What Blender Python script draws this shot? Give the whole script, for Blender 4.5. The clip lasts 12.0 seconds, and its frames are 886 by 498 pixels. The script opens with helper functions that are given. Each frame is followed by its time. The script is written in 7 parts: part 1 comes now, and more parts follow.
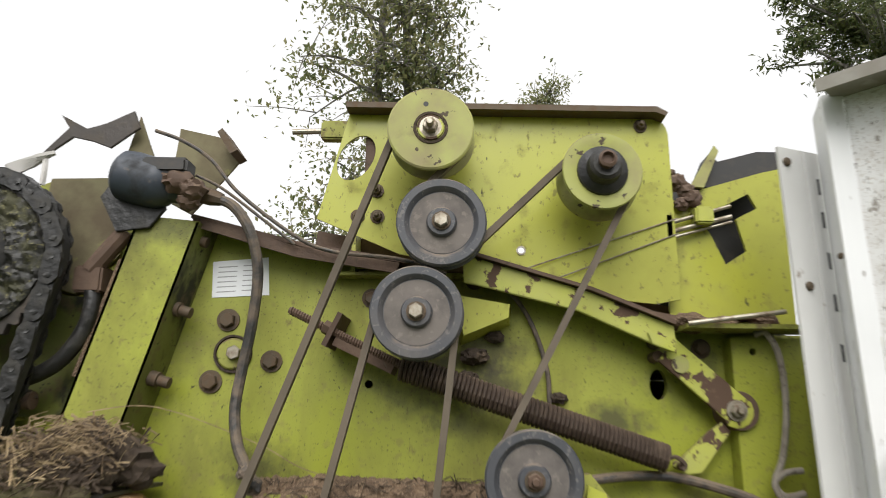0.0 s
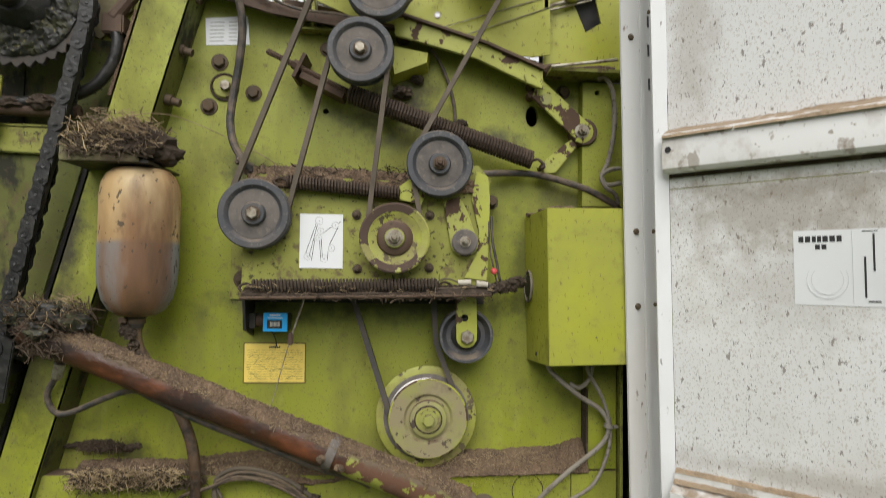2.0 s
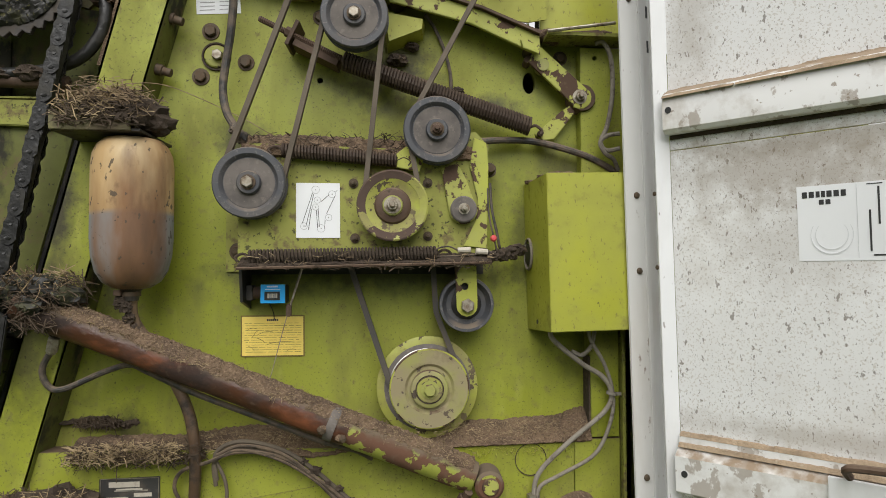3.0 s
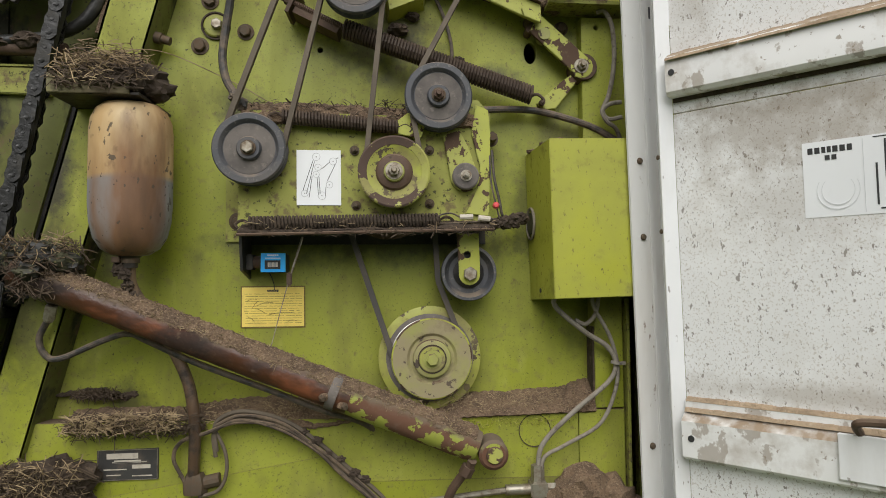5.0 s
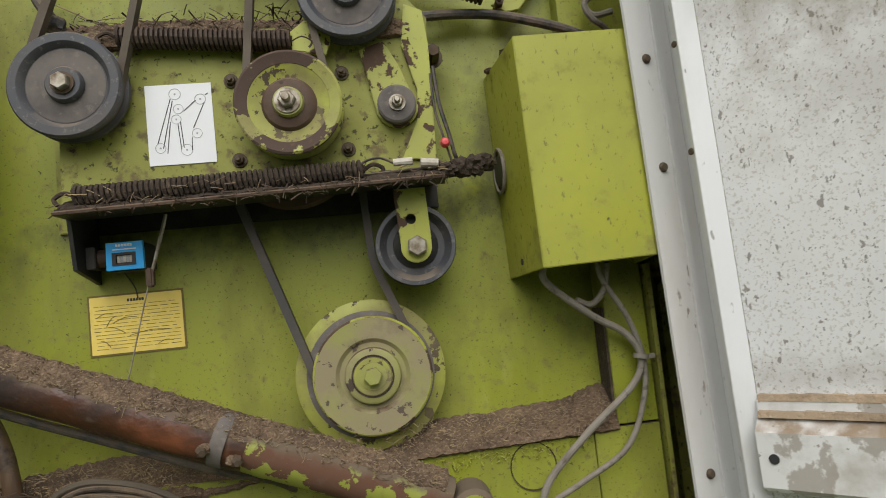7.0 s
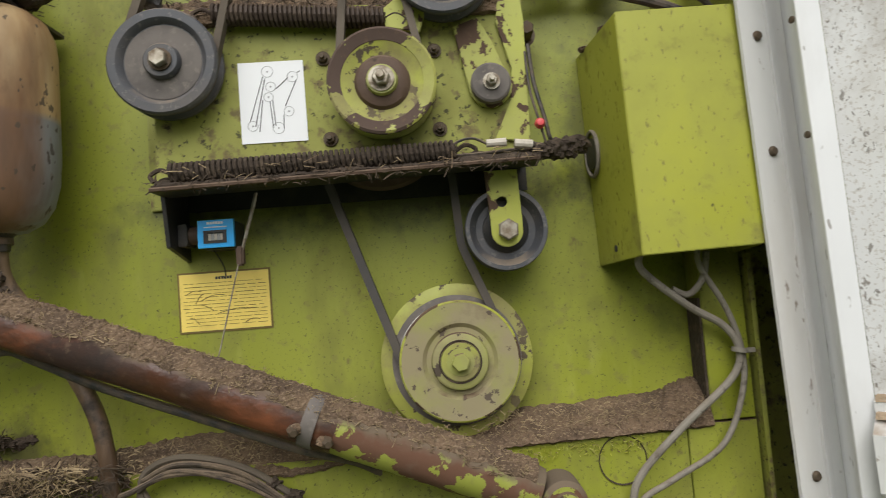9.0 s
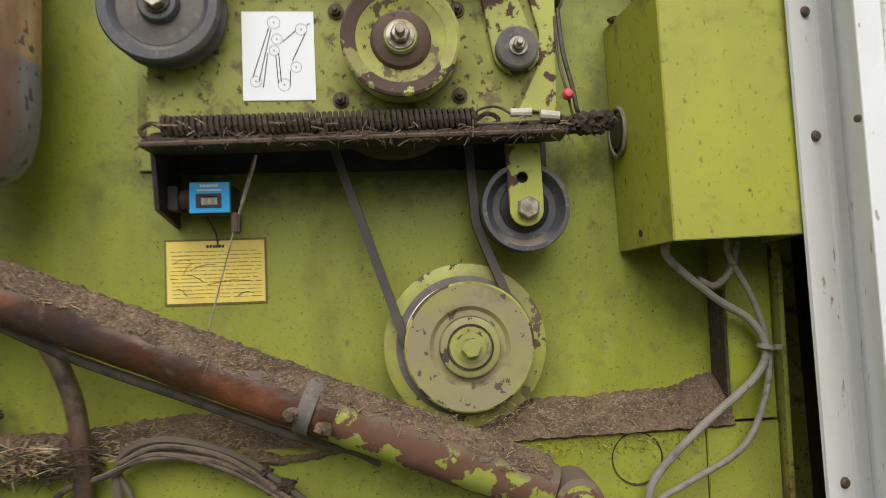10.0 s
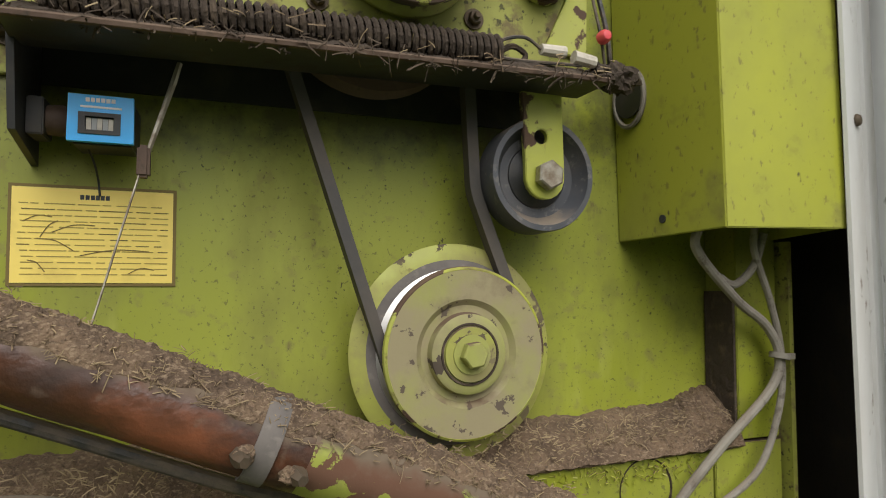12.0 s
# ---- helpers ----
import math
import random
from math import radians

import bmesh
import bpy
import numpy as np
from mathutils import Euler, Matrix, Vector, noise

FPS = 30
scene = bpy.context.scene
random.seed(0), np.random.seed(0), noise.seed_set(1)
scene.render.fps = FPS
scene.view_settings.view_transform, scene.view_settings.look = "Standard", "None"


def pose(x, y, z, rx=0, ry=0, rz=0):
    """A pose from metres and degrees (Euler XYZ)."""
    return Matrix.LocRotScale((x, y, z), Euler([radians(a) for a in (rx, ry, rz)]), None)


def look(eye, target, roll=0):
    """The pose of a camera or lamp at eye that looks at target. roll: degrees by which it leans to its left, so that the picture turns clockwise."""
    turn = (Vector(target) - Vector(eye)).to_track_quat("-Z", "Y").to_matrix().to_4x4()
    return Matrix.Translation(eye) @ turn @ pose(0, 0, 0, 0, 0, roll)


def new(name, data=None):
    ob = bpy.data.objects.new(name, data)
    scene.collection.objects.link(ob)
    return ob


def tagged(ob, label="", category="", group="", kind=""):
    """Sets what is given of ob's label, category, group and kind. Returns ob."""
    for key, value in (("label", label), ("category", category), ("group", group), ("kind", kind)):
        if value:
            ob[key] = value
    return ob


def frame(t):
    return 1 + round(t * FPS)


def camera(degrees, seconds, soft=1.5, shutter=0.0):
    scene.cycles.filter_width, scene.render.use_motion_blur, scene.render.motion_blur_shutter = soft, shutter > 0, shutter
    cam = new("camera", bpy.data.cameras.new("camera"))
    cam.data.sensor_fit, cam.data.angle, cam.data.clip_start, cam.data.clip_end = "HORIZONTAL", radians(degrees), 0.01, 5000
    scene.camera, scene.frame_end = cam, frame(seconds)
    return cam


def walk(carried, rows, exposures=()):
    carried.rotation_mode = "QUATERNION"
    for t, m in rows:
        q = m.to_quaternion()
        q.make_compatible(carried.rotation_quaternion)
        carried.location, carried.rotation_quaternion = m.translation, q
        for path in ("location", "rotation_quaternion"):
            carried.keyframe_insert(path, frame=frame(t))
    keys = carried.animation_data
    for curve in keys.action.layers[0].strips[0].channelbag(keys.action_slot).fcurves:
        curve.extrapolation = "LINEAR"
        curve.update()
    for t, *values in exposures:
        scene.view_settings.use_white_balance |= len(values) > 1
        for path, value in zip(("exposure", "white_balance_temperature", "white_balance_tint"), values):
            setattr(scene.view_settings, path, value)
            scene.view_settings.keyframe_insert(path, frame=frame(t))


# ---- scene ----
cam = camera(66.0, 12.0, 0.9, 0.5)
PATH = [
    (0, (0.243, -1.001, 1.739), (0.261, 0.942, 2.213), 0.7),
    (0.5, (0.237, -1.202, 1.667), (0.295, 0.748, 2.108), 0.5),
    (1, (0.218, -1.389, 1.561), (0.314, 0.584, 1.875), 1.4),
    (1.5, (0.234, -1.376, 1.499), (0.385, 0.605, 1.724), 0.1),
    (2, (0.259, -1.365, 1.447), (0.445, 0.624, 1.539), 0.8),
    (2.5, (0.259, -1.354, 1.411), (0.445, 0.637, 1.471), -0.3),
    (3, (0.251, -1.346, 1.4), (0.456, 0.642, 1.473), -0.2),
    (5, (0.242, -1.33, 1.324), (0.457, 0.656, 1.424), -0.5),
    (5.5, (0.256, -1.293, 1.299), (0.601, 0.671, 1.45), -1.6),
    (6, (0.283, -1.119, 1.275), (0.64, 0.84, 1.457), -3.4),
    (6.5, (0.348, -0.982, 1.264), (0.664, 0.985, 1.441), -4.3),
    (6.7, (0.353, -0.955, 1.259), (0.635, 1.018, 1.434), -5.0),
    (8.3, (0.328, -0.916, 1.261), (0.55, 1.066, 1.403), -7.2),
    (8.5, (0.327, -0.917, 1.265), (0.53, 1.069, 1.397), -6.0),
    (9, (0.3, -0.91, 1.262), (0.409, 1.082, 1.408), -4.4),
    (9.5, (0.29, -0.891, 1.26), (0.375, 1.104, 1.383), -3.0),
    (10, (0.261, -0.844, 1.253), (0.436, 1.145, 1.366), -2.0),
    (10.5, (0.135, -0.703, 1.245), (0.698, 1.208, 1.417), -0.8),
    (11, (0.078, -0.593, 1.24), (0.791, 1.273, 1.355), -0.7),
    (11.5, (0.116, -0.584, 1.235), (0.846, 1.274, 1.351), 0.4),
    (12, (0.119, -0.607, 1.239), (0.852, 1.25, 1.359), -0.0),
]
walk(cam, [(t, look(eye, target, roll)) for t, eye, target, roll in PATH],
     exposures=[(0, 0.50), (0.5, 0.42), (1, 0.31), (2.5, 0.22), (4.8, 0.18), (6, 0.0), (9, 0.21), (12, 0.30)])

# ---- light ----
world = bpy.data.worlds.new("overcast_sky")
scene.world = world
world.use_nodes = True
wt = world.node_tree
wt.nodes.clear()
w_out = wt.nodes.new("ShaderNodeOutputWorld")
w_bg = wt.nodes.new("ShaderNodeBackground")
w_sky = wt.nodes.new("ShaderNodeTexSky")
w_sky.sky_type = "NISHITA"
w_sky.sun_disc = False
w_sky.sun_elevation = radians(42)
w_sky.sun_rotation = radians(160)
w_gain = wt.nodes.new("ShaderNodeMix")
w_gain.data_type = "RGBA"
w_gain.blend_type = "MULTIPLY"
w_gain.inputs["Factor"].default_value = 1.0
w_gain.inputs["B"].default_value = (0.10, 0.10, 0.10, 1)
w_mix = wt.nodes.new("ShaderNodeMix")
w_mix.data_type = "RGBA"
w_mix.inputs["Factor"].default_value = 0.9
w_mix.inputs["B"].default_value = (1.0, 0.99, 0.975, 1)
wt.links.new(w_sky.outputs["Color"], w_gain.inputs["A"])
wt.links.new(w_gain.outputs["Result"], w_mix.inputs["A"])
wt.links.new(w_mix.outputs["Result"], w_bg.inputs["Color"])
w_bg.inputs["Strength"].default_value = 0.80
wt.links.new(w_bg.outputs["Background"], w_out.inputs["Surface"])

sun_data = bpy.data.lights.new("sun", "SUN")
sun_data.energy = 2.4
sun_data.angle = radians(50)
sun_data.color = (1.0, 0.985, 0.96)
sun = new("sun", sun_data)
sun.matrix_world = look((-0.2, -4.0, 5.2), (0.2, 0.0, 1.4))


# ---- materials ----
def surf(name, colour, rough=0.5, metal=0.0, layers=(), bump=0.0, bump_scale=60.0, coat=0.0, dust=None):
    """A surface: a base colour and layers of (colour, noise scale, from, to, strength, stretch, detail)."""
    m = bpy.data.materials.new(name)
    m.use_nodes = True
    nt = m.node_tree
    b = nt.nodes["Principled BSDF"]
    b.inputs["Metallic"].default_value = metal
    b.inputs["Coat Weight"].default_value = coat
    tc = nt.nodes.new("ShaderNodeTexCoord")
    info = nt.nodes.new("ShaderNodeObjectInfo")
    shift = nt.nodes.new("ShaderNodeVectorMath")
    shift.operation = "MULTIPLY_ADD"
    nt.links.new(info.outputs["Random"], shift.inputs[0])
    shift.inputs[1].default_value = (7.3, 3.1, 5.7)
    nt.links.new(tc.outputs["Object"], shift.inputs[2])
    # a slow drift of the tone over the whole surface
    drift = nt.nodes.new("ShaderNodeTexNoise")
    drift.inputs["Scale"].default_value = 3.5
    drift.inputs["Detail"].default_value = 5
    nt.links.new(shift.outputs[0], drift.inputs["Vector"])
    tone = nt.nodes.new("ShaderNodeMix")
    tone.data_type = "RGBA"
    tone.inputs["A"].default_value = tuple(c * 0.82 for c in colour) + (1,)
    tone.inputs["B"].default_value = tuple(min(1, c * 1.16) for c in colour) + (1,)
    nt.links.new(drift.outputs["Fac"], tone.inputs["Factor"])
    col = tone.outputs["Result"]
    rgh = nt.nodes.new("ShaderNodeMath")
    rgh.operation = "MULTIPLY_ADD"
    nt.links.new(drift.outputs["Fac"], rgh.inputs[0])
    rgh.inputs[1].default_value = 0.22
    rgh.inputs[2].default_value = rough - 0.11
    rsock = rgh.outputs[0]
    for c, sc, lo, hi, strength, stretch, detail in layers:
        mp = nt.nodes.new("ShaderNodeMapping")
        mp.inputs["Scale"].default_value = stretch
        nt.links.new(shift.outputs[0], mp.inputs["Vector"])
        nz = nt.nodes.new("ShaderNodeTexNoise")
        nz.inputs["Scale"].default_value = sc
        nz.inputs["Detail"].default_value = detail
        nz.inputs["Roughness"].default_value = 0.6
        nt.links.new(mp.outputs["Vector"], nz.inputs["Vector"])
        mr = nt.nodes.new("ShaderNodeMapRange")
        mr.inputs["From Min"].default_value = lo
        mr.inputs["From Max"].default_value = hi
        mr.inputs["To Max"].default_value = strength
        nt.links.new(nz.outputs["Fac"], mr.inputs["Value"])
        mx = nt.nodes.new("ShaderNodeMix")
        mx.data_type = "RGBA"
        nt.links.new(mr.outputs["Result"], mx.inputs["Factor"])
        nt.links.new(col, mx.inputs["A"])
        mx.inputs["B"].default_value = tuple(c) + (1,)
        col = mx.outputs["Result"]
        rx = nt.nodes.new("ShaderNodeMix")
        nt.links.new(mr.outputs["Result"], rx.inputs["Factor"])
        nt.links.new(rsock, rx.inputs["A"])
        rx.inputs["B"].default_value = 0.9
        rsock = rx.outputs["Result"]
    if dust:
        # dry dirt that has settled on faces that look up
        dcol, lo, hi = dust
        sep = nt.nodes.new("ShaderNodeSeparateXYZ")
        nt.links.new(tc.outputs["Normal"], sep.inputs["Vector"])
        nz = nt.nodes.new("ShaderNodeTexNoise")
        nz.inputs["Scale"].default_value = 45
        nz.inputs["Detail"].default_value = 6
        nt.links.new(shift.outputs[0], nz.inputs["Vector"])
        ad = nt.nodes.new("ShaderNodeMath")
        ad.operation = "MULTIPLY_ADD"
        nt.links.new(nz.outputs["Fac"], ad.inputs[0])
        ad.inputs[1].default_value = 0.9
        nt.links.new(sep.outputs["Z"], ad.inputs[2])
        mr = nt.nodes.new("ShaderNodeMapRange")
        mr.inputs["From Min"].default_value = lo
        mr.inputs["From Max"].default_value = hi
        nt.links.new(ad.outputs[0], mr.inputs["Value"])
        mx = nt.nodes.new("ShaderNodeMix")
        mx.data_type = "RGBA"
        nt.links.new(mr.outputs["Result"], mx.inputs["Factor"])
        nt.links.new(col, mx.inputs["A"])
        mx.inputs["B"].default_value = tuple(dcol) + (1,)
        col = mx.outputs["Result"]
        rx = nt.nodes.new("ShaderNodeMix")
        nt.links.new(mr.outputs["Result"], rx.inputs["Factor"])
        nt.links.new(rsock, rx.inputs["A"])
        rx.inputs["B"].default_value = 0.95
        rsock = rx.outputs["Result"]
    nt.links.new(col, b.inputs["Base Color"])
    nt.links.new(rsock, b.inputs["Roughness"])
    if bump:
        nz = nt.nodes.new("ShaderNodeTexNoise")
        nz.inputs["Scale"].default_value = bump_scale
        nz.inputs["Detail"].default_value = 8
        nt.links.new(shift.outputs[0], nz.inputs["Vector"])
        bp = nt.nodes.new("ShaderNodeBump")
        bp.inputs["Strength"].default_value = bump
        bp.inputs["Distance"].default_value = 0.004
        nt.links.new(nz.outputs["Fac"], bp.inputs["Height"])
        nt.links.new(bp.outputs["Normal"], b.inputs["Normal"])
    return m


ONE = (1, 1, 1)
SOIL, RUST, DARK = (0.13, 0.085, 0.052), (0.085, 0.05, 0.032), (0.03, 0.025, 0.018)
green = surf("faded_green_paint", (0.277, 0.303, 0.028), 0.40, layers=(
    ((0.365, 0.375, 0.070), 2.2, 0.45, 0.75, 0.55, ONE, 4),
    ((0.13, 0.12, 0.03), 7, 0.47, 0.70, 0.75, (1, 1, 0.5), 10),
    ((0.075, 0.06, 0.03), 4.2, 0.60, 0.76, 0.7, ONE, 12),
    ((0.43, 0.43, 0.09), 30, 0.6, 0.72, 0.3, (1, 1, 0.35), 6),
    ((0.17, 0.165, 0.035), 16, 0.55, 0.72, 0.4, (1, 1, 0.2), 8),
    ((0.20, 0.17, 0.06), 60, 0.58, 0.66, 0.4, ONE, 5),
    (SOIL, 38, 0.655, 0.74, 0.7, (1, 1, 0.6), 6),
    (DARK, 110, 0.705, 0.73, 0.8, (1, 1, 0.8), 3),
    ((0.09, 0.078, 0.03), 230, 0.61, 0.66, 0.6, ONE, 3)), bump=0.08, bump_scale=40, dust=(SOIL, 1.0, 1.25))
green_dirty = surf("grimy_green_paint", (0.29, 0.30, 0.05), 0.55, layers=(
    ((0.19, 0.18, 0.05), 11, 0.42, 0.7, 0.7, ONE, 8),
    (SOIL, 48, 0.52, 0.64, 0.8, ONE, 8),
    (DARK, 120, 0.60, 0.66, 0.8, ONE, 3)), bump=0.12, bump_scale=80, dust=(SOIL, 0.85, 1.15))
green_bright = surf("bright_green_paint", (0.368, 0.376, 0.040), 0.36, layers=(
    ((0.27, 0.27, 0.05), 6, 0.44, 0.72, 0.8, ONE, 9),
    ((0.13, 0.11, 0.04), 24, 0.57, 0.75, 0.6, ONE, 8),
    ((0.12, 0.10, 0.04), 150, 0.62, 0.68, 0.6, (1, 1, 0.6), 3),
    (DARK, 70, 0.74, 0.77, 0.85, (1, 1, 0.5), 2)), bump=0.03, bump_scale=14, dust=(SOIL, 0.95, 1.2))
green_chipped = surf("chipped_green_paint", (0.40, 0.42, 0.055), 0.45, layers=(
    ((0.30, 0.29, 0.13), 9, 0.4, 0.7, 0.6, ONE, 6),
    (RUST, 24, 0.535, 0.555, 1.0, ONE, 6),
    (SOIL, 80, 0.6, 0.7, 0.6, ONE, 5)), bump=0.1, bump_scale=40, dust=(SOIL, 0.9, 1.2))
green_dusty = surf("dusty_pale_green_paint", (0.32, 0.33, 0.085), 0.5, layers=(
    ((0.27, 0.23, 0.13), 9, 0.42, 0.62, 0.85, ONE, 10),
    ((0.18, 0.155, 0.08), 26, 0.54, 0.70, 0.6, ONE, 8),
    ((0.07, 0.05, 0.04), 48, 0.615, 0.63, 0.95, ONE, 7)), bump=0.05, bump_scale=60, dust=(SOIL, 0.95, 1.25))
flange_tan = surf("tan_dust_over_green", (0.29, 0.245, 0.135), 0.6, layers=(
    ((0.30, 0.31, 0.075), 11, 0.50, 0.66, 0.75, ONE, 9),
    ((0.17, 0.13, 0.08), 30, 0.54, 0.70, 0.6, ONE, 8),
    ((0.085, 0.062, 0.048), 60, 0.625, 0.64, 0.9, ONE, 7)), bump=0.1, bump_scale=90, dust=(SOIL, 0.95, 1.25))
grey_plastic = surf("dark_grey_plastic", (0.058, 0.060, 0.068), 0.50, layers=(
    ((0.15, 0.13, 0.115), 14, 0.46, 0.70, 0.6, ONE, 10),
    ((0.23, 0.21, 0.19), 110, 0.58, 0.66, 0.45, ONE, 4),
    ((0.20, 0.19, 0.18), 70, 0.68, 0.74, 0.5, ONE, 3)), bump=0.04, bump_scale=120, dust=((0.2, 0.16, 0.12), 1.05, 1.4))
grey_dust = surf("dusty_grey_disc", (0.155, 0.135, 0.12), 0.8, layers=(
    ((0.085, 0.075, 0.07), 20, 0.44, 0.66, 0.8, ONE, 10),
    ((0.22, 0.19, 0.165), 90, 0.56, 0.66, 0.6, ONE, 5)), bump=0.06, bump_scale=120)
steel = surf("dull_steel", (0.36, 0.33, 0.27), 0.42, 0.75, layers=(
    ((0.17, 0.11, 0.065), 60, 0.45, 0.7, 0.8, ONE, 6),), bump=0.05, bump_scale=150)
bright_steel = surf("polished_steel", (0.55, 0.53, 0.50), 0.42, 1.0, layers=(
    ((0.35, 0.3, 0.22), 50, 0.6, 0.75, 0.6, ONE, 6),))
dark_bolt = surf("grimy_bolt", (0.10, 0.075, 0.05), 0.65, 0.4, layers=(
    (SOIL, 90, 0.45, 0.65, 0.8, ONE, 5),), bump=0.15, bump_scale=200)
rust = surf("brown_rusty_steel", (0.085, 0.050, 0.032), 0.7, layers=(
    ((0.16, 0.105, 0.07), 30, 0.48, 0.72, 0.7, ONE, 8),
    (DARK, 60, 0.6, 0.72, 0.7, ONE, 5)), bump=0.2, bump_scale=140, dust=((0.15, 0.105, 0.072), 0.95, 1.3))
tube_paint = surf("rusty_red_brown_tube", (0.072, 0.027, 0.013), 0.34, layers=(
    ((0.23, 0.070, 0.024), 9, 0.535, 0.63, 0.85, (0.6, 1, 1), 9),
    ((0.020, 0.014, 0.011), 13, 0.46, 0.60, 0.85, (0.6, 1, 1), 9),
    ((0.30, 0.33, 0.05), 16, 0.70, 0.715, 1.0, (0.6, 1, 1.4), 6),
    ((0.14, 0.092, 0.06), 90, 0.58, 0.70, 0.5, ONE, 6)), bump=0.3, bump_scale=110, dust=((0.150, 0.112, 0.076), 0.66, 1.0))
tube_green = surf("flaking_green_on_tube", (0.30, 0.325, 0.055), 0.5, layers=(
    ((0.13, 0.062, 0.036), 24, 0.475, 0.49, 1.0, ONE, 7),
    ((0.17, 0.12, 0.085), 60, 0.55, 0.75, 0.5, ONE, 5)), bump=0.22, bump_scale=60, dust=((0.150, 0.112, 0.076), 0.58, 0.95))
rubber = surf("dusty_black_belt", (0.055, 0.05, 0.046), 0.7, layers=(
    ((0.13, 0.105, 0.08), 12, 0.4, 0.7, 0.7, ONE, 8),), bump=0.05, bump_scale=200)
belt_brown = surf("dusty_brown_belt", (0.12, 0.094, 0.066), 0.72, layers=(
    ((0.065, 0.052, 0.04), 14, 0.45, 0.7, 0.7, ONE, 8),), bump=0.05, bump_scale=200)
hose_black = surf("black_hose", (0.035, 0.033, 0.031), 0.5, layers=(
    ((0.15, 0.115, 0.085), 45, 0.40, 0.60, 0.85, ONE, 8),), bump=0.5, bump_scale=120, dust=((0.17, 0.13, 0.09), 0.6, 1.2))
hose_grey = surf("grey_conduit", (0.25, 0.225, 0.185), 0.85, layers=(
    ((0.13, 0.105, 0.08), 22, 0.45, 0.70, 0.8, ONE, 8),
    ((0.09, 0.07, 0.05), 90, 0.56, 0.66, 0.7, ONE, 5)), bump=0.2, bump_scale=120, dust=((0.24, 0.20, 0.155), 0.9, 1.3))
grease = surf("black_grease", (0.012, 0.0115, 0.011), 0.42, layers=(
    ((0.05, 0.045, 0.035), 35, 0.5, 0.7, 0.7, ONE, 6),), bump=0.6, bump_scale=70)
grease_chaff = surf("grease_with_chaff", (0.017, 0.016, 0.013), 0.5, layers=(
    ((0.070, 0.068, 0.030), 30, 0.50, 0.62, 0.7, ONE, 9),
    ((0.22, 0.20, 0.09), 120, 0.60, 0.66, 0.65, ONE, 4)), bump=1.0, bump_scale=55)
soil_m = surf("dry_soil_and_chaff", (0.178, 0.118, 0.072), 0.95, layers=(
    ((0.085, 0.055, 0.035), 28, 0.42, 0.62, 0.85, ONE, 8),
    ((0.29, 0.210, 0.135), 240, 0.54, 0.63, 0.7, (1, 1, 1.8), 3),
    ((0.060, 0.038, 0.024), 190, 0.55, 0.63, 0.55, ONE, 4)), bump=1.0, bump_scale=300)
soil_dark = surf("dark_soil_crust", (0.050, 0.035, 0.024), 0.95, layers=(
    ((0.12, 0.085, 0.055), 60, 0.54, 0.68, 0.8, ONE, 8),), bump=1.0, bump_scale=130)
straw_m = surf("straw", (0.38, 0.285, 0.16), 0.8, layers=(((0.13, 0.085, 0.05), 14, 0.4, 0.6, 0.9, ONE, 4),))
straw_dark = surf("weathered_straw", (0.095, 0.066, 0.042), 0.85, layers=(((0.05, 0.034, 0.022), 14, 0.4, 0.6, 0.9, ONE, 4),))
white_paint = surf("speckled_white_paint", (0.80, 0.80, 0.795), 0.45, layers=(
    ((0.66, 0.65, 0.63), 4, 0.42, 0.72, 0.55, ONE, 8),
    ((0.50, 0.45, 0.38), 5, 0.56, 0.80, 0.55, ONE, 10),
    ((0.40, 0.34, 0.27), 260, 0.57, 0.63, 0.45, ONE, 2),
    ((0.20, 0.175, 0.15), 90, 0.642, 0.665, 0.8, (1, 1, 0.6), 4),
    ((0.17, 0.145, 0.12), 210, 0.645, 0.668, 0.8, (1.4, 1, 0.7), 3)), bump=0.04, bump_scale=60, dust=((0.30, 0.235, 0.165), 0.95, 1.2))
white_worn = surf("peeling_white_paint", (0.79, 0.785, 0.77), 0.5, layers=(
    ((0.42, 0.37, 0.31), 12, 0.52, 0.70, 0.8, ONE, 8),
    ((0.34, 0.29, 0.24), 26, 0.565, 0.60, 0.75, (0.8, 1, 0.7), 6),
    ((0.22, 0.16, 0.10), 70, 0.66, 0.70, 0.7, ONE, 3)), bump=0.08, bump_scale=40, dust=((0.30, 0.225, 0.155), 0.98, 1.30))
white_edge = surf("white_painted_edge", (0.76, 0.765, 0.77), 0.4, layers=(
    ((0.46, 0.44, 0.40), 8, 0.5, 0.78, 0.55, (1, 1, 0.3), 8),
    ((0.2, 0.17, 0.14), 85, 0.70, 0.73, 0.7, (1, 1, 0.4), 2)), bump=0.03, bump_scale=40)
flange_paint = surf("stained_grey_white_paint", (0.60, 0.595, 0.58), 0.5, layers=(
    ((0.46, 0.40, 0.33), 6, 0.50, 0.78, 0.6, (1, 1, 0.25), 8),
    ((0.20, 0.15, 0.11), 60, 0.66, 0.72, 0.8, (1, 1, 0.5), 4)), bump=0.05, bump_scale=50)
# grey instead of white: the top fold's underside shade is in the paint
shaded_grey = surf("shaded_grey_paint", (0.30, 0.285, 0.25), 0.7, layers=(
    ((0.15, 0.125, 0.095), 8, 0.45, 0.68, 0.75, ONE, 9),
    ((0.45, 0.43, 0.39), 22, 0.58, 0.68, 0.6, ONE, 6)), bump=0.1, bump_scale=60)
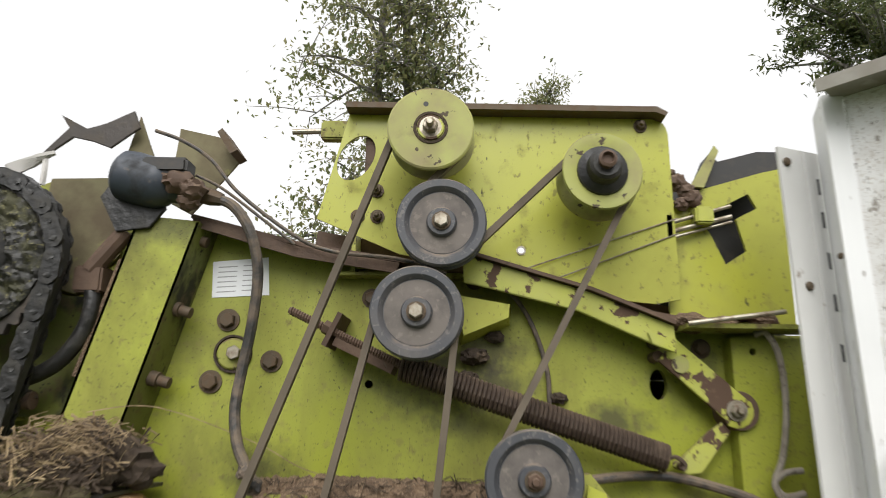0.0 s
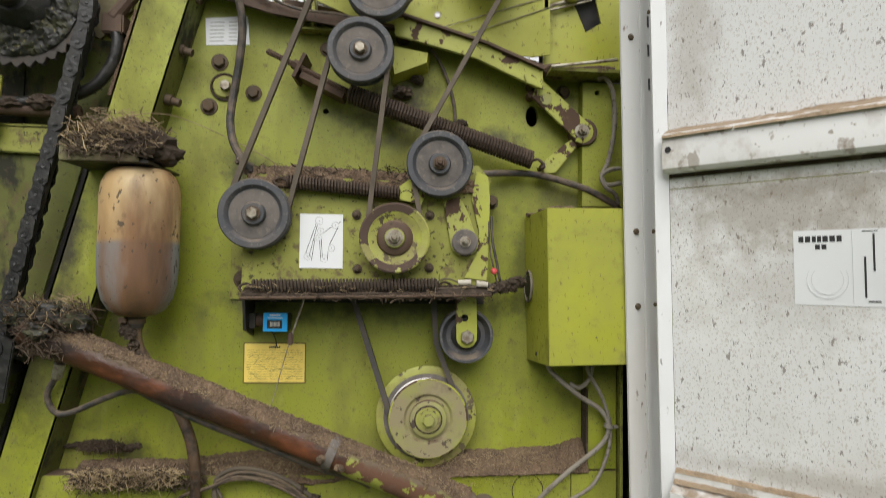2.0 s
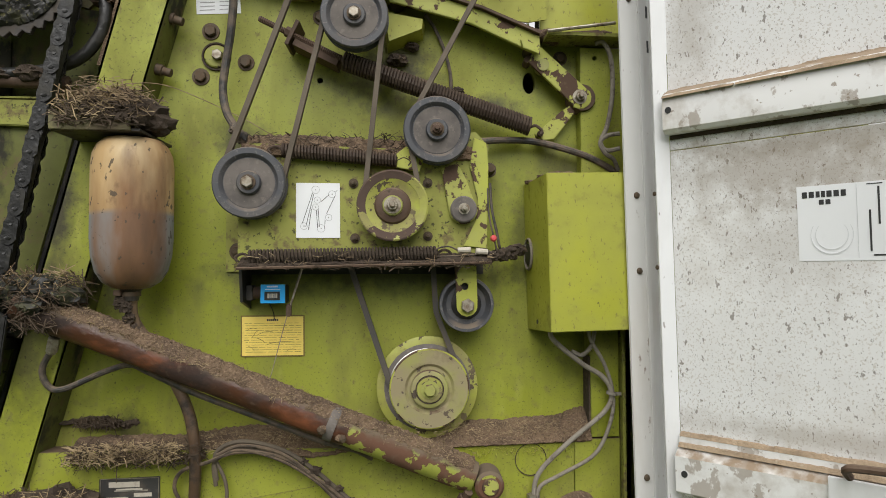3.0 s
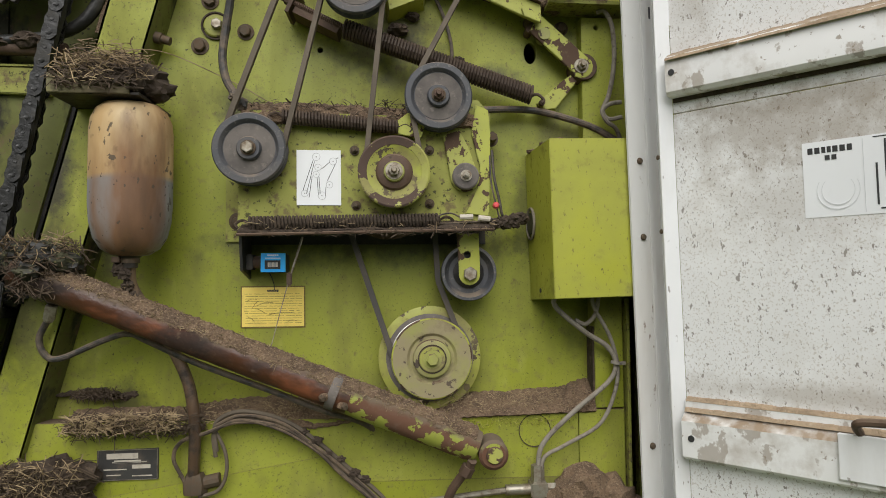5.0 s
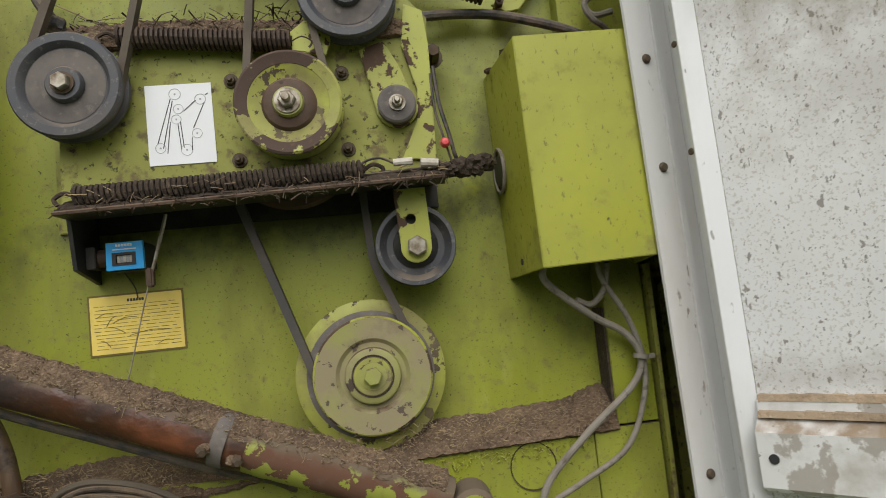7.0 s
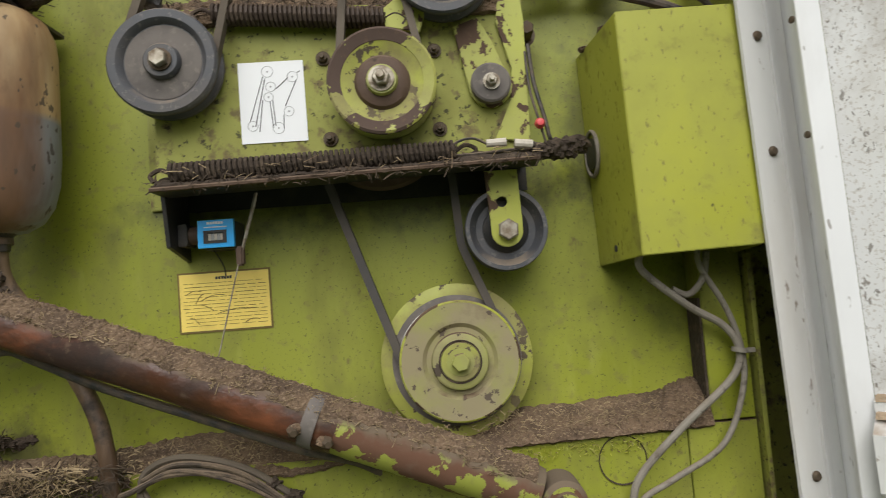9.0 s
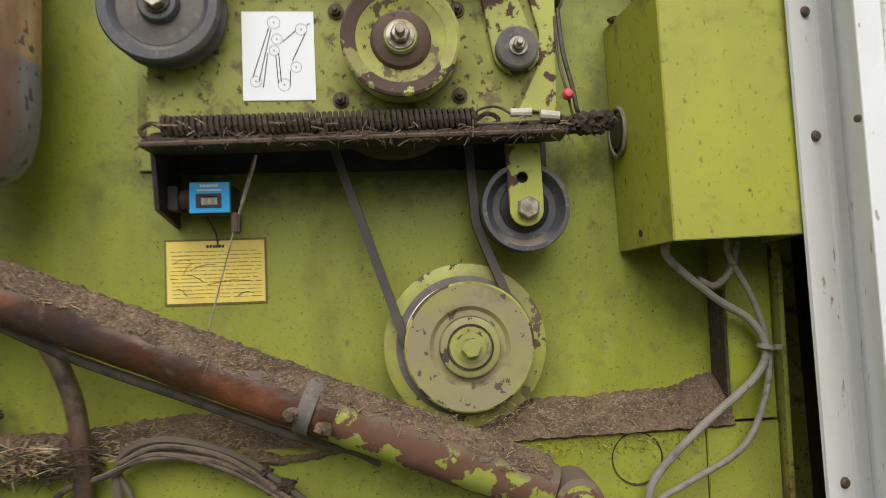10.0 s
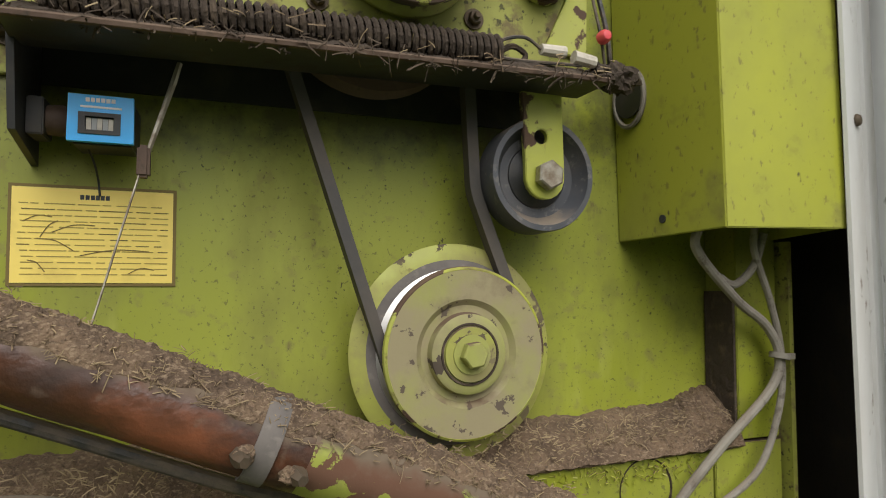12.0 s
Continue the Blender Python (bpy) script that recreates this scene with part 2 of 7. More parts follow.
tan_mud = surf("tan_dried_mud", (0.36, 0.27, 0.18), 0.95, layers=(
    ((0.20, 0.145, 0.095), 30, 0.48, 0.66, 0.75, ONE, 8),
    ((0.46, 0.38, 0.28), 120, 0.58, 0.68, 0.6, ONE, 4)), bump=0.8, bump_scale=180)
paper_white = surf("white_sticker", (0.78, 0.79, 0.80), 0.45, layers=(((0.6, 0.6, 0.58), 14, 0.6, 0.8, 0.5, ONE, 6),))
paper_yellow = surf("yellow_sticker", (0.90, 0.68, 0.15), 0.5, layers=(((0.36, 0.26, 0.06), 18, 0.55, 0.8, 0.5, ONE, 6),))
ink = surf("black_print", (0.03, 0.03, 0.03), 0.6)
ink_brown = surf("faded_brown_print", (0.17, 0.12, 0.03), 0.7)
ink_faded = surf("worn_faded_print", (0.34, 0.25, 0.06), 0.7)
ink_pale = surf("nearly_vanished_print", (0.60, 0.61, 0.62), 0.6)
ink_grey = surf("faded_grey_print", (0.36, 0.36, 0.36), 0.6)
blue = surf("bright_blue_plastic", (0.03, 0.42, 1.0), 0.3, layers=(((0.12, 0.2, 0.3), 30, 0.6, 0.8, 0.4, ONE, 5),))
# black for real plastic, and for sheets that stand in for deep shade
black_plastic_and_shade = surf("black_plastic_and_shade", (0.022, 0.021, 0.02), 0.5, layers=(((0.09, 0.07, 0.05), 30, 0.5, 0.75, 0.6, ONE, 6),))
motor_grey = surf("blue_grey_housing", (0.040, 0.048, 0.062), 0.42, layers=(
    ((0.02, 0.02, 0.02), 18, 0.52, 0.66, 0.9, ONE, 6),
    ((0.2, 0.16, 0.12), 40, 0.62, 0.75, 0.6, ONE, 6)), bump=0.08, bump_scale=60)
red_plastic = surf("pinkish_red_plastic", (0.72, 0.09, 0.10), 0.4)
cream = surf("cream_connector", (0.55, 0.50, 0.42), 0.5, layers=(((0.25, 0.2, 0.14), 60, 0.5, 0.7, 0.7, ONE, 5),))
bare_frayed = surf("pale_frayed_cloth", (0.55, 0.53, 0.50), 0.8)
name_black = surf("black_plate", (0.04, 0.038, 0.036), 0.5, layers=(((0.14, 0.11, 0.08), 40, 0.5, 0.7, 0.6, ONE, 6),))


def bottle_surface():
    """Translucent plastic, amber where empty, blue-grey where the oil stands, with brown runs over both."""
    m = surf("stained_translucent_plastic", (0.62, 0.52, 0.33), 0.22, layers=(
        ((0.45, 0.27, 0.10), 4, 0.42, 0.62, 0.8, (1, 1, 0.35), 6),), bump=0.05, bump_scale=30)
    nt = m.node_tree
    b = nt.nodes["Principled BSDF"]
    tc = nt.nodes.new("ShaderNodeTexCoord")
    sep = nt.nodes.new("ShaderNodeSeparateXYZ")
    nt.links.new(tc.outputs["Object"], sep.inputs["Vector"])
    wob = nt.nodes.new("ShaderNodeTexNoise")
    wob.inputs["Scale"].default_value = 14
    nt.links.new(tc.outputs["Object"], wob.inputs["Vector"])
    lev = nt.nodes.new("ShaderNodeMath")
    lev.operation = "MULTIPLY_ADD"
    nt.links.new(wob.outputs["Fac"], lev.inputs[0])
    lev.inputs[1].default_value = 0.012
    nt.links.new(sep.outputs["Z"], lev.inputs[2])
    mr = nt.nodes.new("ShaderNodeMapRange")
    mr.inputs["From Min"].default_value = 0.143
    mr.inputs["From Max"].default_value = 0.133
    nt.links.new(lev.outputs[0], mr.inputs["Value"])
    mx = nt.nodes.new("ShaderNodeMix")
    mx.data_type = "RGBA"
    nt.links.new(mr.outputs["Result"], mx.inputs["Factor"])
    nt.links.new(b.inputs["Base Color"].links[0].from_socket, mx.inputs["A"])
    mx.inputs["B"].default_value = (0.235, 0.24, 0.24, 1)
    col = mx.outputs["Result"]
    for c, sc, lo, hi, strength, stretch in (
            ((0.19, 0.085, 0.03), 8, 0.45, 0.60, 0.9, (1, 1, 0.3)), ((0.10, 0.055, 0.03), 13, 0.54, 0.66, 0.8, (1, 1, 0.25)),
            ((0.15, 0.08, 0.035), 45, 0.58, 0.68, 0.7, (1, 1, 0.6)), ((0.06, 0.045, 0.03), 85, 0.635, 0.665, 0.85, (1, 1, 0.7))):
        mp = nt.nodes.new("ShaderNodeMapping")
        mp.inputs["Scale"].default_value = stretch
        nt.links.new(tc.outputs["Object"], mp.inputs["Vector"])
        nz = nt.nodes.new("ShaderNodeTexNoise")
        nz.inputs["Scale"].default_value = sc
        nz.inputs["Detail"].default_value = 8
        nt.links.new(mp.outputs["Vector"], nz.inputs["Vector"])
        fr = nt.nodes.new("ShaderNodeMapRange")
        fr.inputs["From Min"].default_value = lo
        fr.inputs["From Max"].default_value = hi
        fr.inputs["To Max"].default_value = strength
        nt.links.new(nz.outputs["Fac"], fr.inputs["Value"])
        st = nt.nodes.new("ShaderNodeMix")
        st.data_type = "RGBA"
        nt.links.new(fr.outputs["Result"], st.inputs["Factor"])
        nt.links.new(col, st.inputs["A"])
        st.inputs["B"].default_value = (*c, 1)
        col = st.outputs["Result"]
    nt.links.new(col, b.inputs["Base Color"])
    return m


pulley_green = surf("chipped_pulley_green", (0.36, 0.375, 0.062), 0.45, layers=(
    ((0.24, 0.21, 0.10), 9, 0.45, 0.68, 0.7, ONE, 8),
    ((0.075, 0.052, 0.042), 46, 0.575, 0.59, 0.95, ONE, 7),
    ((0.22, 0.18, 0.09), 12, 0.45, 0.6, 0.7, ONE, 9),
    (SOIL, 90, 0.62, 0.7, 0.6, ONE, 5)), bump=0.12, bump_scale=60, dust=(SOIL, 0.95, 1.25))
rim_chipped = surf("rust_chipped_pulley_rim", (0.34, 0.345, 0.07), 0.5, layers=(
    ((0.22, 0.18, 0.09), 14, 0.45, 0.62, 0.7, ONE, 8),
    ((0.085, 0.055, 0.042), 26, 0.495, 0.51, 1.0, ONE, 7),
    (SOIL, 90, 0.6, 0.7, 0.6, ONE, 5)), bump=0.25, bump_scale=60, dust=(SOIL, 0.95, 1.25))
# greasy paint, its base darkened to hold the shade behind the chain
greasy_shaded_green = surf("greasy_shaded_green_paint", (0.15, 0.165, 0.028), 0.45, layers=(
    ((0.085, 0.085, 0.02), 4, 0.42, 0.64, 0.8, ONE, 8),
    ((0.02, 0.018, 0.015), 14, 0.52, 0.62, 0.9, (1, 1, 0.6), 9),
    (SOIL, 40, 0.54, 0.68, 0.7, ONE, 7),
    (DARK, 110, 0.64, 0.68, 0.9, ONE, 3)), bump=0.12, bump_scale=60, dust=(SOIL, 0.9, 1.2))
dirty_beige = surf("brown_dusted_paint", (0.17, 0.15, 0.075), 0.7, layers=(
    ((0.09, 0.065, 0.04), 9, 0.45, 0.65, 0.8, ONE, 9),
    ((0.26, 0.25, 0.08), 22, 0.62, 0.68, 0.7, ONE, 6)), bump=0.1, bump_scale=70)
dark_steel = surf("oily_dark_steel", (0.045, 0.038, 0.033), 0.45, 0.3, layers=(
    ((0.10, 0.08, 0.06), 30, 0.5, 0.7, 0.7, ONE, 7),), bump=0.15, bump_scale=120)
spring_m = surf("dark_rusty_spring", (0.055, 0.036, 0.025), 0.65, 0.2, layers=(
    ((0.14, 0.10, 0.068), 40, 0.5, 0.7, 0.7, ONE, 8),), bump=0.2, bump_scale=140, dust=((0.13, 0.09, 0.062), 1.0, 1.4))


def stained(base, name, spots, patch_tint=(0.035, 0.028, 0.017)):
    """A copy of a paint with patches, of grime and of painted shade: (x, z, half width, half height, strength)."""
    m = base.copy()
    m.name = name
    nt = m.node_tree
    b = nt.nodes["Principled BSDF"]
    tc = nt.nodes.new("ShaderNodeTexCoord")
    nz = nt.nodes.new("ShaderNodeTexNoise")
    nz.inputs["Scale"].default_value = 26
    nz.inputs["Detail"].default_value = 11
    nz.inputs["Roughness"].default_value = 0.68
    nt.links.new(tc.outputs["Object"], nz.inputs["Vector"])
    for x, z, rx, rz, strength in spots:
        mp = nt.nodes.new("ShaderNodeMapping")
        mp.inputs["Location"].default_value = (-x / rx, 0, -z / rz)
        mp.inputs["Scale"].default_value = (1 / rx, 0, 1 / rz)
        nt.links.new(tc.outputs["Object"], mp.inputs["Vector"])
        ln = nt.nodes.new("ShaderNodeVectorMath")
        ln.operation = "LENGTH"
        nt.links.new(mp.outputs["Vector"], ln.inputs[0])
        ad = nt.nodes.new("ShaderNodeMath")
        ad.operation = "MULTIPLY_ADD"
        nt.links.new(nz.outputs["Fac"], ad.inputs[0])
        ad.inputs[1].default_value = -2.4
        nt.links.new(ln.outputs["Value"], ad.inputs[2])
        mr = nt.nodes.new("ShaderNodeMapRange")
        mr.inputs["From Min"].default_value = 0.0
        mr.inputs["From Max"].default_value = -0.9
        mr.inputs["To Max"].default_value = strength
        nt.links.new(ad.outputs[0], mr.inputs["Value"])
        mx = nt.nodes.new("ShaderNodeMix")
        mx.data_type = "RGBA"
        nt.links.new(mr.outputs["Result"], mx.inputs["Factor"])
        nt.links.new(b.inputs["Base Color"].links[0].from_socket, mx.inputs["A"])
        mx.inputs["B"].default_value = (*patch_tint, 1)
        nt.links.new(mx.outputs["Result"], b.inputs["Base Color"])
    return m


muddy_cable = surf("muddy_brown_cable", (0.055, 0.040, 0.028), 0.8, layers=(
    ((0.16, 0.115, 0.075), 35, 0.44, 0.62, 0.9, ONE, 8),
    ((0.02, 0.017, 0.014), 60, 0.55, 0.68, 0.7, ONE, 5)), bump=0.6, bump_scale=150, dust=((0.17, 0.125, 0.085), 0.7, 1.2))
wet_hose = surf("oily_brown_hose", (0.085, 0.052, 0.032), 0.28, layers=(
    ((0.26, 0.175, 0.105), 14, 0.47, 0.66, 0.8, (1, 1, 0.3), 8),
    ((0.02, 0.017, 0.014), 30, 0.52, 0.66, 0.8, ONE, 6)), bump=0.2, bump_scale=70)
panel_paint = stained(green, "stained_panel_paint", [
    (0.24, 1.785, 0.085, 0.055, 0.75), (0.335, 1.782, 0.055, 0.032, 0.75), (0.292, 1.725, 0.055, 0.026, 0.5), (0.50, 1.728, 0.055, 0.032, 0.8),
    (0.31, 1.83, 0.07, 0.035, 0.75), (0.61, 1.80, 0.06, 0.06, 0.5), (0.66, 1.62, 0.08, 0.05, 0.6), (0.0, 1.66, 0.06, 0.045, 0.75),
    # the long spot at z 1.405 paints in the shade under the shelf
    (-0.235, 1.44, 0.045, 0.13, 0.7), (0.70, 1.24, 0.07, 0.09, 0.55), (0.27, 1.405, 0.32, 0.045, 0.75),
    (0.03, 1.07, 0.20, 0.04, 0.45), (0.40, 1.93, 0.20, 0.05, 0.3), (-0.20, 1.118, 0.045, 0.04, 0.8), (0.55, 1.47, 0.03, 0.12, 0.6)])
door_paint = stained(white_paint, "stained_door_paint", [
    (0.98, 1.15, 0.30, 0.022, 0.40), (0.88, 1.565, 0.13, 0.07, 0.55), (0.95, 1.60, 0.25, 0.025, 0.4), (0.79, 1.90, 0.03, 0.25, 0.35), (0.90, 1.45, 0.10, 0.09, 0.3)], (0.27, 0.215, 0.155))
beam_paint = stained(green, "stained_beam_paint", [(-0.015, 0.72, 0.035, 0.16, 0.9), (-0.07, 0.50, 0.07, 0.16, 0.6), (0.14, 1.2, 0.07, 0.04, 0.6)])
bottle_m = bottle_surface()
bark = surf("grey_birch_bark", (0.20, 0.185, 0.165), 0.85, layers=(
    ((0.06, 0.052, 0.045), 9, 0.5, 0.62, 0.9, (1, 1, 0.6), 6),), bump=0.4, bump_scale=20)
grass = surf("meadow_grass", (0.055, 0.085, 0.022), 0.95, layers=(
    ((0.11, 0.10, 0.045), 1.5, 0.45, 0.7, 0.7, ONE, 8),
    ((0.03, 0.05, 0.012), 30, 0.45, 0.65, 0.7, ONE, 4)), bump=0.6, bump_scale=30)


def leaf_surface(name, a, b_col):
    m = bpy.data.materials.new(name)
    m.use_nodes = True
    nt = m.node_tree
    b = nt.nodes["Principled BSDF"]
    g = nt.nodes.new("ShaderNodeNewGeometry")
    mx = nt.nodes.new("ShaderNodeMix")
    mx.data_type = "RGBA"
    nt.links.new(g.outputs["Random Per Island"], mx.inputs["Factor"])
    mx.inputs["A"].default_value = (*a, 1)
    mx.inputs["B"].default_value = (*b_col, 1)
    nt.links.new(mx.outputs["Result"], b.inputs["Base Color"])
    b.inputs["Roughness"].default_value = 0.6
    tr = nt.nodes.new("ShaderNodeBsdfTranslucent")
    nt.links.new(mx.outputs["Result"], tr.inputs["Color"])
    half = nt.nodes.new("ShaderNodeMixShader")
    half.inputs["Fac"].default_value = 0.45
    nt.links.new(b.outputs["BSDF"], half.inputs[1])
    nt.links.new(tr.outputs["BSDF"], half.inputs[2])
    nt.links.new(half.outputs["Shader"], nt.nodes["Material Output"].inputs["Surface"])
    return m


leaf_m = leaf_surface("birch_leaves", (0.12, 0.155, 0.06), (0.28, 0.26, 0.12))
leaf_dark = leaf_surface("broad_leaves", (0.06, 0.09, 0.03), (0.14, 0.15, 0.05))


# ---- mesh helpers ----
def root_place(ob):
    p = Vector((0, 0, 0))
    while ob is not None:
        p += ob.location
        ob = ob.parent
    return p


def finish(bm, sharp=32):
    bmesh.ops.recalc_face_normals(bm, faces=bm.faces)
    for f in bm.faces:
        f.smooth = True
    for e in bm.edges:
        e.smooth = not (len(e.link_faces) == 2 and e.calc_face_angle(0) > radians(sharp))


def askew(p):
    """Stubs and brackets stand off the panel slightly to one side."""
    return Vector((p.x + 0.06 * p.y, p.y, p.z))


def forward(dy, foot=1.324):
    """Seats things on a sheet that lies dy nearer than the main panel."""
    k = (1.33 - dy) / 1.33

    def seat(p):
        q = askew(p)
        return Vector((0.242 + k * (q.x - 0.242), q.y - dy, foot + k * (q.z - foot)))
    return seat


seat = None


def seated(bm):
    if seat:
        for v in bm.verts:
            v.co = seat(v.co)
    return bm


def part(name, bm, material, parent, label="", kind="", sharp=32):
    """Links a bmesh, given in world places, as one mesh under a thing or under a part."""
    finish(seated(bm), sharp)
    bmesh.ops.translate(bm, verts=bm.verts, vec=-root_place(parent))
    me = bpy.data.meshes.new(name)
    bm.to_mesh(me)
    bm.free()
    me.materials.append(material)
    ob = new(name, me)
    ob.parent = parent
    return tagged(ob, label, kind=kind)


def thing(name, place, label, category, group="", kind=""):
    ob = new(name)
    ob.empty_display_size = 0.02
    ob.location = seat(Vector(place)) if seat else place
    return tagged(ob, label, category, group, kind)


def solid(name, bm, material, label, category="", group="", kind="", sharp=32):
    """A thing that is one mesh, with its origin at the middle of its foot."""
    finish(seated(bm), sharp)
    xs, ys, zs = zip(*(v.co for v in bm.verts))
    foot = Vector(((min(xs) + max(xs)) / 2, (min(ys) + max(ys)) / 2, min(zs)))
    bmesh.ops.translate(bm, verts=bm.verts, vec=-foot)
    me = bpy.data.meshes.new(name)
    bm.to_mesh(me)
    bm.free()
    me.materials.append(material)
    ob = new(name, me)
    ob.location = foot
    return tagged(ob, label, category, group, kind)


def fresh():
    return bmesh.new()


def block(bm, x0, x1, y0, y1, z0, z1, bevel=0.0):
    r = bmesh.ops.create_cube(bm, size=1, matrix=Matrix.Translation(((x0 + x1) / 2, (y0 + y1) / 2, (z0 + z1) / 2)) @ Matrix.Diagonal((x1 - x0, y1 - y0, z1 - z0, 1)))
    if bevel:
        es = list({e for v in r["verts"] for e in v.link_edges})
        bmesh.ops.bevel(bm, geom=es, offset=bevel, segments=2, affect="EDGES")
    return bm


def plate(bm, outer, y0, y1, holes=(), bevel=0.0):
    """A sheet in the x-z plane with outline outer and holes, from y0 (front) to y1 (back)."""
    edges = []
    for loop in (outer, *holes):
        vs = [bm.verts.new((x, y0, z)) for x, z in loop]
        edges += [bm.edges.new((a, b)) for a, b in zip(vs, vs[1:] + vs[:1])]
    if holes:
        faces = [g for g in bmesh.ops.triangle_fill(bm, use_beauty=True, edges=edges)["geom"] if isinstance(g, bmesh.types.BMFace)]
    else:
        faces = [bm.faces.new([e.verts[0] for e in edges])]
    ext = bmesh.ops.extrude_face_region(bm, geom=faces)
    moved = [g for g in ext["geom"] if isinstance(g, bmesh.types.BMVert)]
    bmesh.ops.translate(bm, verts=moved, vec=(0, y1 - y0, 0))
    if bevel:
        rim = [e for e in edges if e.is_valid]
        bmesh.ops.bevel(bm, geom=rim, offset=bevel, segments=2, affect="EDGES")
    return bm


def circle(cx, cz, r, n=20, rz=None):
    return [(cx + r * math.cos(math.tau * k / n), cz + (rz or r) * math.sin(math.tau * k / n)) for k in range(n)]


def lathe(bm, profile, c, n=44, closed=True, axis=None):
    """Turns (radius, offset) pairs round an axis through c; the axis is y unless given."""
    ax = Vector(axis or (0, 1, 0)).normalized()
    u = ax.orthogonal().normalized()
    if axis is None:
        u = Vector((1, 0, 0))
    w = ax.cross(u)
    c = Vector(c)
    rings = []
    for r, o in profile:
        if r < 1e-6:
            rings.append([bm.verts.new(c + ax * o)])
        else:
            rings.append([bm.verts.new(c + ax * o + (u * math.cos(a) + w * math.sin(a)) * r) for a in (math.tau * k / n for k in range(n))])
    pairs = list(zip(rings, rings[1:]))
    if closed:
        pairs.append((rings[-1], rings[0]))
    for p, q in pairs:
        for k in range(n):
            j = (k + 1) % n
            vs = [p[k % len(p)], p[j % len(p)], q[j % len(q)], q[k % len(q)]]
            vs = list(dict.fromkeys(vs))
            if len(vs) > 2:
                bm.faces.new(vs)
    return bm


def hexbolt(bm, x, y, z, r=0.012, h=0.008, washer=True, turn=0.3, stud=False):
    """A bolt head on a face at y that looks towards -y."""
    if washer:
        lathe(bm, [(0, 0.001), (r * 1.45, 0.001), (r * 1.45, -0.0022), (0, -0.0022)], (x, y, z), 20, False)
    prof = [(r, 0.0), (r, -h * 0.85), (r * 0.86, -h), (0, -h)]
    rings = []
    for rr, o in prof:
        if rr:
            rings.append([bm.verts.new((x + rr * math.cos(turn + k * math.tau / 6), y + o - 0.002, z + rr * math.sin(turn + k * math.tau / 6))) for k in range(6)])
        else:
            rings.append([bm.verts.new((x, y + o - 0.002, z))])
    for p, q in zip(rings, rings[1:]):
        for k in range(6):
            vs = list(dict.fromkeys([p[k], p[(k + 1) % 6], q[(k + 1) % len(q)], q[k % len(q)]]))
            bm.faces.new(vs)
    if stud:
        lathe(bm, [(0, 0), (r * 0.5, 0), (r * 0.5, -h * 1.9), (r * 0.4, -h * 2.1), (0, -h * 2.1)], (x, y, z), 14, False)
    return bm


def smooth_path(pts, steps=8):
    pts = [Vector(p) for p in pts]
    out = []
    for i in range(len(pts) - 1):
        p0, p1, p2, p3 = pts[max(i - 1, 0)], pts[i], pts[i + 1], pts[min(i + 2, len(pts) - 1)]
        for k in range(steps):
            t = k / steps
            out.append(0.5 * ((2 * p1) + (p2 - p0) * t + (2 * p0 - 5 * p1 + 4 * p2 - p3) * t * t + (3 * p1 - p0 - 3 * p2 + p3) * t ** 3))
    return out + [pts[-1]]


def sweep(bm, path, r, n=10, caps=True):
    """A round tube of radius r (a number or one for each point) along a path."""
    path = [Vector(p) for p in path]
    rings, up = [], None
    for i, p in enumerate(path):
        t = (path[min(i + 1, len(path) - 1)] - path[max(i - 1, 0)]).normalized()
        up = t.orthogonal().normalized() if up is None else (up - t * up.dot(t)).normalized()
        side = t.cross(up)
        rr = r[i] if isinstance(r, (list, tuple)) else r
        rings.append([bm.verts.new(p + (up * math.cos(a) + side * math.sin(a)) * rr) for a in (math.tau * k / n for k in range(n))])
    for p, q in zip(rings, rings[1:]):
        for k in range(n):
            bm.faces.new((p[k], p[(k + 1) % n], q[(k + 1) % n], q[k]))
    if caps:
        bm.faces.new(rings[0])
        bm.faces.new(rings[-1])
    return bm


def coil(bm, a, b, r, wire, turns, steps=10, n=6):
    """A spring from a to b."""
    a, b = Vector(a), Vector(b)
    ax = (b - a).normalized()
    u = ax.orthogonal().normalized()
    w = ax.cross(u)
    total = turns * steps
    return sweep(bm, [a + (b - a) * (k / total) + (u * math.cos(math.tau * k / steps) + w * math.sin(math.tau * k / steps)) * r for k in range(total + 1)], wire, n)


def lump(bm, pts, seed=0, n=10, rough=0.35, flat=0.6):
    """A crumbly heap along points (x, y, z, radius), lower in z than wide where flat is under 1."""
    rnd = random.Random(seed)
    for x, y, z, r in pts:
        res = bmesh.ops.create_icosphere(bm, subdivisions=3, radius=1)
        off = Vector((rnd.uniform(0, 50), rnd.uniform(0, 50), rnd.uniform(0, 50)))
        for v in res["verts"]:
            d = v.co.normalized()
            k = 1 + rough * noise.noise(d * 2.2 + off) + rough * 0.6 * noise.noise(d * 6 + off)
            v.co = Vector((x, y, z)) + Vector((d.x * r * k, d.y * r * k * 0.8, d.z * r * k * flat))
    return bm


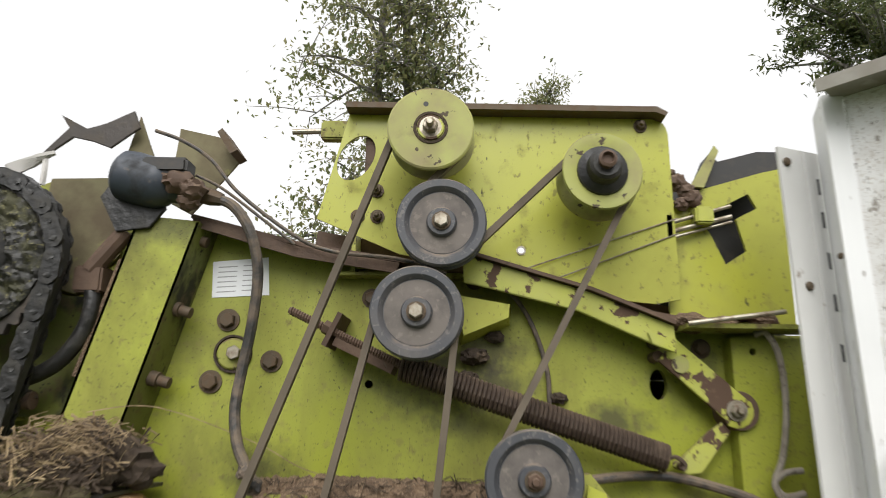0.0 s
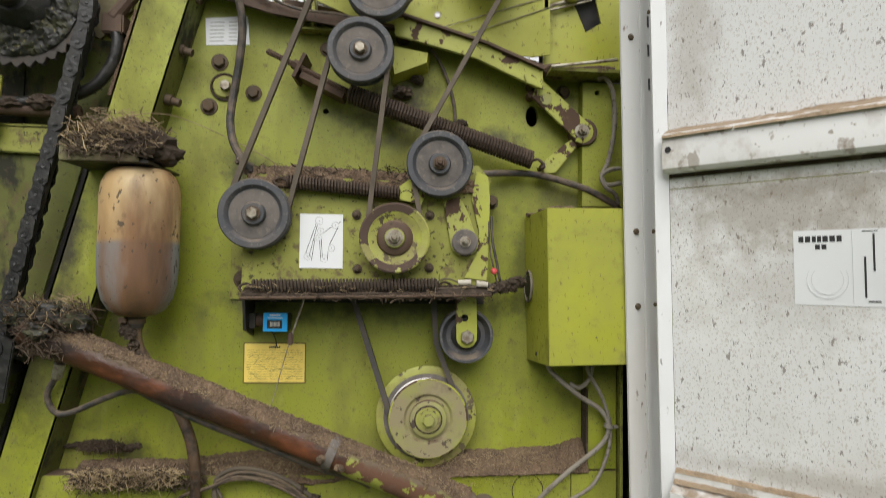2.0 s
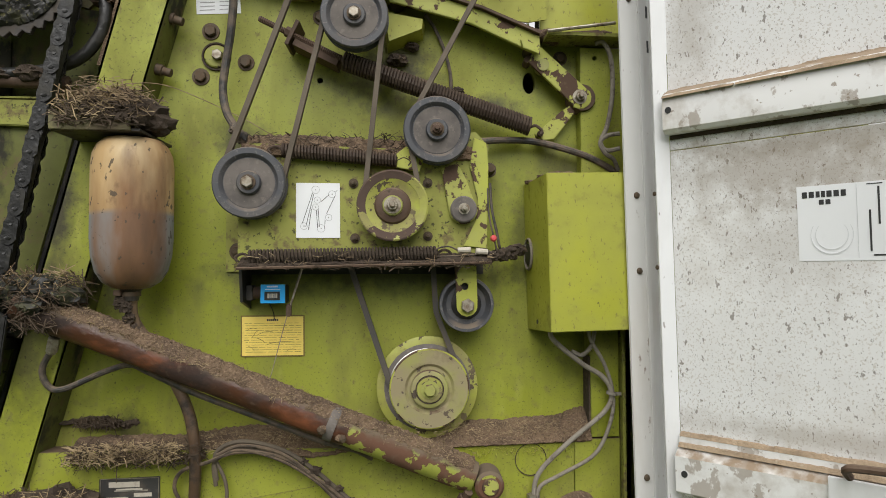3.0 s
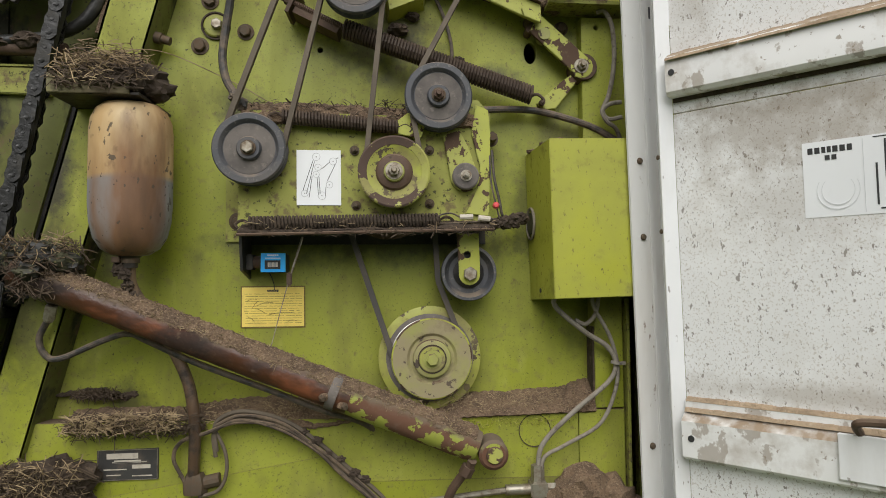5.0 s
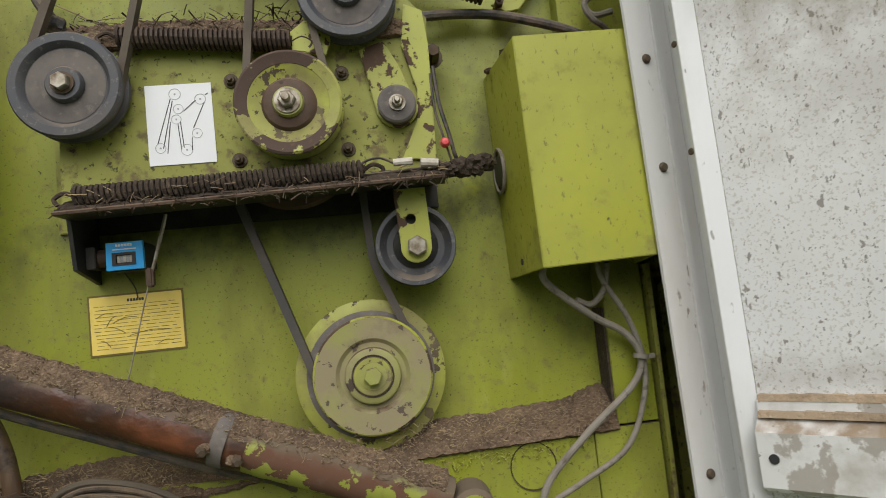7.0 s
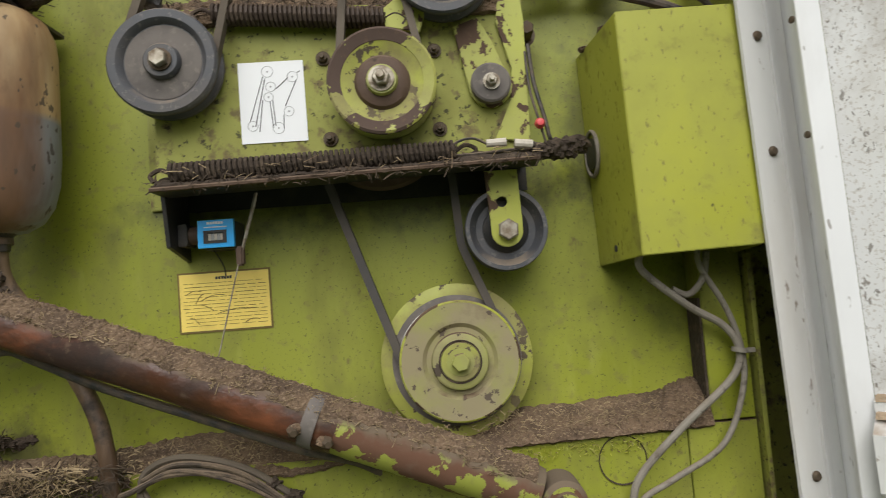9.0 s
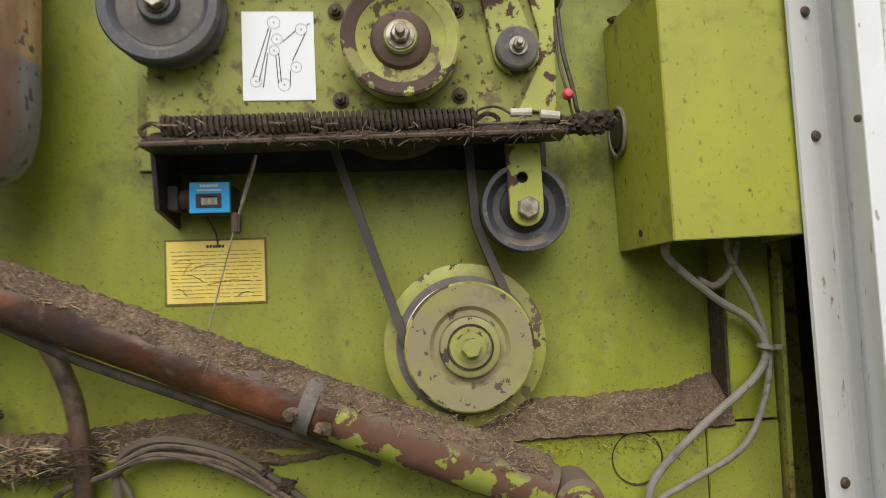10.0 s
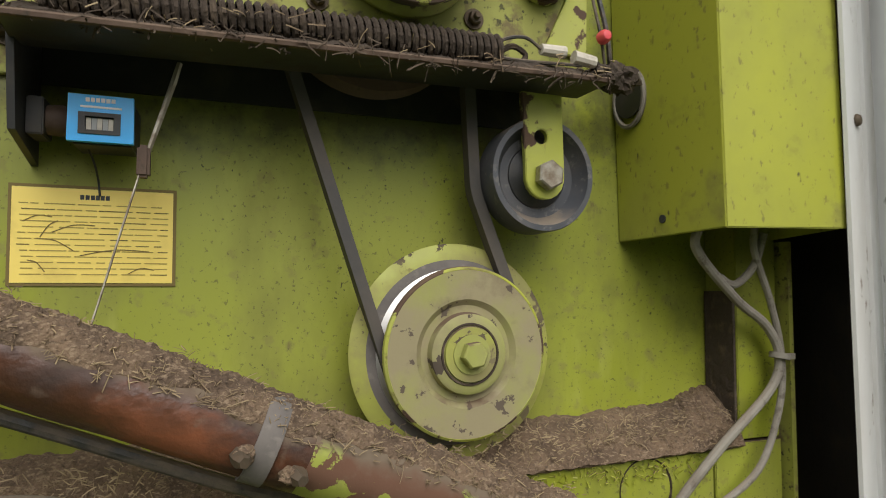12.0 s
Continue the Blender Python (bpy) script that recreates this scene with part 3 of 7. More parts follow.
def straws(bm, boxes, count, seed=0, length=(0.02, 0.07), width=0.0016, droop=0.4):
    """Loose stalks over boxes (x0, x1, y0, y1, z0, z1): bent strips with a fold along them."""
    rnd = random.Random(seed)
    for _ in range(count):
        x0, x1, y0, y1, z0, z1 = rnd.choice(boxes)
        p = Vector((rnd.uniform(x0, x1), rnd.uniform(y0, y1), rnd.uniform(z0, z1)))
        d = Vector((rnd.gauss(0, 1), rnd.gauss(0, 0.7), rnd.gauss(0, droop))).normalized()
        L = rnd.uniform(*length)
        side = d.orthogonal().normalized() * width * rnd.uniform(0.6, 1.4)
        bend = Vector((rnd.gauss(0, 0.2), rnd.gauss(0, 0.2), -abs(rnd.gauss(0, 0.25)))) * L
        ridge = d.cross(side).normalized() * width * 0.8
        rows = []
        for k in range(4):
            t = k / 3
            q = p + d * L * (t - 0.5) + bend * t * t
            rows.append((bm.verts.new(q - side), bm.verts.new(q + ridge), bm.verts.new(q + side)))
        for a, b in zip(rows, rows[1:]):
            bm.faces.new((a[0], a[1], b[1], b[0]))
            bm.faces.new((a[1], a[2], b[2], b[1]))
    return bm


def belt_path(circles, step=0.006):
    """A closed path round circles (x, z, r, s), s = 1 clockwise as seen from the front, -1 the other way."""
    n = len(circles)
    tang = []
    for i in range(n):
        (x0, z0, r0, s0), (x1, z1, r1, s1) = circles[i], circles[(i + 1) % n]
        dx, dz = x1 - x0, z1 - z0
        d = math.hypot(dx, dz)
        phi = math.asin((s1 * r1 - s0 * r0) / d)
        a = math.atan2(dz, dx) + phi
        ux, uz = math.cos(a), math.sin(a)
        nx, nz = uz, -ux
        tang.append(((x0 - s0 * r0 * nx, z0 - s0 * r0 * nz), (x1 - s1 * r1 * nx, z1 - s1 * r1 * nz)))
    out = []
    for i in range(n):
        a, b = tang[i]
        m = max(2, int(math.dist(a, b) / 0.02))
        out += [(a[0] + (b[0] - a[0]) * k / m, a[1] + (b[1] - a[1]) * k / m) for k in range(m)]
        x, z, r, s = circles[(i + 1) % n]
        c = tang[(i + 1) % n][0]
        a0, a1 = math.atan2(b[1] - z, b[0] - x), math.atan2(c[1] - z, c[0] - x)
        turn = (a0 - a1) % math.tau if s > 0 else (a1 - a0) % math.tau
        m = max(1, int(turn * r / step))
        out += [(x + r * math.cos(a0 - s * turn * k / m), z + r * math.sin(a0 - s * turn * k / m)) for k in range(m)]
    return out


def strap(bm, path, y, width, thick, shift=None):
    """A closed belt of trapezoid section along (x, z) points. shift: y by x and z, for a belt that runs askew."""
    n, rings = len(path), []
    for i in range(n):
        (xa, za), (xb, zb) = path[i - 1], path[(i + 1) % n]
        L = math.hypot(xb - xa, zb - za) or 1
        nx, nz = (zb - za) / L, -(xb - xa) / L
        x, z = path[i]
        yy = y + (shift(x, z) if shift else 0)
        h = thick / 2
        rings.append([bm.verts.new((x + nx * a, yy + b, z + nz * a)) for a, b in ((-h, -width / 2), (h, -width * 0.42), (h, width * 0.42), (-h, width / 2))])
    for i in range(n):
        p, q = rings[i], rings[(i + 1) % n]
        for k in range(4):
            bm.faces.new((p[k], p[(k + 1) % 4], q[(k + 1) % 4], q[k]))
    return bm


def band(bm, top, bottom, bulge, seed, nx=120, ny=14, amp=0.006):
    """A crust between an upper and a lower row of (x, y, z), swelling out towards -y, with an uneven crumbly face."""
    off = Vector((seed * 3.7, seed * 1.3, seed * 2.1))

    def at(row, f):
        f *= len(row) - 1
        k = min(int(f), len(row) - 2)
        return Vector(row[k]).lerp(Vector(row[k + 1]), f - k)

    rows = []
    for i in range(nx + 1):
        a, b = at(top, i / nx), at(bottom, i / nx)
        edge = noise.noise(Vector((i * 0.17, 0, 0)) + off) * 0.5 + noise.noise(Vector((i * 0.6, 3, 0)) + off) * 0.4
        col = []
        for j in range(ny + 1):
            f = j / ny
            p = a.lerp(b, f)
            swell = math.sin(math.pi * (0.1 + 0.8 * f)) if 0 < j < ny else 0.0
            n = noise.noise(p * 28 + off) + 0.7 * noise.noise(p * 75 + off) + 0.5 * noise.noise(p * 190 + off)
            p.y -= swell * (bulge + amp * n) - (0.002 if j in (0, ny) else 0)
            p.z += edge * amp * (1 - f) + 0.4 * amp * noise.noise(p * 120 + off)
            col.append(bm.verts.new(p))
        rows.append(col)
    for p, q in zip(rows, rows[1:]):
        for k in range(ny):
            bm.faces.new((p[k], q[k], q[k + 1], p[k + 1]))
    return bm


def tube_crust(bm, a, d, length, r, seed, wide=56, n=34, amp=0.0034):
    """Crumbly dirt lying along the top of a slanted tube from a in direction d."""
    a, d = Vector(a), Vector(d).normalized()
    side = Vector((0, 1, 0))
    up = d.cross(side) * -1
    if up.z < 0:
        up = -up
    off = Vector((seed * 2.9, seed * 1.7, 0))
    steps = int(length / 0.0022)
    rows = []
    for i in range(steps + 1):
        c = a + d * (length * i / steps)
        row = []
        reach = wide * (1 + 0.22 * noise.noise(c * 14 + off) + 0.20 * noise.noise(c * 50 + off) + 0.06 * noise.noise(c * 120 + off))
        for j in range(n + 1):
            ang = radians(-reach * 1.2 + (reach * 2.4) * j / n)
            e = up * math.cos(ang) + side * math.sin(ang)
            p = c + e * r
            k = 0.9 + 0.5 * noise.noise(p * 45 + off) + 0.8 * noise.noise(p * 120 + off) + 0.9 * noise.noise(p * 260 + off)
            fade = 0 if j in (0, n) else math.sin(math.pi * j / n) ** 0.8
            row.append(bm.verts.new(p + e * (amp * max(k, 0.05) * fade - (0.0012 if not fade else 0))))
        rows.append(row)
    for p, q in zip(rows, rows[1:]):
        for k in range(n):
            bm.faces.new((p[k], q[k], q[k + 1], p[k + 1]))
    return bm


# ---- ground and machine walls ----
bm = fresh()
bmesh.ops.create_grid(bm, x_segments=60, y_segments=60, size=300)
for v in bm.verts:
    far = max(0, v.co.length - 8)
    v.co.z = noise.noise(v.co * 0.03) * min(far * 0.05, 1.2)
solid("ground", bm, grass, "rough green meadow under the machine", "ground", kind="structure")

WALL = [(-0.75, 0.05), (0.752, 0.05), (0.752, 1.30), (0.742, 1.86), (0.72, 1.882), (0.608, 1.868), (0.483, 1.888), (0.36, 1.925),
        (0.191, 1.95), (0.053, 1.968), (-0.113, 2.012), (-0.20, 2.03), (-0.225, 2.09), (-0.339, 2.085), (-0.40, 2.06), (-0.473, 2.10), (-0.534, 2.118), (-0.75, 2.10)]
wall = tagged(new("wall_side_panel"), "tall green painted side panel of a farm machine", "machine panel", kind="structure")
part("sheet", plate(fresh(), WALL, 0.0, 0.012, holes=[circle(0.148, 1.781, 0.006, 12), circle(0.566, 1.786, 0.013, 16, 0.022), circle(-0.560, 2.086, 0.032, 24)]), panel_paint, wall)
# the rolled lip along the sheet's upper edge
lip = [(-0.115, 2.014), (0.053, 1.972), (0.191, 1.952), (0.36, 1.928), (0.483, 1.892), (0.608, 1.870), (0.70, 1.878)]
bm = fresh()
for (xa, za), (xb, zb) in zip(lip, lip[1:]):
    a, b = Vector((xa, 0, za)), Vector((xb, 0, zb))
    up = Vector((-(zb - za), 0, xb - xa)).normalized() * 0.006
    vs = [bm.verts.new(p + q + Vector((0, y, 0))) for y in (-0.045, 0.012) for p in (a, b) for q in (Vector(), up)]
    bmesh.ops.convex_hull(bm, input=vs)
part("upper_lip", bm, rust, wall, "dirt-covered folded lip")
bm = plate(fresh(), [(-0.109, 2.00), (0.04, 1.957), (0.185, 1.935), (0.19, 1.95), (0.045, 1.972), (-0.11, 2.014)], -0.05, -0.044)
# brown plate added for the lip's shade below the shield
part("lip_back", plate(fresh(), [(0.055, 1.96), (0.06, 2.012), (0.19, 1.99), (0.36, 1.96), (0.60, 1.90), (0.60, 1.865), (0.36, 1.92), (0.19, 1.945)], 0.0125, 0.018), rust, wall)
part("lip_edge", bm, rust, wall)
# the lower sheets stand proud of the upper one and leave a ledge
LOWER_SHEET = 0.042
seat = forward(LOWER_SHEET)
part("lower_sheet", plate(fresh(), [(-0.36, 1.075), (0.02, 1.072), (0.30, 1.066), (0.651, 1.066), (0.651, 0.3), (-0.75, 0.3), (-0.75, 0.88)], -0.006, 0.0405, bevel=0.001), green, wall)
part("lower_fold", plate(fresh(), [(-0.30, 0.93), (0.16, 1.0), (0.20, 0.95), (0.64, 0.945), (0.64, 0.3), (-0.75, 0.3), (-0.75, 0.88)], -0.009, -0.0061, bevel=0.001), green, wall)
part("corner_strip", plate(fresh(), [(0.687, 1.075), (0.745, 1.075), (0.745, 1.34), (0.687, 1.34)], -0.006, 0.0405, bevel=0.001), green, wall)
part("corner_strip", plate(fresh(), [(0.652, 0.30), (0.745, 0.30), (0.745, 1.072), (0.652, 1.072)], -0.008, 0.0405, bevel=0.001), green, wall)
bm = lathe(fresh(), [(0.0305, 0), (0.0318, -0.0015), (0.0318, 0.001), (0.0300, 0.001)], (0.563, -0.0065, 1.035), 40)
part("punching_ring", bm, soil_dark, wall)
bm = fresh()
block(bm, 0.7485, 0.7545, -0.02, 0.0405, 0.3, 1.29)
part("edge_seal", bm, green_dirty, wall)
seat = None
part("corner_strip", plate(fresh(), [(0.664, 1.60), (0.790, 1.60), (0.790, 1.852), (0.664, 1.852)], -0.030, -0.0005, holes=[circle(0.694, 1.832, 0.005, 12)], bevel=0.001), green, wall)

# unseen walls, added to keep the cavity behind the panel dark
body = tagged(new("wall_machine_body"), "plain green walls added to close the unseen machine body", "machine body", kind="structure")
part("back", block(fresh(), -0.75, 1.3, 1.10, 1.12, 0.05, 1.85), green_dirty, body)
part("top", block(fresh(), -0.75, 1.299, 0.021, 1.099, 1.85, 1.862), green_dirty, body)
part("side", block(fresh(), -0.77, -0.75, 0.013, 1.12, 0.05, 1.86), green_dirty, body)
part("side", block(fresh(), 1.30, 1.32, 0.02, 1.12, 0.0, 1.86), green_dirty, body)
part("front", block(fresh(), 0.80, 1.299, 0.06, 0.08, 0.06, 1.85), green_dirty, body)
part("bottom", block(fresh(), -0.75, 1.3, 0.013, 1.099, -0.02, 0.06), green_dirty, body)

# ---- open side door ----
D, N, O = Vector((0.6428, -0.7660, 0)), Vector((-0.7660, -0.6428, 0)), Vector((0.7324, -0.1651, 0.1094))
U = Vector((-0.02577, -0.01105, 0.9205))


def door_block(bm, s0, s1, o0, o1, z0, z1, bevel=0.0):
    """A block in the door's own directions: along it, out of its inner face, and up."""
    m = Matrix((D, -N, U)).transposed().to_4x4()
    m.translation = O
    r = bmesh.ops.create_cube(bm, size=1, matrix=m @ Matrix.Translation(((s0 + s1) / 2, -(o0 + o1) / 2, (z0 + z1) / 2)) @ Matrix.Diagonal((s1 - s0, o1 - o0, z1 - z0, 1)))
    if bevel:
        bmesh.ops.bevel(bm, geom=list({e for v in r["verts"] for e in v.link_edges}), offset=bevel, segments=2, affect="EDGES")
    return bm


def door_prism(bm, section, s0, s1):
    """A profile of (out, up) pairs drawn along the door."""
    rows = [[bm.verts.new(O + D * s + N * o + U * z) for o, z in section] for s in (s0, s1)]
    k = len(section)
    for i in range(k):
        bm.faces.new((rows[0][i], rows[0][(i + 1) % k], rows[1][(i + 1) % k], rows[1][i]))
    bm.faces.new(rows[0])
    bm.faces.new(rows[1])
    return bm


def at_door(s, o, z):
    return O + D * s + N * o + U * z


def door_post(bm, plan, z0, z1):
    """An upright of the plan (x, y), leaning with the door."""
    rows = [[bm.verts.new(Vector((x, y, 0)) + Vector((0.0361, 0.0155, 0.1094)) + U * z) for x, y in plan] for z in (z0, z1)]
    k = len(plan)
    for i in range(k):
        bm.faces.new((rows[0][i], rows[0][(i + 1) % k], rows[1][(i + 1) % k], rows[1][i]))
    bm.faces.new(rows[0])
    bm.faces.new(rows[1])
    return bm


door = tagged(new("door_1"), "open white sheet-metal side door speckled with dirt", "machine door", kind="structure")
HX, HY = Vector((0.936, 0.352, 0)), Vector((0.352, -0.936, 0))


def at_hinge(d, o, z):
    """On the hinge strip: along it, out of it, and up."""
    return Vector((0.7471, -0.1375, 0.1094)) + HX * d + HY * o + U * z


def hinge_plan(d0, d1, o0, o1):
    return [(Vector((0.711, -0.153, 0)) + HX * d + HY * o).xy for d, o in ((d0, o0), (d1, o0), (d1, o1), (d0, o1))]


part("hinge_strip", door_post(fresh(), hinge_plan(0.0, 0.090, -0.004, 0.0), 0.05, 2.152), flange_paint, door, "stained grey-white hinge strip")
part("hinge_rib", door_post(fresh(), hinge_plan(0.042, 0.050, 0.0, 0.004), 0.05, 2.148), flange_paint, door)
# the return is an added sheet, dark to stand for the gap's shade
part("hinge_return", door_post(fresh(), [(0.790, -0.122), (0.795, -0.122), (0.830, 0.060), (0.825, 0.060)], 0.05, 1.86), dark_steel, door, "added inner return, dark for the shaded gap behind the hinge")
part("edge", door_post(fresh(), [(0.7465, -0.2040), (0.7470, -0.2055), (0.7706, -0.2113), (0.7722, -0.2080), (0.7500, -0.2020), (0.7780, -0.1350), (0.7745, -0.1340)], 0.05, 2.204), white_edge, door, "bright white folded door edge")
part("panel", door_block(fresh(), 0.071, 1.15, -0.045, -0.040, 1.634, 2.20), door_paint, door)
part("panel", door_block(fresh(), 0.071, 1.15, -0.045, -0.0385, 0.05, 1.632, 0.0008), door_paint, door)
part("top_edge", door_prism(fresh(), [(-0.045, 2.200), (0.016, 2.203), (0.016, 2.190), (0.019, 2.190), (0.019, 2.208), (-0.045, 2.212)], 0.060, 1.15), shaded_grey, door, "overhanging top fold, grey with its shade painted in")
part("stiffener", door_prism(fresh(), [(-0.040, 1.747), (-0.034, 1.745), (-0.015, 1.734), (-0.012, 1.728), (-0.012, 1.668), (-0.018, 1.661), (-0.040, 1.661)], 0.072, 1.15), white_worn, door, "peeling white stiffener with dirt on top")
part("stiffener", door_prism(fresh(), [(-0.0385, 1.106), (-0.030, 1.100), (-0.030, 1.084), (-0.012, 1.066), (-0.012, 1.002), (-0.018, 0.996), (-0.0385, 0.996)], 0.072, 1.15), white_worn, door, "peeling white stiffener with dirt on top")
rnd = random.Random(19)
for foot, rise, o in ((1.1035, 0.007, -0.0384), (1.0855, 0.006, -0.0298), (1.7435, 0.009, -0.0395), (1.7290, 0.006, -0.0150)):
    bm, s = fresh(), 0.074
    while s < 1.12:
        w, h = rnd.uniform(0.002, 0.008), rise * (0.55 + 0.6 * noise.noise(Vector((s * 18, foot * 9, 0))) + 0.25 * noise.noise(Vector((s * 90, foot * 9, 0))))
        if h > 0.0006:
            door_prism(bm, [(o, foot + h), (o + 0.005, foot + h * 0.8), (o + 0.009, foot - 0.004), (o, foot)], s, s + w)
        s += w * 0.8
    part("dirt_ridge", bm, tan_mud, door, "crumbled dirt ridge")
# dark strip in place of the shadow line below the stiffener
part("seam", door_block(fresh(), 0.0725, 1.15, -0.0385, -0.0365, 1.653, 1.6635), soil_dark, door, "dark strip painted in for shade under the stiffener")
for d, z in ((0.025, 1.5565), (0.0255, 1.4065), (0.025, 1.0), (0.022, 1.95), (0.012, 2.13)):
    bm = lathe(fresh(), [(0, 0.0), (0.006, 0.0), (0.0062, 0.002), (0.0045, 0.0045), (0, 0.005)], at_hinge(d, 0.0, z), 12, False, axis=HY)
    part("rivet", bm, dark_bolt, door)
for z in (1.553, 1.413, 1.98):
    bm = lathe(fresh(), [(0, 0.0), (0.004, 0.0), (0.0042, 0.0012), (0.0028, 0.0024), (0, 0.0026)], Vector((0.7831, -0.1815, 0.1094)) + U * z, 10, False, axis=(-0.93, -0.37, 0))
    part("edge_rivet", bm, dark_bolt, door)
for s, z in ((0.083, 1.703), (0.088, 1.036)):
    bm = lathe(fresh(), [(0, 0.0), (0.0055, 0.0), (0.0055, 0.0012), (0, 0.0012)], at_door(s, -0.012, z), 14, False, axis=N)
    part("drain_hole", bm, ink, door)
for z in (1.93, 1.99, 2.05, 2.10, 1.86):
    part("slot", door_post(fresh(), hinge_plan(0.063, 0.067, 0.0, 0.0008), z - 0.012, z + 0.012), ink, door)
bm = sweep(fresh(), smooth_path([at_door(0.335, -0.010, 1.085), at_door(0.336, 0.012, 1.102), at_door(0.36, 0.016, 1.108), at_door(0.45, 0.016, 1.112), at_door(0.462, 0.012, 1.112)]), 0.006, 8)
part("latch", bm, rust, door, "bent rusty latch hook")
part("latch_plate", door_block(fresh(), 0.307, 0.380, -0.012, -0.006, 1.01, 1.082, 0.001), white_edge, door)

sticker = thing("door_sticker", at_door(0.40, -0.0385, 1.42), "white printed sticker with faded diagrams on the door", "sticker")
part("paper", door_block(fresh(), 0.272, 0.52, -0.0385, -0.0378, 1.421, 1.544), paper_white, sticker)
x = 0.2795
for wd in (0.0085, 0.0085, 0.0065, 0.0065, 0.0085, 0.0085, 0.0080):
    part("lettering", door_block(fresh(), x, x + wd * 0.82, -0.0378, -0.0373, 1.5245, 1.5345), ink, sticker)
    x += wd * 1.12
for x in (0.3025, 0.3115):
    part("lettering", door_block(fresh(), x, x + 0.0066, -0.0378, -0.0373, 1.5125, 1.5205), ink, sticker)
for s, za, zb, wd in ((0.367, 1.435, 1.500, 0.0026), (0.3785, 1.477, 1.536, 0.0026), (0.413, 1.438, 1.503, 0.0026),
                      (0.4245, 1.477, 1.538, 0.0026), (0.459, 1.44, 1.50, 0.0026), (0.470, 1.47, 1.535, 0.0026)):
    part("diagram_line", door_block(fresh(), s, s + wd, -0.0378, -0.0373, za, zb), ink, sticker)
for s in (0.352, 0.403, 0.449):
    part("diagram_line", door_block(fresh(), s, s + 0.0006, -0.0378, -0.0374, 1.425, 1.541), ink_pale, sticker)
for s in (0.371, 0.417, 0.463):
    part("caption", door_block(fresh(), s, s + 0.016, -0.0378, -0.0373, 1.428, 1.4305), ink, sticker)
    part("caption", door_block(fresh(), s - 0.006, s + 0.014, -0.0378, -0.0373, 1.5395, 1.541), ink, sticker)
for rr in (0.028, 0.0215):
    bm = lathe(fresh(), [(rr, 0), (rr + 0.0007, 0), (rr + 0.0007, 0.0004), (rr, 0.0004)], at_door(0.318, -0.0378, 1.463), 40, True, axis=N)
    part("diagram_ring", bm, ink_pale, sticker)

# ---- unseen hedge, added behind the viewer to block low light ----
rnd = random.Random(77)
bm = fresh()
cols = []
for i in range(121):
    a = radians(-172 + 164 * i / 120)
    h = 2.6 + 0.7 * noise.noise(Vector((i * 0.11, 0, 0))) + 0.5 * noise.noise(Vector((i * 0.5, 4, 0)))
    col = []
    for j in range(15):
        f = j / 14
        r = 9.0 - 1.2 * math.sin(math.pi * f) + 0.7 * noise.noise(Vector((i * 0.4, f * 6, 2)))
        col.append(bm.verts.new((r * math.cos(a), r * math.sin(a), h * f - 0.1)))
    cols.append(col)
for p, q in zip(cols, cols[1:]):
    for k in range(14):
        bm.faces.new((p[k], q[k], q[k + 1], p[k + 1]))
solid("backdrop_hedge", bm, grass, "unseen dark green hedge added to block low light", "hedge", kind="structure")


seat = askew


# ---- drive: pulleys and belts ----
def idler_pulley(x, z, r, y, back, label, wheel_m=grey_plastic, disc_m=grey_dust, width=0.034, bolt_m=steel, nut=False):
    """A dished pulley on a stub, its belt running at y, the stub reaching back to a sheet at back."""
    t = thing("pulley", (x, back, z), label, "pulley", "pulleys of the upper belt")
    f = -width / 2
    part("wheel", lathe(fresh(), [(r * 0.46, f + 0.007), (r * 0.72, f + 0.008), (r * 0.78, f + 0.002), (r * 0.82, f), (r * 0.965, f), (r, f + 0.003), (r, f + 0.009),
                                  (r - 0.009, -0.0045), (r - 0.009, 0.0045), (r, -f - 0.009), (r, -f - 0.003), (r * 0.96, -f), (r * 0.46, -f)], (x, y, z), 56), wheel_m, t)
    part("disc", lathe(fresh(), [(0.012, f + 0.0065), (r * 0.70, f + 0.0074), (r * 0.715, f + 0.012), (0.012, f + 0.012)], (x, y, z), 48), disc_m, t, "dusty recessed disc")
    hub = part("hub", lathe(fresh(), [(0.008, f - 0.0015), (r * 0.30, f - 0.0015), (r * 0.33, f + 0.001), (r * 0.34, f + 0.0062), (0.008, f + 0.0062)], (x, y, z), 36), wheel_m, t)
    part("washer", lathe(fresh(), [(0, f - 0.0016), (r * 0.21, f - 0.0016), (r * 0.21, f - 0.004), (0, f - 0.004)], (x, y, z), 28, False), dark_bolt, hub)
    part("bolt", hexbolt(fresh(), x, y + f - 0.002, z, r * 0.165, 0.009, False, 0.5, nut), bolt_m, hub)
    part("stub", lathe(fresh(), [(0, -f), (0.014, -f), (0.014, back - y + 0.002), (0, back - y + 0.002)], (x, y, z), 20, False), dark_bolt, t)
    return t


SHIELD_Y, PLATE_Y, BELT_Y = -0.035, -0.085, -0.108
idler_pulley(0.041, 1.562, 0.0635, BELT_Y, PLATE_Y, "large dusty dark grey plastic belt pulley on the lower bracket")
idler_pulley(0.256, 1.991, 0.0610, BELT_Y, SHIELD_Y, "dusty dark grey plastic belt pulley below the upper pulley")
idler_pulley(0.225, 1.869, 0.0615, BELT_Y, 0.0, "dusty dark grey plastic belt pulley on the side panel")
idler_pulley(0.3745, 1.662, 0.0615, BELT_Y, -0.07, "scuffed grey belt pulley with a brown nut", bolt_m=rust, nut=True)

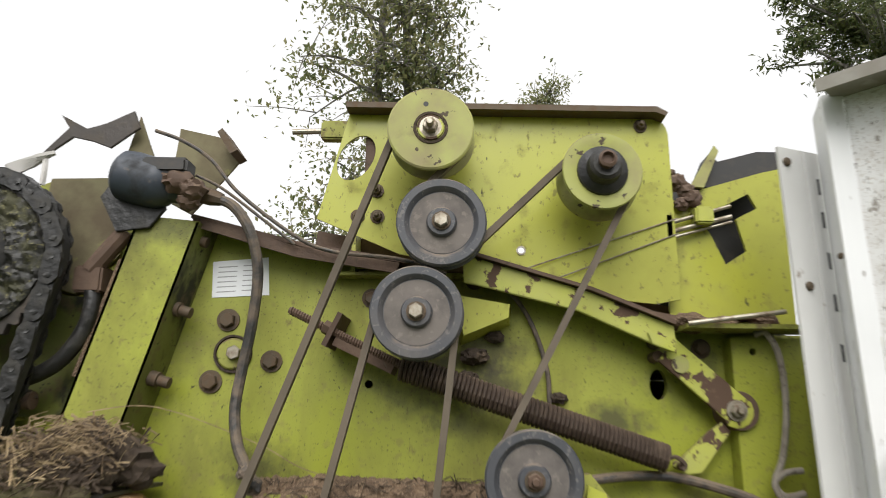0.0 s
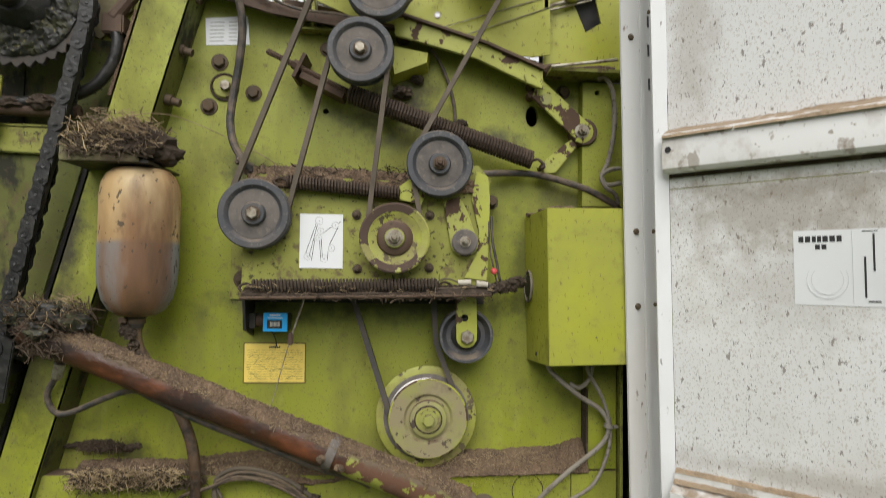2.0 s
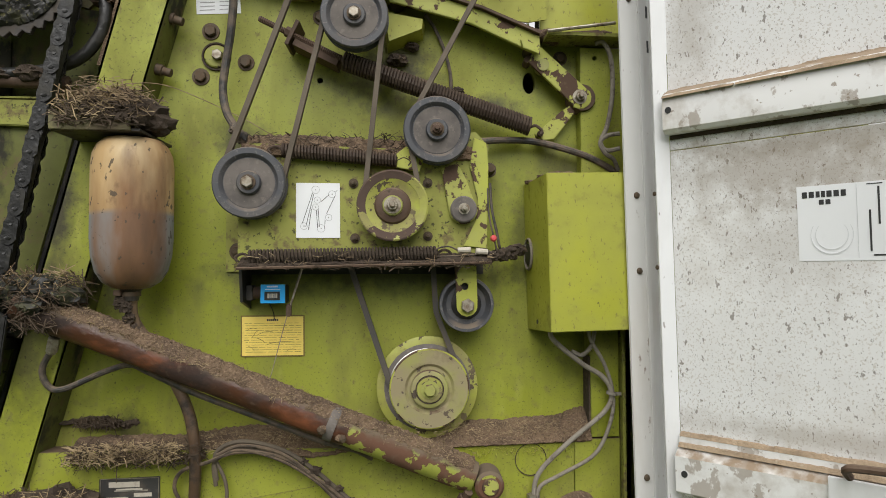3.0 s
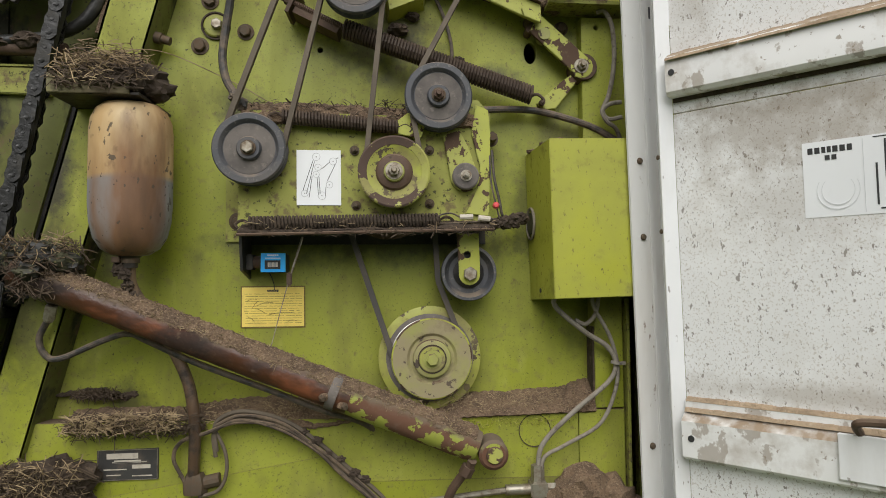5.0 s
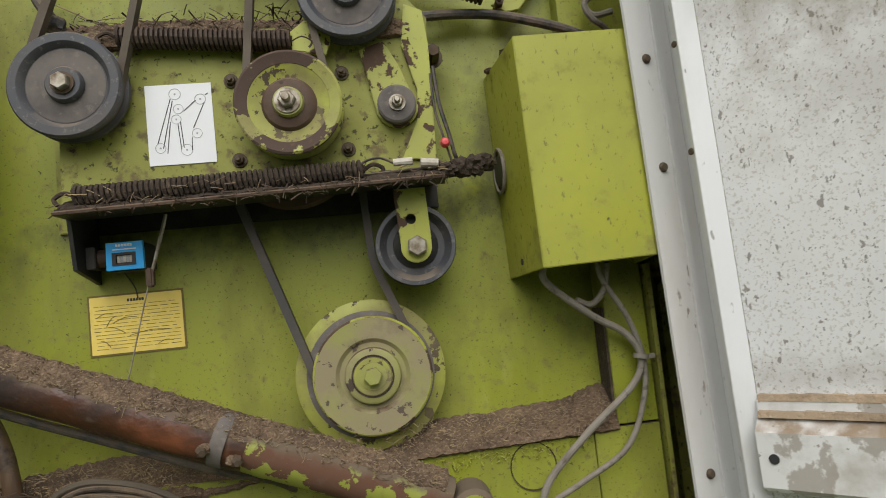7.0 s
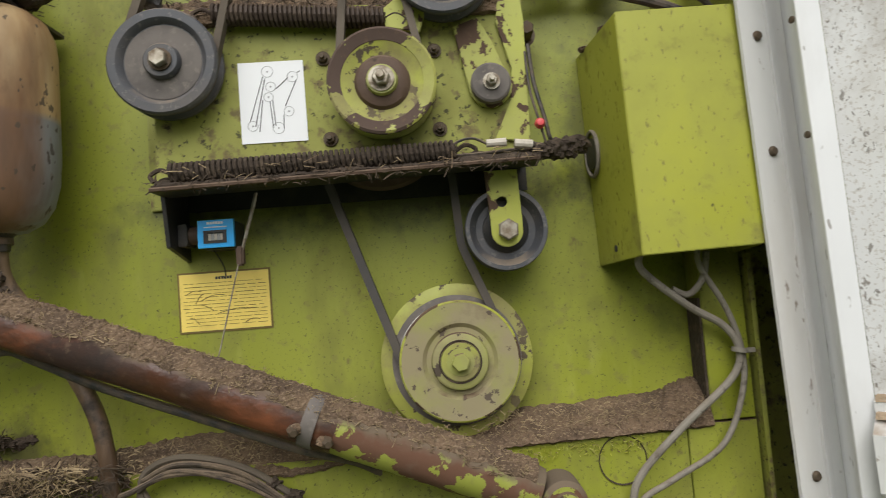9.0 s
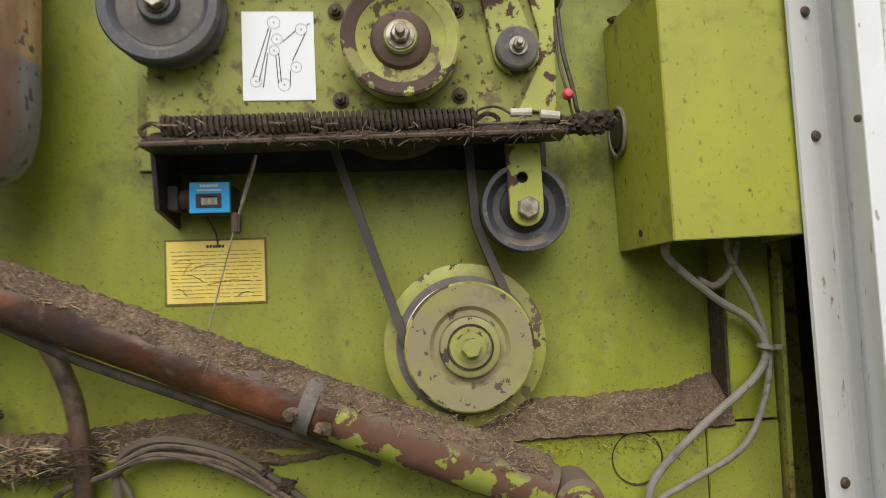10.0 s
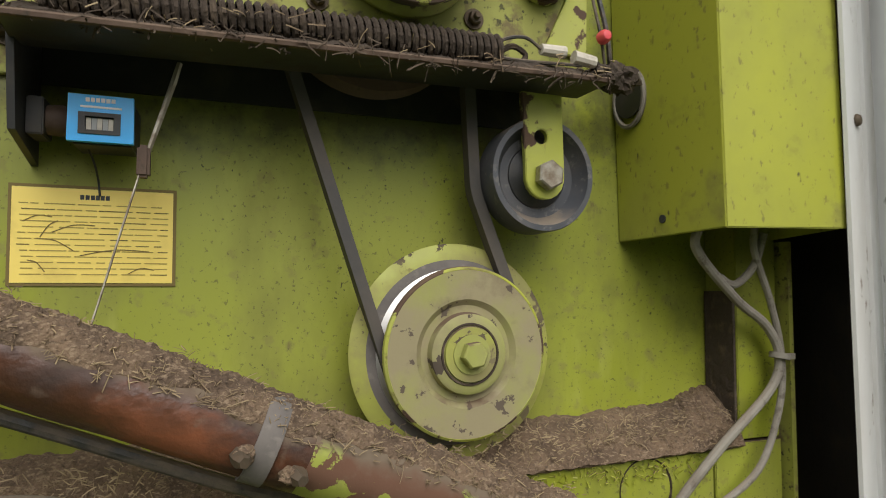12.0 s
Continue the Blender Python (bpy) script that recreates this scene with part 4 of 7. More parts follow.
t = thing("pulley", (0.240, SHIELD_Y, 2.122), "pale green pulley with a flat face above the shield", "pulley", "pulleys of the upper belt")
part("wheel", lathe(fresh(), [(0, -0.024), (0.0575, -0.024), (0.060, -0.022), (0.060, -0.017), (0.046, -0.004), (0.046, 0.004), (0.060, 0.017), (0.060, 0.022), (0, 0.022)], (0.240, BELT_Y, 2.122), 60, False), green_dusty, t)
part("ring", lathe(fresh(), [(0.0195, -0.0235), (0.0200, -0.0255), (0.0235, -0.0255), (0.024, -0.0235)], (0.240, BELT_Y, 2.122), 36), soil_dark, t)
part("hub", lathe(fresh(), [(0, -0.024), (0.019, -0.024), (0.018, -0.027), (0, -0.027)], (0.240, BELT_Y, 2.122), 32, False), green_chipped, t)
part("bolt", hexbolt(fresh(), 0.240, BELT_Y - 0.025, 2.122, 0.0105, 0.011, True, 0.2, True), steel, t)
part("hole", lathe(fresh(), [(0, -0.0243), (0.0036, -0.0243), (0.0036, -0.0236), (0, -0.0236)], (0.233, BELT_Y, 2.157), 14, False), ink, t)
part("stub", lathe(fresh(), [(0, 0.02), (0.02, 0.02), (0.02, 0.074), (0, 0.074)], (0.240, BELT_Y, 2.122), 20, False), dark_bolt, t)

t = thing("pulley", (0.474, SHIELD_Y, 2.064), "chipped green double-flanged pulley with a greasy shaft end", "pulley", "pulleys of the upper belt")
part("wheel", lathe(fresh(), [(0.030, -0.020), (0.045, -0.024), (0.0535, -0.024), (0.055, -0.021), (0.054, -0.016), (0.043, -0.004), (0.043, 0.004), (0.056, 0.016), (0.058, 0.022), (0.058, 0.026), (0.030, 0.026)], (0.474, BELT_Y, 2.064), 56), green_dusty, t)
part("hub", lathe(fresh(), [(0, -0.018), (0.036, -0.016), (0.034, -0.026), (0.024, -0.032), (0.022, -0.050), (0.018, -0.054), (0, -0.054)], (0.474, BELT_Y, 2.064), 28, False), grease, t, "greasy black hub")
part("shaft", lathe(fresh(), [(0, -0.05), (0.011, -0.05), (0.012, -0.064), (0.0085, -0.066), (0.006, -0.060), (0, -0.060)], (0.474, BELT_Y, 2.066), 18, False), rust, t)
part("stub", lathe(fresh(), [(0, 0.02), (0.022, 0.02), (0.022, 0.074), (0, 0.074)], (0.474, BELT_Y, 2.064), 20, False), dark_bolt, t)

t = thing("pulley", (0.294, PLATE_Y, 1.523), "yellow-green pulley with flaking paint on the lower bracket", "pulley", "pulleys of the upper belt")
part("wheel", lathe(fresh(), [(0.032, -0.008), (0.040, -0.010), (0.049, -0.016), (0.0615, -0.0195), (0.064, -0.018), (0.0635, -0.012), (0.050, -0.004), (0.050, 0.004), (0.063, 0.014), (0.063, 0.018), (0.030, 0.018)], (0.294, BELT_Y, 1.523), 60), pulley_green, t)
part("rim", lathe(fresh(), [(0.0485, -0.0156), (0.0490, -0.0164), (0.0615, -0.0201), (0.0644, -0.0184), (0.0640, -0.0120), (0.0632, -0.0122), (0.0612, -0.0190)], (0.294, BELT_Y, 1.523), 60), rim_chipped, t, "rust-chipped pulley rim")
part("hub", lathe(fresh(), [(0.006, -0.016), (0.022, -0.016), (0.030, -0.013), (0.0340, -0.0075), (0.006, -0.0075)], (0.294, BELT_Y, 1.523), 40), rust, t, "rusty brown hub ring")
part("collar", lathe(fresh(), [(0, -0.023), (0.0175, -0.023), (0.019, -0.0165), (0, -0.0165)], (0.294, BELT_Y, 1.523), 32, False), green_dusty, t)
part("bolt", hexbolt(fresh(), 0.294, BELT_Y - 0.023, 1.523, 0.0105, 0.009, True, 0.1, True), steel, t)
part("stub", lathe(fresh(), [(0, 0.016), (0.02, 0.016), (0.02, 0.024), (0, 0.024)], (0.294, BELT_Y, 1.523), 20, False), dark_bolt, t)

UPPER = [(0.041, 1.562, 0.054, 1), (0.240, 2.122, 0.049, 1), (0.256, 1.991, 0.053, -1), (0.474, 2.064, 0.047, 1), (0.3745, 1.662, 0.053, -1), (0.294, 1.523, 0.053, 1), (0.225, 1.869, 0.053, -1)]
solid("drive_belt", strap(fresh(), belt_path(UPPER), BELT_Y, 0.013, 0.009), belt_brown, "long dusty brown V-belt running round seven pulleys", "belt")

# the lower drive
LOW_Y = -0.042
t = thing("drive_pulley", (0.359, 0.0, 1.184), "large pale green two-part belt pulley with chipped edges", "pulley")
part("back_flange", lathe(fresh(), [(0.02, 0.016), (0.088, 0.016), (0.0955, 0.012), (0.0970, 0.008), (0.0935, 0.006), (0.0824, 0.0041), (0.0824, 0.009), (0.02, 0.009)], (0.3575, LOW_Y, 1.184), 72), pulley_green, t)
part("groove_wall", lathe(fresh(), [(0.0740, 0.0018), (0.0826, 0.0042), (0.0826, 0.009), (0.0740, 0.009)], (0.3575, LOW_Y, 1.184), 72), grey_dust, t, "grey-brown worn groove wall")
part("belt_track", lathe(fresh(), [(0.064, -0.002), (0.0742, 0.0016), (0.0742, 0.0085), (0.064, 0.0085)], (0.3575, LOW_Y, 1.184), 72), bright_steel, t, "bright worn steel belt track")
part("groove", lathe(fresh(), [(0, -0.010), (0.058, -0.010), (0.058, 0.002), (0, 0.002)], (0.359, LOW_Y, 1.184), 56, False), rust, t)
part("front_flange", lathe(fresh(), [(0, -0.013), (0.042, -0.013), (0.047, -0.0175), (0.0725, -0.0185), (0.0750, -0.0165), (0.0755, -0.013), (0.058, -0.006), (0, -0.006)], (0.361, LOW_Y - 0.002, 1.184), 72, False), flange_tan, t)
part("rim", lathe(fresh(), [(0.0730, -0.0187), (0.0753, -0.0168), (0.0759, -0.0128), (0.0753, -0.0128), (0.0725, -0.0183)], (0.361, LOW_Y - 0.002, 1.184), 72), green_chipped, t, "chipped green rim")
part("hub", lathe(fresh(), [(0, -0.024), (0.031, -0.024), (0.0345, -0.022), (0.036, -0.0125), (0, -0.0125)], (0.361, LOW_Y - 0.002, 1.184), 52, False), green_dusty, t)
part("seal_ring", lathe(fresh(), [(0.0246, -0.0236), (0.0250, -0.0252), (0.0266, -0.0252), (0.027, -0.0236)], (0.361, LOW_Y - 0.002, 1.184), 44), soil_dark, t)
part("cap", lathe(fresh(), [(0, -0.0265), (0.0235, -0.0265), (0.0243, -0.0235), (0, -0.0235)], (0.361, LOW_Y - 0.002, 1.184), 44, False), pulley_green, t)
part("bolt", hexbolt(fresh(), 0.3615, LOW_Y - 0.0275, 1.184, 0.0118, 0.011, True, 0.15), green_dusty, t)
part("stub", lathe(fresh(), [(0, 0.014), (0.03, 0.014), (0.03, 0.037), (0, 0.037)], (0.359, LOW_Y, 1.184), 24, False), dark_bolt, t)

t = thing("pulley", (0.280, 0.0, 1.50), "grimy belt pulley hidden behind the bracket", "pulley")
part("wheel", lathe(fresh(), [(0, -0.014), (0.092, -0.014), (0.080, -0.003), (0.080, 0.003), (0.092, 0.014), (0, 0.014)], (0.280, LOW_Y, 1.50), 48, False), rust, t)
part("stub", lathe(fresh(), [(0, 0.012), (0.02, 0.012), (0.02, 0.037), (0, 0.037)], (0.280, LOW_Y, 1.50), 20, False), dark_bolt, t)

seat = forward(0.014, 1.50)
t = thing("tensioner_pulley", (0.432, 0.0, 1.341), "open dark grey tensioner pulley held by a green strap", "pulley")
part("wheel", lathe(fresh(), [(0.020, 0.006), (0.030, -0.004), (0.038, -0.004), (0.044, -0.012), (0.0465, -0.020), (0.0515, -0.020), (0.0525, -0.017), (0.0525, 0.014), (0.020, 0.014)], (0.432, LOW_Y + 0.0, 1.341), 56), grey_plastic, t)
part("inner_disc", lathe(fresh(), [(0, -0.012), (0.018, -0.012), (0.022, -0.008), (0.029, -0.0045), (0.029, 0.004), (0, 0.004)], (0.432, LOW_Y, 1.341), 40, False), black_plastic_and_shade, t)
strapl = [(0.409, 1.415), (0.4505, 1.415), (0.4525, 1.350)] + [(0.4325 + 0.020 * math.cos(a), 1.338 - 0.020 * math.sin(a)) for a in (radians(k) for k in range(10, 171, 20))] + [(0.4125, 1.35)]
part("strap", plate(fresh(), strapl, -0.063, -0.057, holes=[circle(0.4285, 1.375, 0.0068, 16)], bevel=0.0008), green_chipped, t, "chipped green strap with a round hole")
part("bolt", hexbolt(fresh(), 0.4335, -0.063, 1.339, 0.0135, 0.010, False, 0.45), steel, t)
part("stub", lathe(fresh(), [(0, -0.02), (0.012, -0.02), (0.012, 0.037), (0, 0.037)], (0.432, LOW_Y, 1.341), 16, False), dark_bolt, t)

seat = askew
LOWER = [(0.276, 1.50, 0.088, 1), (0.432, 1.341, 0.059, -1), (0.359, 1.184, 0.066, 1)]
solid("drive_belt", strap(fresh(), belt_path(LOWER), LOW_Y, 0.017, 0.010), rubber, "wide dusty black belt over the large green pulley", "belt")


# ---- lower bracket with its springs, counter and stickers ----
t = thing("bracket", (0.24, 0.0, 1.345), "grimy green folded steel bracket on the side panel", "bracket")
part("front_plate", plate(fresh(), [(0.013, 1.422), (0.468, 1.432), (0.470, 1.60), (0.462, 1.618), (0.33, 1.632), (0.017, 1.640)], -0.085, -0.080, bevel=0.0012), green_dirty, t)
bm = fresh()
vs = [bm.verts.new(p) for p in ((0.022, -0.126, 1.408), (0.022, -0.126, 1.4125), (0.013, -0.056, 1.412), (0.013, -0.056, 1.418),
                                (0.474, -0.118, 1.418), (0.474, -0.118, 1.4225), (0.478, -0.056, 1.422), (0.478, -0.056, 1.427))]
bmesh.ops.convex_hull(bm, input=vs)
# shelf and the strip behind it are black to paint in the shade below
part("shelf", bm, black_plastic_and_shade, t, "lower shelf, black to carry its underside's shade")
part("back_flange", block(fresh(), 0.0195, 0.47, -0.004, -0.0008, 1.400, 1.450), black_plastic_and_shade, t, "added dark strip standing in for shade under the shelf")
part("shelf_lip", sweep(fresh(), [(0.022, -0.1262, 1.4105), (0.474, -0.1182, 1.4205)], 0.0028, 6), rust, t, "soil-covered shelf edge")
part("top_ledge", block(fresh(), 0.017, 0.47, -0.0795, -0.0005, 1.622, 1.627), green_dirty, t)
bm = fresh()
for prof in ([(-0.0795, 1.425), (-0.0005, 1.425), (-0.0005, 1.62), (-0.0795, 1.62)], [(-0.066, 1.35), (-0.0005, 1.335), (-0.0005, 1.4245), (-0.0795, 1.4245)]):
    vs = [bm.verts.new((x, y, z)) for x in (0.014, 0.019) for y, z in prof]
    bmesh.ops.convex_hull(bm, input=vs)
# this web's black holds shade; the other web keeps its green
part("side_web", bm, black_plastic_and_shade, t, "side web with shade put into its black colour")
part("foot", plate(fresh(), [(-0.028, 1.405), (0.0138, 1.405), (0.0138, 1.60), (-0.028, 1.60)], -0.006, -0.0005, bevel=0.001), green_dirty, t)
bm = fresh()
vs = [bm.verts.new((x, y, z)) for x in (0.462, 0.467) for y, z in ((-0.0795, 1.436), (-0.0005, 1.436), (-0.0005, 1.60), (-0.0795, 1.60))]
bmesh.ops.convex_hull(bm, input=vs)
part("side_web", bm, green_dirty, t)
part("bolt", hexbolt(fresh(), -0.004, -0.006, 1.444, 0.012, 0.012, True, 0.2, True), dark_bolt, t)
for x, z in ((0.221, 1.567), (0.358, 1.569), (0.224, 1.466), (0.358, 1.470)):
    part("bolt", hexbolt(fresh(), x, -0.085, z, 0.0062, 0.006, True, random.random(), True), dark_bolt, t)
part("bolt", hexbolt(fresh(), 0.480, -0.03, 1.603, 0.010, 0.03, True, 0.4), dark_bolt, t)
part("spring_tab", plate(fresh(), [(0.298, 1.596), (0.342, 1.588), (0.356, 1.628), (0.318, 1.634), (0.30, 1.62)], -0.102, -0.096, bevel=0.001), green_chipped, t)

t = thing("sticker", (0.158, -0.085, 1.466), "white sticker with a black line drawing of the belt run", "sticker")
part("paper", plate(fresh(), [(0.1175, 1.4665), (0.197, 1.4665), (0.196, 1.567), (0.117, 1.567)], -0.0862, -0.0856), paper_white, t)
def on_sheet(u, v):
    """A place on the sticker by parts of its width and height, from its upper corner."""
    return 0.1175 + 0.079 * u, 1.5665 - 0.0995 * v


for ua, va, ub, vb in ((0.37, 0.18, 0.14, 0.74), (0.35, 0.47, 0.28, 0.86), (0.40, 0.20, 0.22, 0.80), (0.50, 0.47, 0.53, 0.80), (0.46, 0.50, 0.49, 0.82), (0.88, 0.24, 0.69, 0.56), (0.75, 0.21, 0.56, 0.34), (0.66, 0.67, 0.65, 0.84), (0.90, 0.15, 0.94, 0.13)):
    (xa, za), (xb, zb) = on_sheet(ua, va), on_sheet(ub, vb)
    part("drawn_line", sweep(fresh(), [(xa, -0.0864, za), (xb, -0.0864, zb)], 0.0006, 4), ink, t)
for u, v, rr in ((0.44, 0.12, 0.0066), (0.82, 0.20, 0.0062), (0.48, 0.31, 0.0056), (0.44, 0.44, 0.0054), (0.74, 0.63, 0.0056), (0.18, 0.79, 0.0058), (0.57, 0.83, 0.0066)):
    cx, cz = on_sheet(u, v)
    part("drawn_ring", lathe(fresh(), [(rr, -0.0003), (rr + 0.0006, -0.0003), (rr + 0.0006, 0.0003), (rr, 0.0003)], (cx, -0.0863, cz), 20), ink_grey, t)
    part("drawn_dot", lathe(fresh(), [(0, -0.0003), (0.0012, -0.0003), (0.0012, 0.0003), (0, 0.0003)], (cx, -0.0863, cz), 8, False), ink_grey, t)

t = thing("sticker", (0.06, 0.0, 1.242), "yellow instruction sticker with brown border and worn print", "sticker")
part("border", plate(fresh(), [(0, 1.242), (0.1205, 1.242), (0.120, 1.3215), (-0.0005, 1.3215)], -0.0012, -0.0004), ink_brown, t)
part("paper", plate(fresh(), [(0.0025, 1.2445), (0.118, 1.2445), (0.1175, 1.319), (0.002, 1.319)], -0.0018, -0.0013), paper_yellow, t)
rnd = random.Random(4)
for x in (0.049, 0.0528, 0.0566, 0.060, 0.0636, 0.0672):
    part("lettering", plate(fresh(), [(x, 1.3105), (x + 0.0028, 1.3105), (x + 0.0028, 1.3142), (x, 1.3142)], -0.0022, -0.0018), ink, t)
for k in range(13):
    z = 1.306 - k * 0.0046
    x = 0.006 + rnd.uniform(0, 0.004)
    while x < 0.108:
        L = rnd.uniform(0.004, 0.026)
        part("print_line", plate(fresh(), [(x, z), (min(x + L, 0.114), z), (min(x + L, 0.114), z + 0.0008), (x, z + 0.0008)], -0.0021, -0.0018), ink_faded if rnd.random() < 0.82 else ink_brown, t)
        x += L + rnd.uniform(0.0012, 0.004)
for xa, za, xb, zb in ((0.010, 1.292, 0.030, 1.296), (0.022, 1.280, 0.034, 1.293), (0.020, 1.279, 0.045, 1.270), (0.014, 1.262, 0.026, 1.253), (0.05, 1.266, 0.10, 1.270), (0.03, 1.284, 0.06, 1.290), (0.085, 1.252, 0.104, 1.255)):
    part("crease", sweep(fresh(), smooth_path([(xa, -0.002, za), ((xa + xb) / 2, -0.002, (za + zb) / 2 + 0.003), (xb, -0.002, zb)], 5), 0.0005, 4), ink_brown, t)

t = thing("sticker", (-0.046, 0.0, 1.905), "small white printed sticker with faded grey lines", "sticker")
part("paper", plate(fresh(), [(-0.088, 1.904), (-0.004, 1.909), (-0.009, 1.966), (-0.091, 1.958)], -0.0012, -0.0004), paper_white, t)
for k in range(6):
    for xa in (-0.082, -0.045):
        z = 1.949 - k * 0.0075 + (xa + 0.08) * 0.08
        part("print_line", plate(fresh(), [(xa, z), (xa + 0.028, z + 0.002), (xa + 0.028, z + 0.0035), (xa, z + 0.0015)], -0.0016, -0.0012), ink_grey, t)

t = thing("counter", (0.070, -0.03, 1.345), "blue bale counter with a small number window under the bracket", "counter")
part("case", block(fresh(), 0.049, 0.092, -0.050, -0.008, 1.346, 1.3805, 0.002), black_plastic_and_shade, t)
bm = plate(fresh(), [(0.048, 1.347), (0.0925, 1.347), (0.0920, 1.3815), (0.0485, 1.3815)], -0.056, -0.0502, holes=[[(0.0565, 1.3535), (0.0825, 1.3535), (0.0825, 1.3675), (0.0565, 1.3675)]])
part("face", bm, blue, t, "bright blue face plate")
face = bpy.data.objects["face"]
part("window", block(fresh(), 0.0575, 0.0815, -0.0535, -0.0502, 1.3545, 1.3665), black_plastic_and_shade, t)
part("window_frame", plate(fresh(), [(0.0555, 1.3525), (0.0835, 1.3525), (0.0835, 1.3685), (0.0555, 1.3685)], -0.0572, -0.0562, holes=[[(0.0600, 1.3555), (0.0790, 1.3555), (0.0790, 1.3655), (0.0600, 1.3655)]]), black_plastic_and_shade, face)
for k in range(5):
    x = 0.0603 + k * 0.0037
    part("digit_wheel", block(fresh(), x, x + 0.0033, -0.0542, -0.0536, 1.3562, 1.3648), ink_grey if k % 2 else cream, t)
for k in range(6):
    part("lettering", block(fresh(), 0.0600 + k * 0.0034, 0.0626 + k * 0.0034, -0.0566, -0.0560, 1.3762, 1.3792), paper_white, face)
part("lettering", block(fresh(), 0.0565, 0.0840, -0.0566, -0.0560, 1.3718, 1.3732), paper_white, face)
part("bearing", lathe(fresh(), [(0, 0.0), (0.011, 0.0), (0.012, 0.012), (0.009, 0.018), (0, 0.018)], (0.029, -0.030, 1.366), 18, False, axis=(1, 0, 0)), rust, t)
part("mount", block(fresh(), 0.0195, 0.031, -0.045, -0.015, 1.352, 1.380, 0.001), black_plastic_and_shade, t)
part("lead", sweep(fresh(), smooth_path([(0.058, -0.030, 1.347), (0.061, -0.020, 1.337), (0.062, -0.006, 1.326), (0.063, -0.003, 1.314)]), 0.0009, 5), ink, t)

t = thing("trip_wire", (0.069, -0.06, 1.213), "thin steel trip rod with a flattened end", "rod")
part("rod", sweep(fresh(), [(0.1235, -0.060, 1.411), (0.1195, -0.060, 1.396), (0.099, -0.060, 1.328)], [0.0022, 0.0026, 0.0018], 6), steel, t)
part("wire", sweep(fresh(), smooth_path([(0.100, -0.060, 1.334), (0.086, -0.062, 1.280), (0.069, -0.066, 1.213), (0.062, -0.080, 1.195)]), 0.0009, 5), steel, t)
part("knuckle", block(fresh(), 0.0955, 0.1045, -0.064, -0.052, 1.322, 1.346, 0.002), rust, t)


def tension_spring(a, b, r, wire, turns, label, m):
    s = thing("spring", a, label, "spring")
    part("coil", coil(fresh(), a, b, r, wire, turns), m, s)
    part("core", sweep(fresh(), [a, b], r * 0.62, 10), soil_dark, s)
    a, b = Vector(a), Vector(b)
    d = (b - a).normalized()
    for p, q in ((a, -d), (b, d)):
        part("end_hook", sweep(fresh(), smooth_path([p, p + q * 0.012 + Vector((0, 0, 0.006)), p + q * 0.024, p + q * 0.02 - Vector((0, 0, 0.008))], 5), wire, 6), m, s)
    return s


tension_spring((0.095, -0.100, 1.624), (0.302, -0.100, 1.608), 0.0115, 0.0025, 36, "brown rusty tension spring along the bracket's top", spring_m)
tension_spring((0.040, -0.108, 1.431), (0.375, -0.104, 1.438), 0.0115, 0.0026, 54, "soil-caked brown spring lying on the bracket shelf", soil_dark)
tension_spring((0.200, -0.058, 1.803), (0.560, -0.050, 1.686), 0.0165, 0.0030, 62, "long rusty tension spring across the side panel", spring_m)
t = thing("spring_adjuster", (0.12, 0.0, 1.80), "rusty threaded spring adjuster in a bracket", "adjuster")
part("threaded_rod", coil(fresh(), (0.045, -0.058, 1.878), (0.20, -0.058, 1.805), 0.0042, 0.0022, 44, 8, 5), rust, t)
part("rod_core", sweep(fresh(), [(0.043, -0.058, 1.879), (0.21, -0.058, 1.80)], 0.0048, 8), rust, t)
bm = fresh()
bmesh.ops.create_cube(bm, size=1, matrix=Matrix.Translation((0.105, -0.035, 1.852)) @ Matrix.Rotation(radians(25), 4, "Y") @ Matrix.Diagonal((0.007, 0.066, 0.05, 1)))
part("lug", bm, rust, t)
bm = fresh()
bmesh.ops.create_cube(bm, size=1, matrix=Matrix.Translation((0.150, -0.036, 1.822)) @ Matrix.Rotation(radians(25), 4, "Y") @ Matrix.Diagonal((0.09, 0.05, 0.022, 1)))
part("channel", bm, rust, t)
part("nut", lathe(fresh(), [(0, 0), (0.010, 0), (0.010, 0.011), (0, 0.011)], (0.0925, -0.058, 1.8565), 6, False, axis=(0.905, 0, -0.425)), rust, t)

# ---- lever arm, small idler and bracket arm on the lower bracket ----
t = thing("belt_tensioner", (0.41, -0.085, 1.50), "chipped green swing arm carrying a small grey roller", "arm")
arm = [(0.383, 1.595), (0.414, 1.606), (0.430, 1.575), (0.449, 1.522)] + [(0.424 + 0.027 * math.cos(a), 1.519 + 0.027 * math.sin(a)) for a in (radians(k) for k in range(0, -181, -20))] + [(0.390, 1.56)]
part("arm", plate(fresh(), arm, -0.0935, -0.0862, bevel=0.001), green_chipped, t)
part("roller", lathe(fresh(), [(0, -0.013), (0.022, -0.013), (0.0245, -0.011), (0.0245, 0.0), (0, 0.0)], (0.424, -0.094, 1.519), 32, False), grey_dust, t)
part("bolt", hexbolt(fresh(), 0.4245, -0.107, 1.5195, 0.0072, 0.008, True, 0.2, True), steel, t)
part("pivot_block", plate(fresh(), [(0.395, 1.600), (0.470, 1.600), (0.474, 1.640), (0.45, 1.668), (0.40, 1.662)], -0.0795, -0.062, bevel=0.002), green_dirty, t)
t = thing("wear_plate", (0.45, -0.085, 1.44), "flaking green steel plate at the bracket's end", "plate")
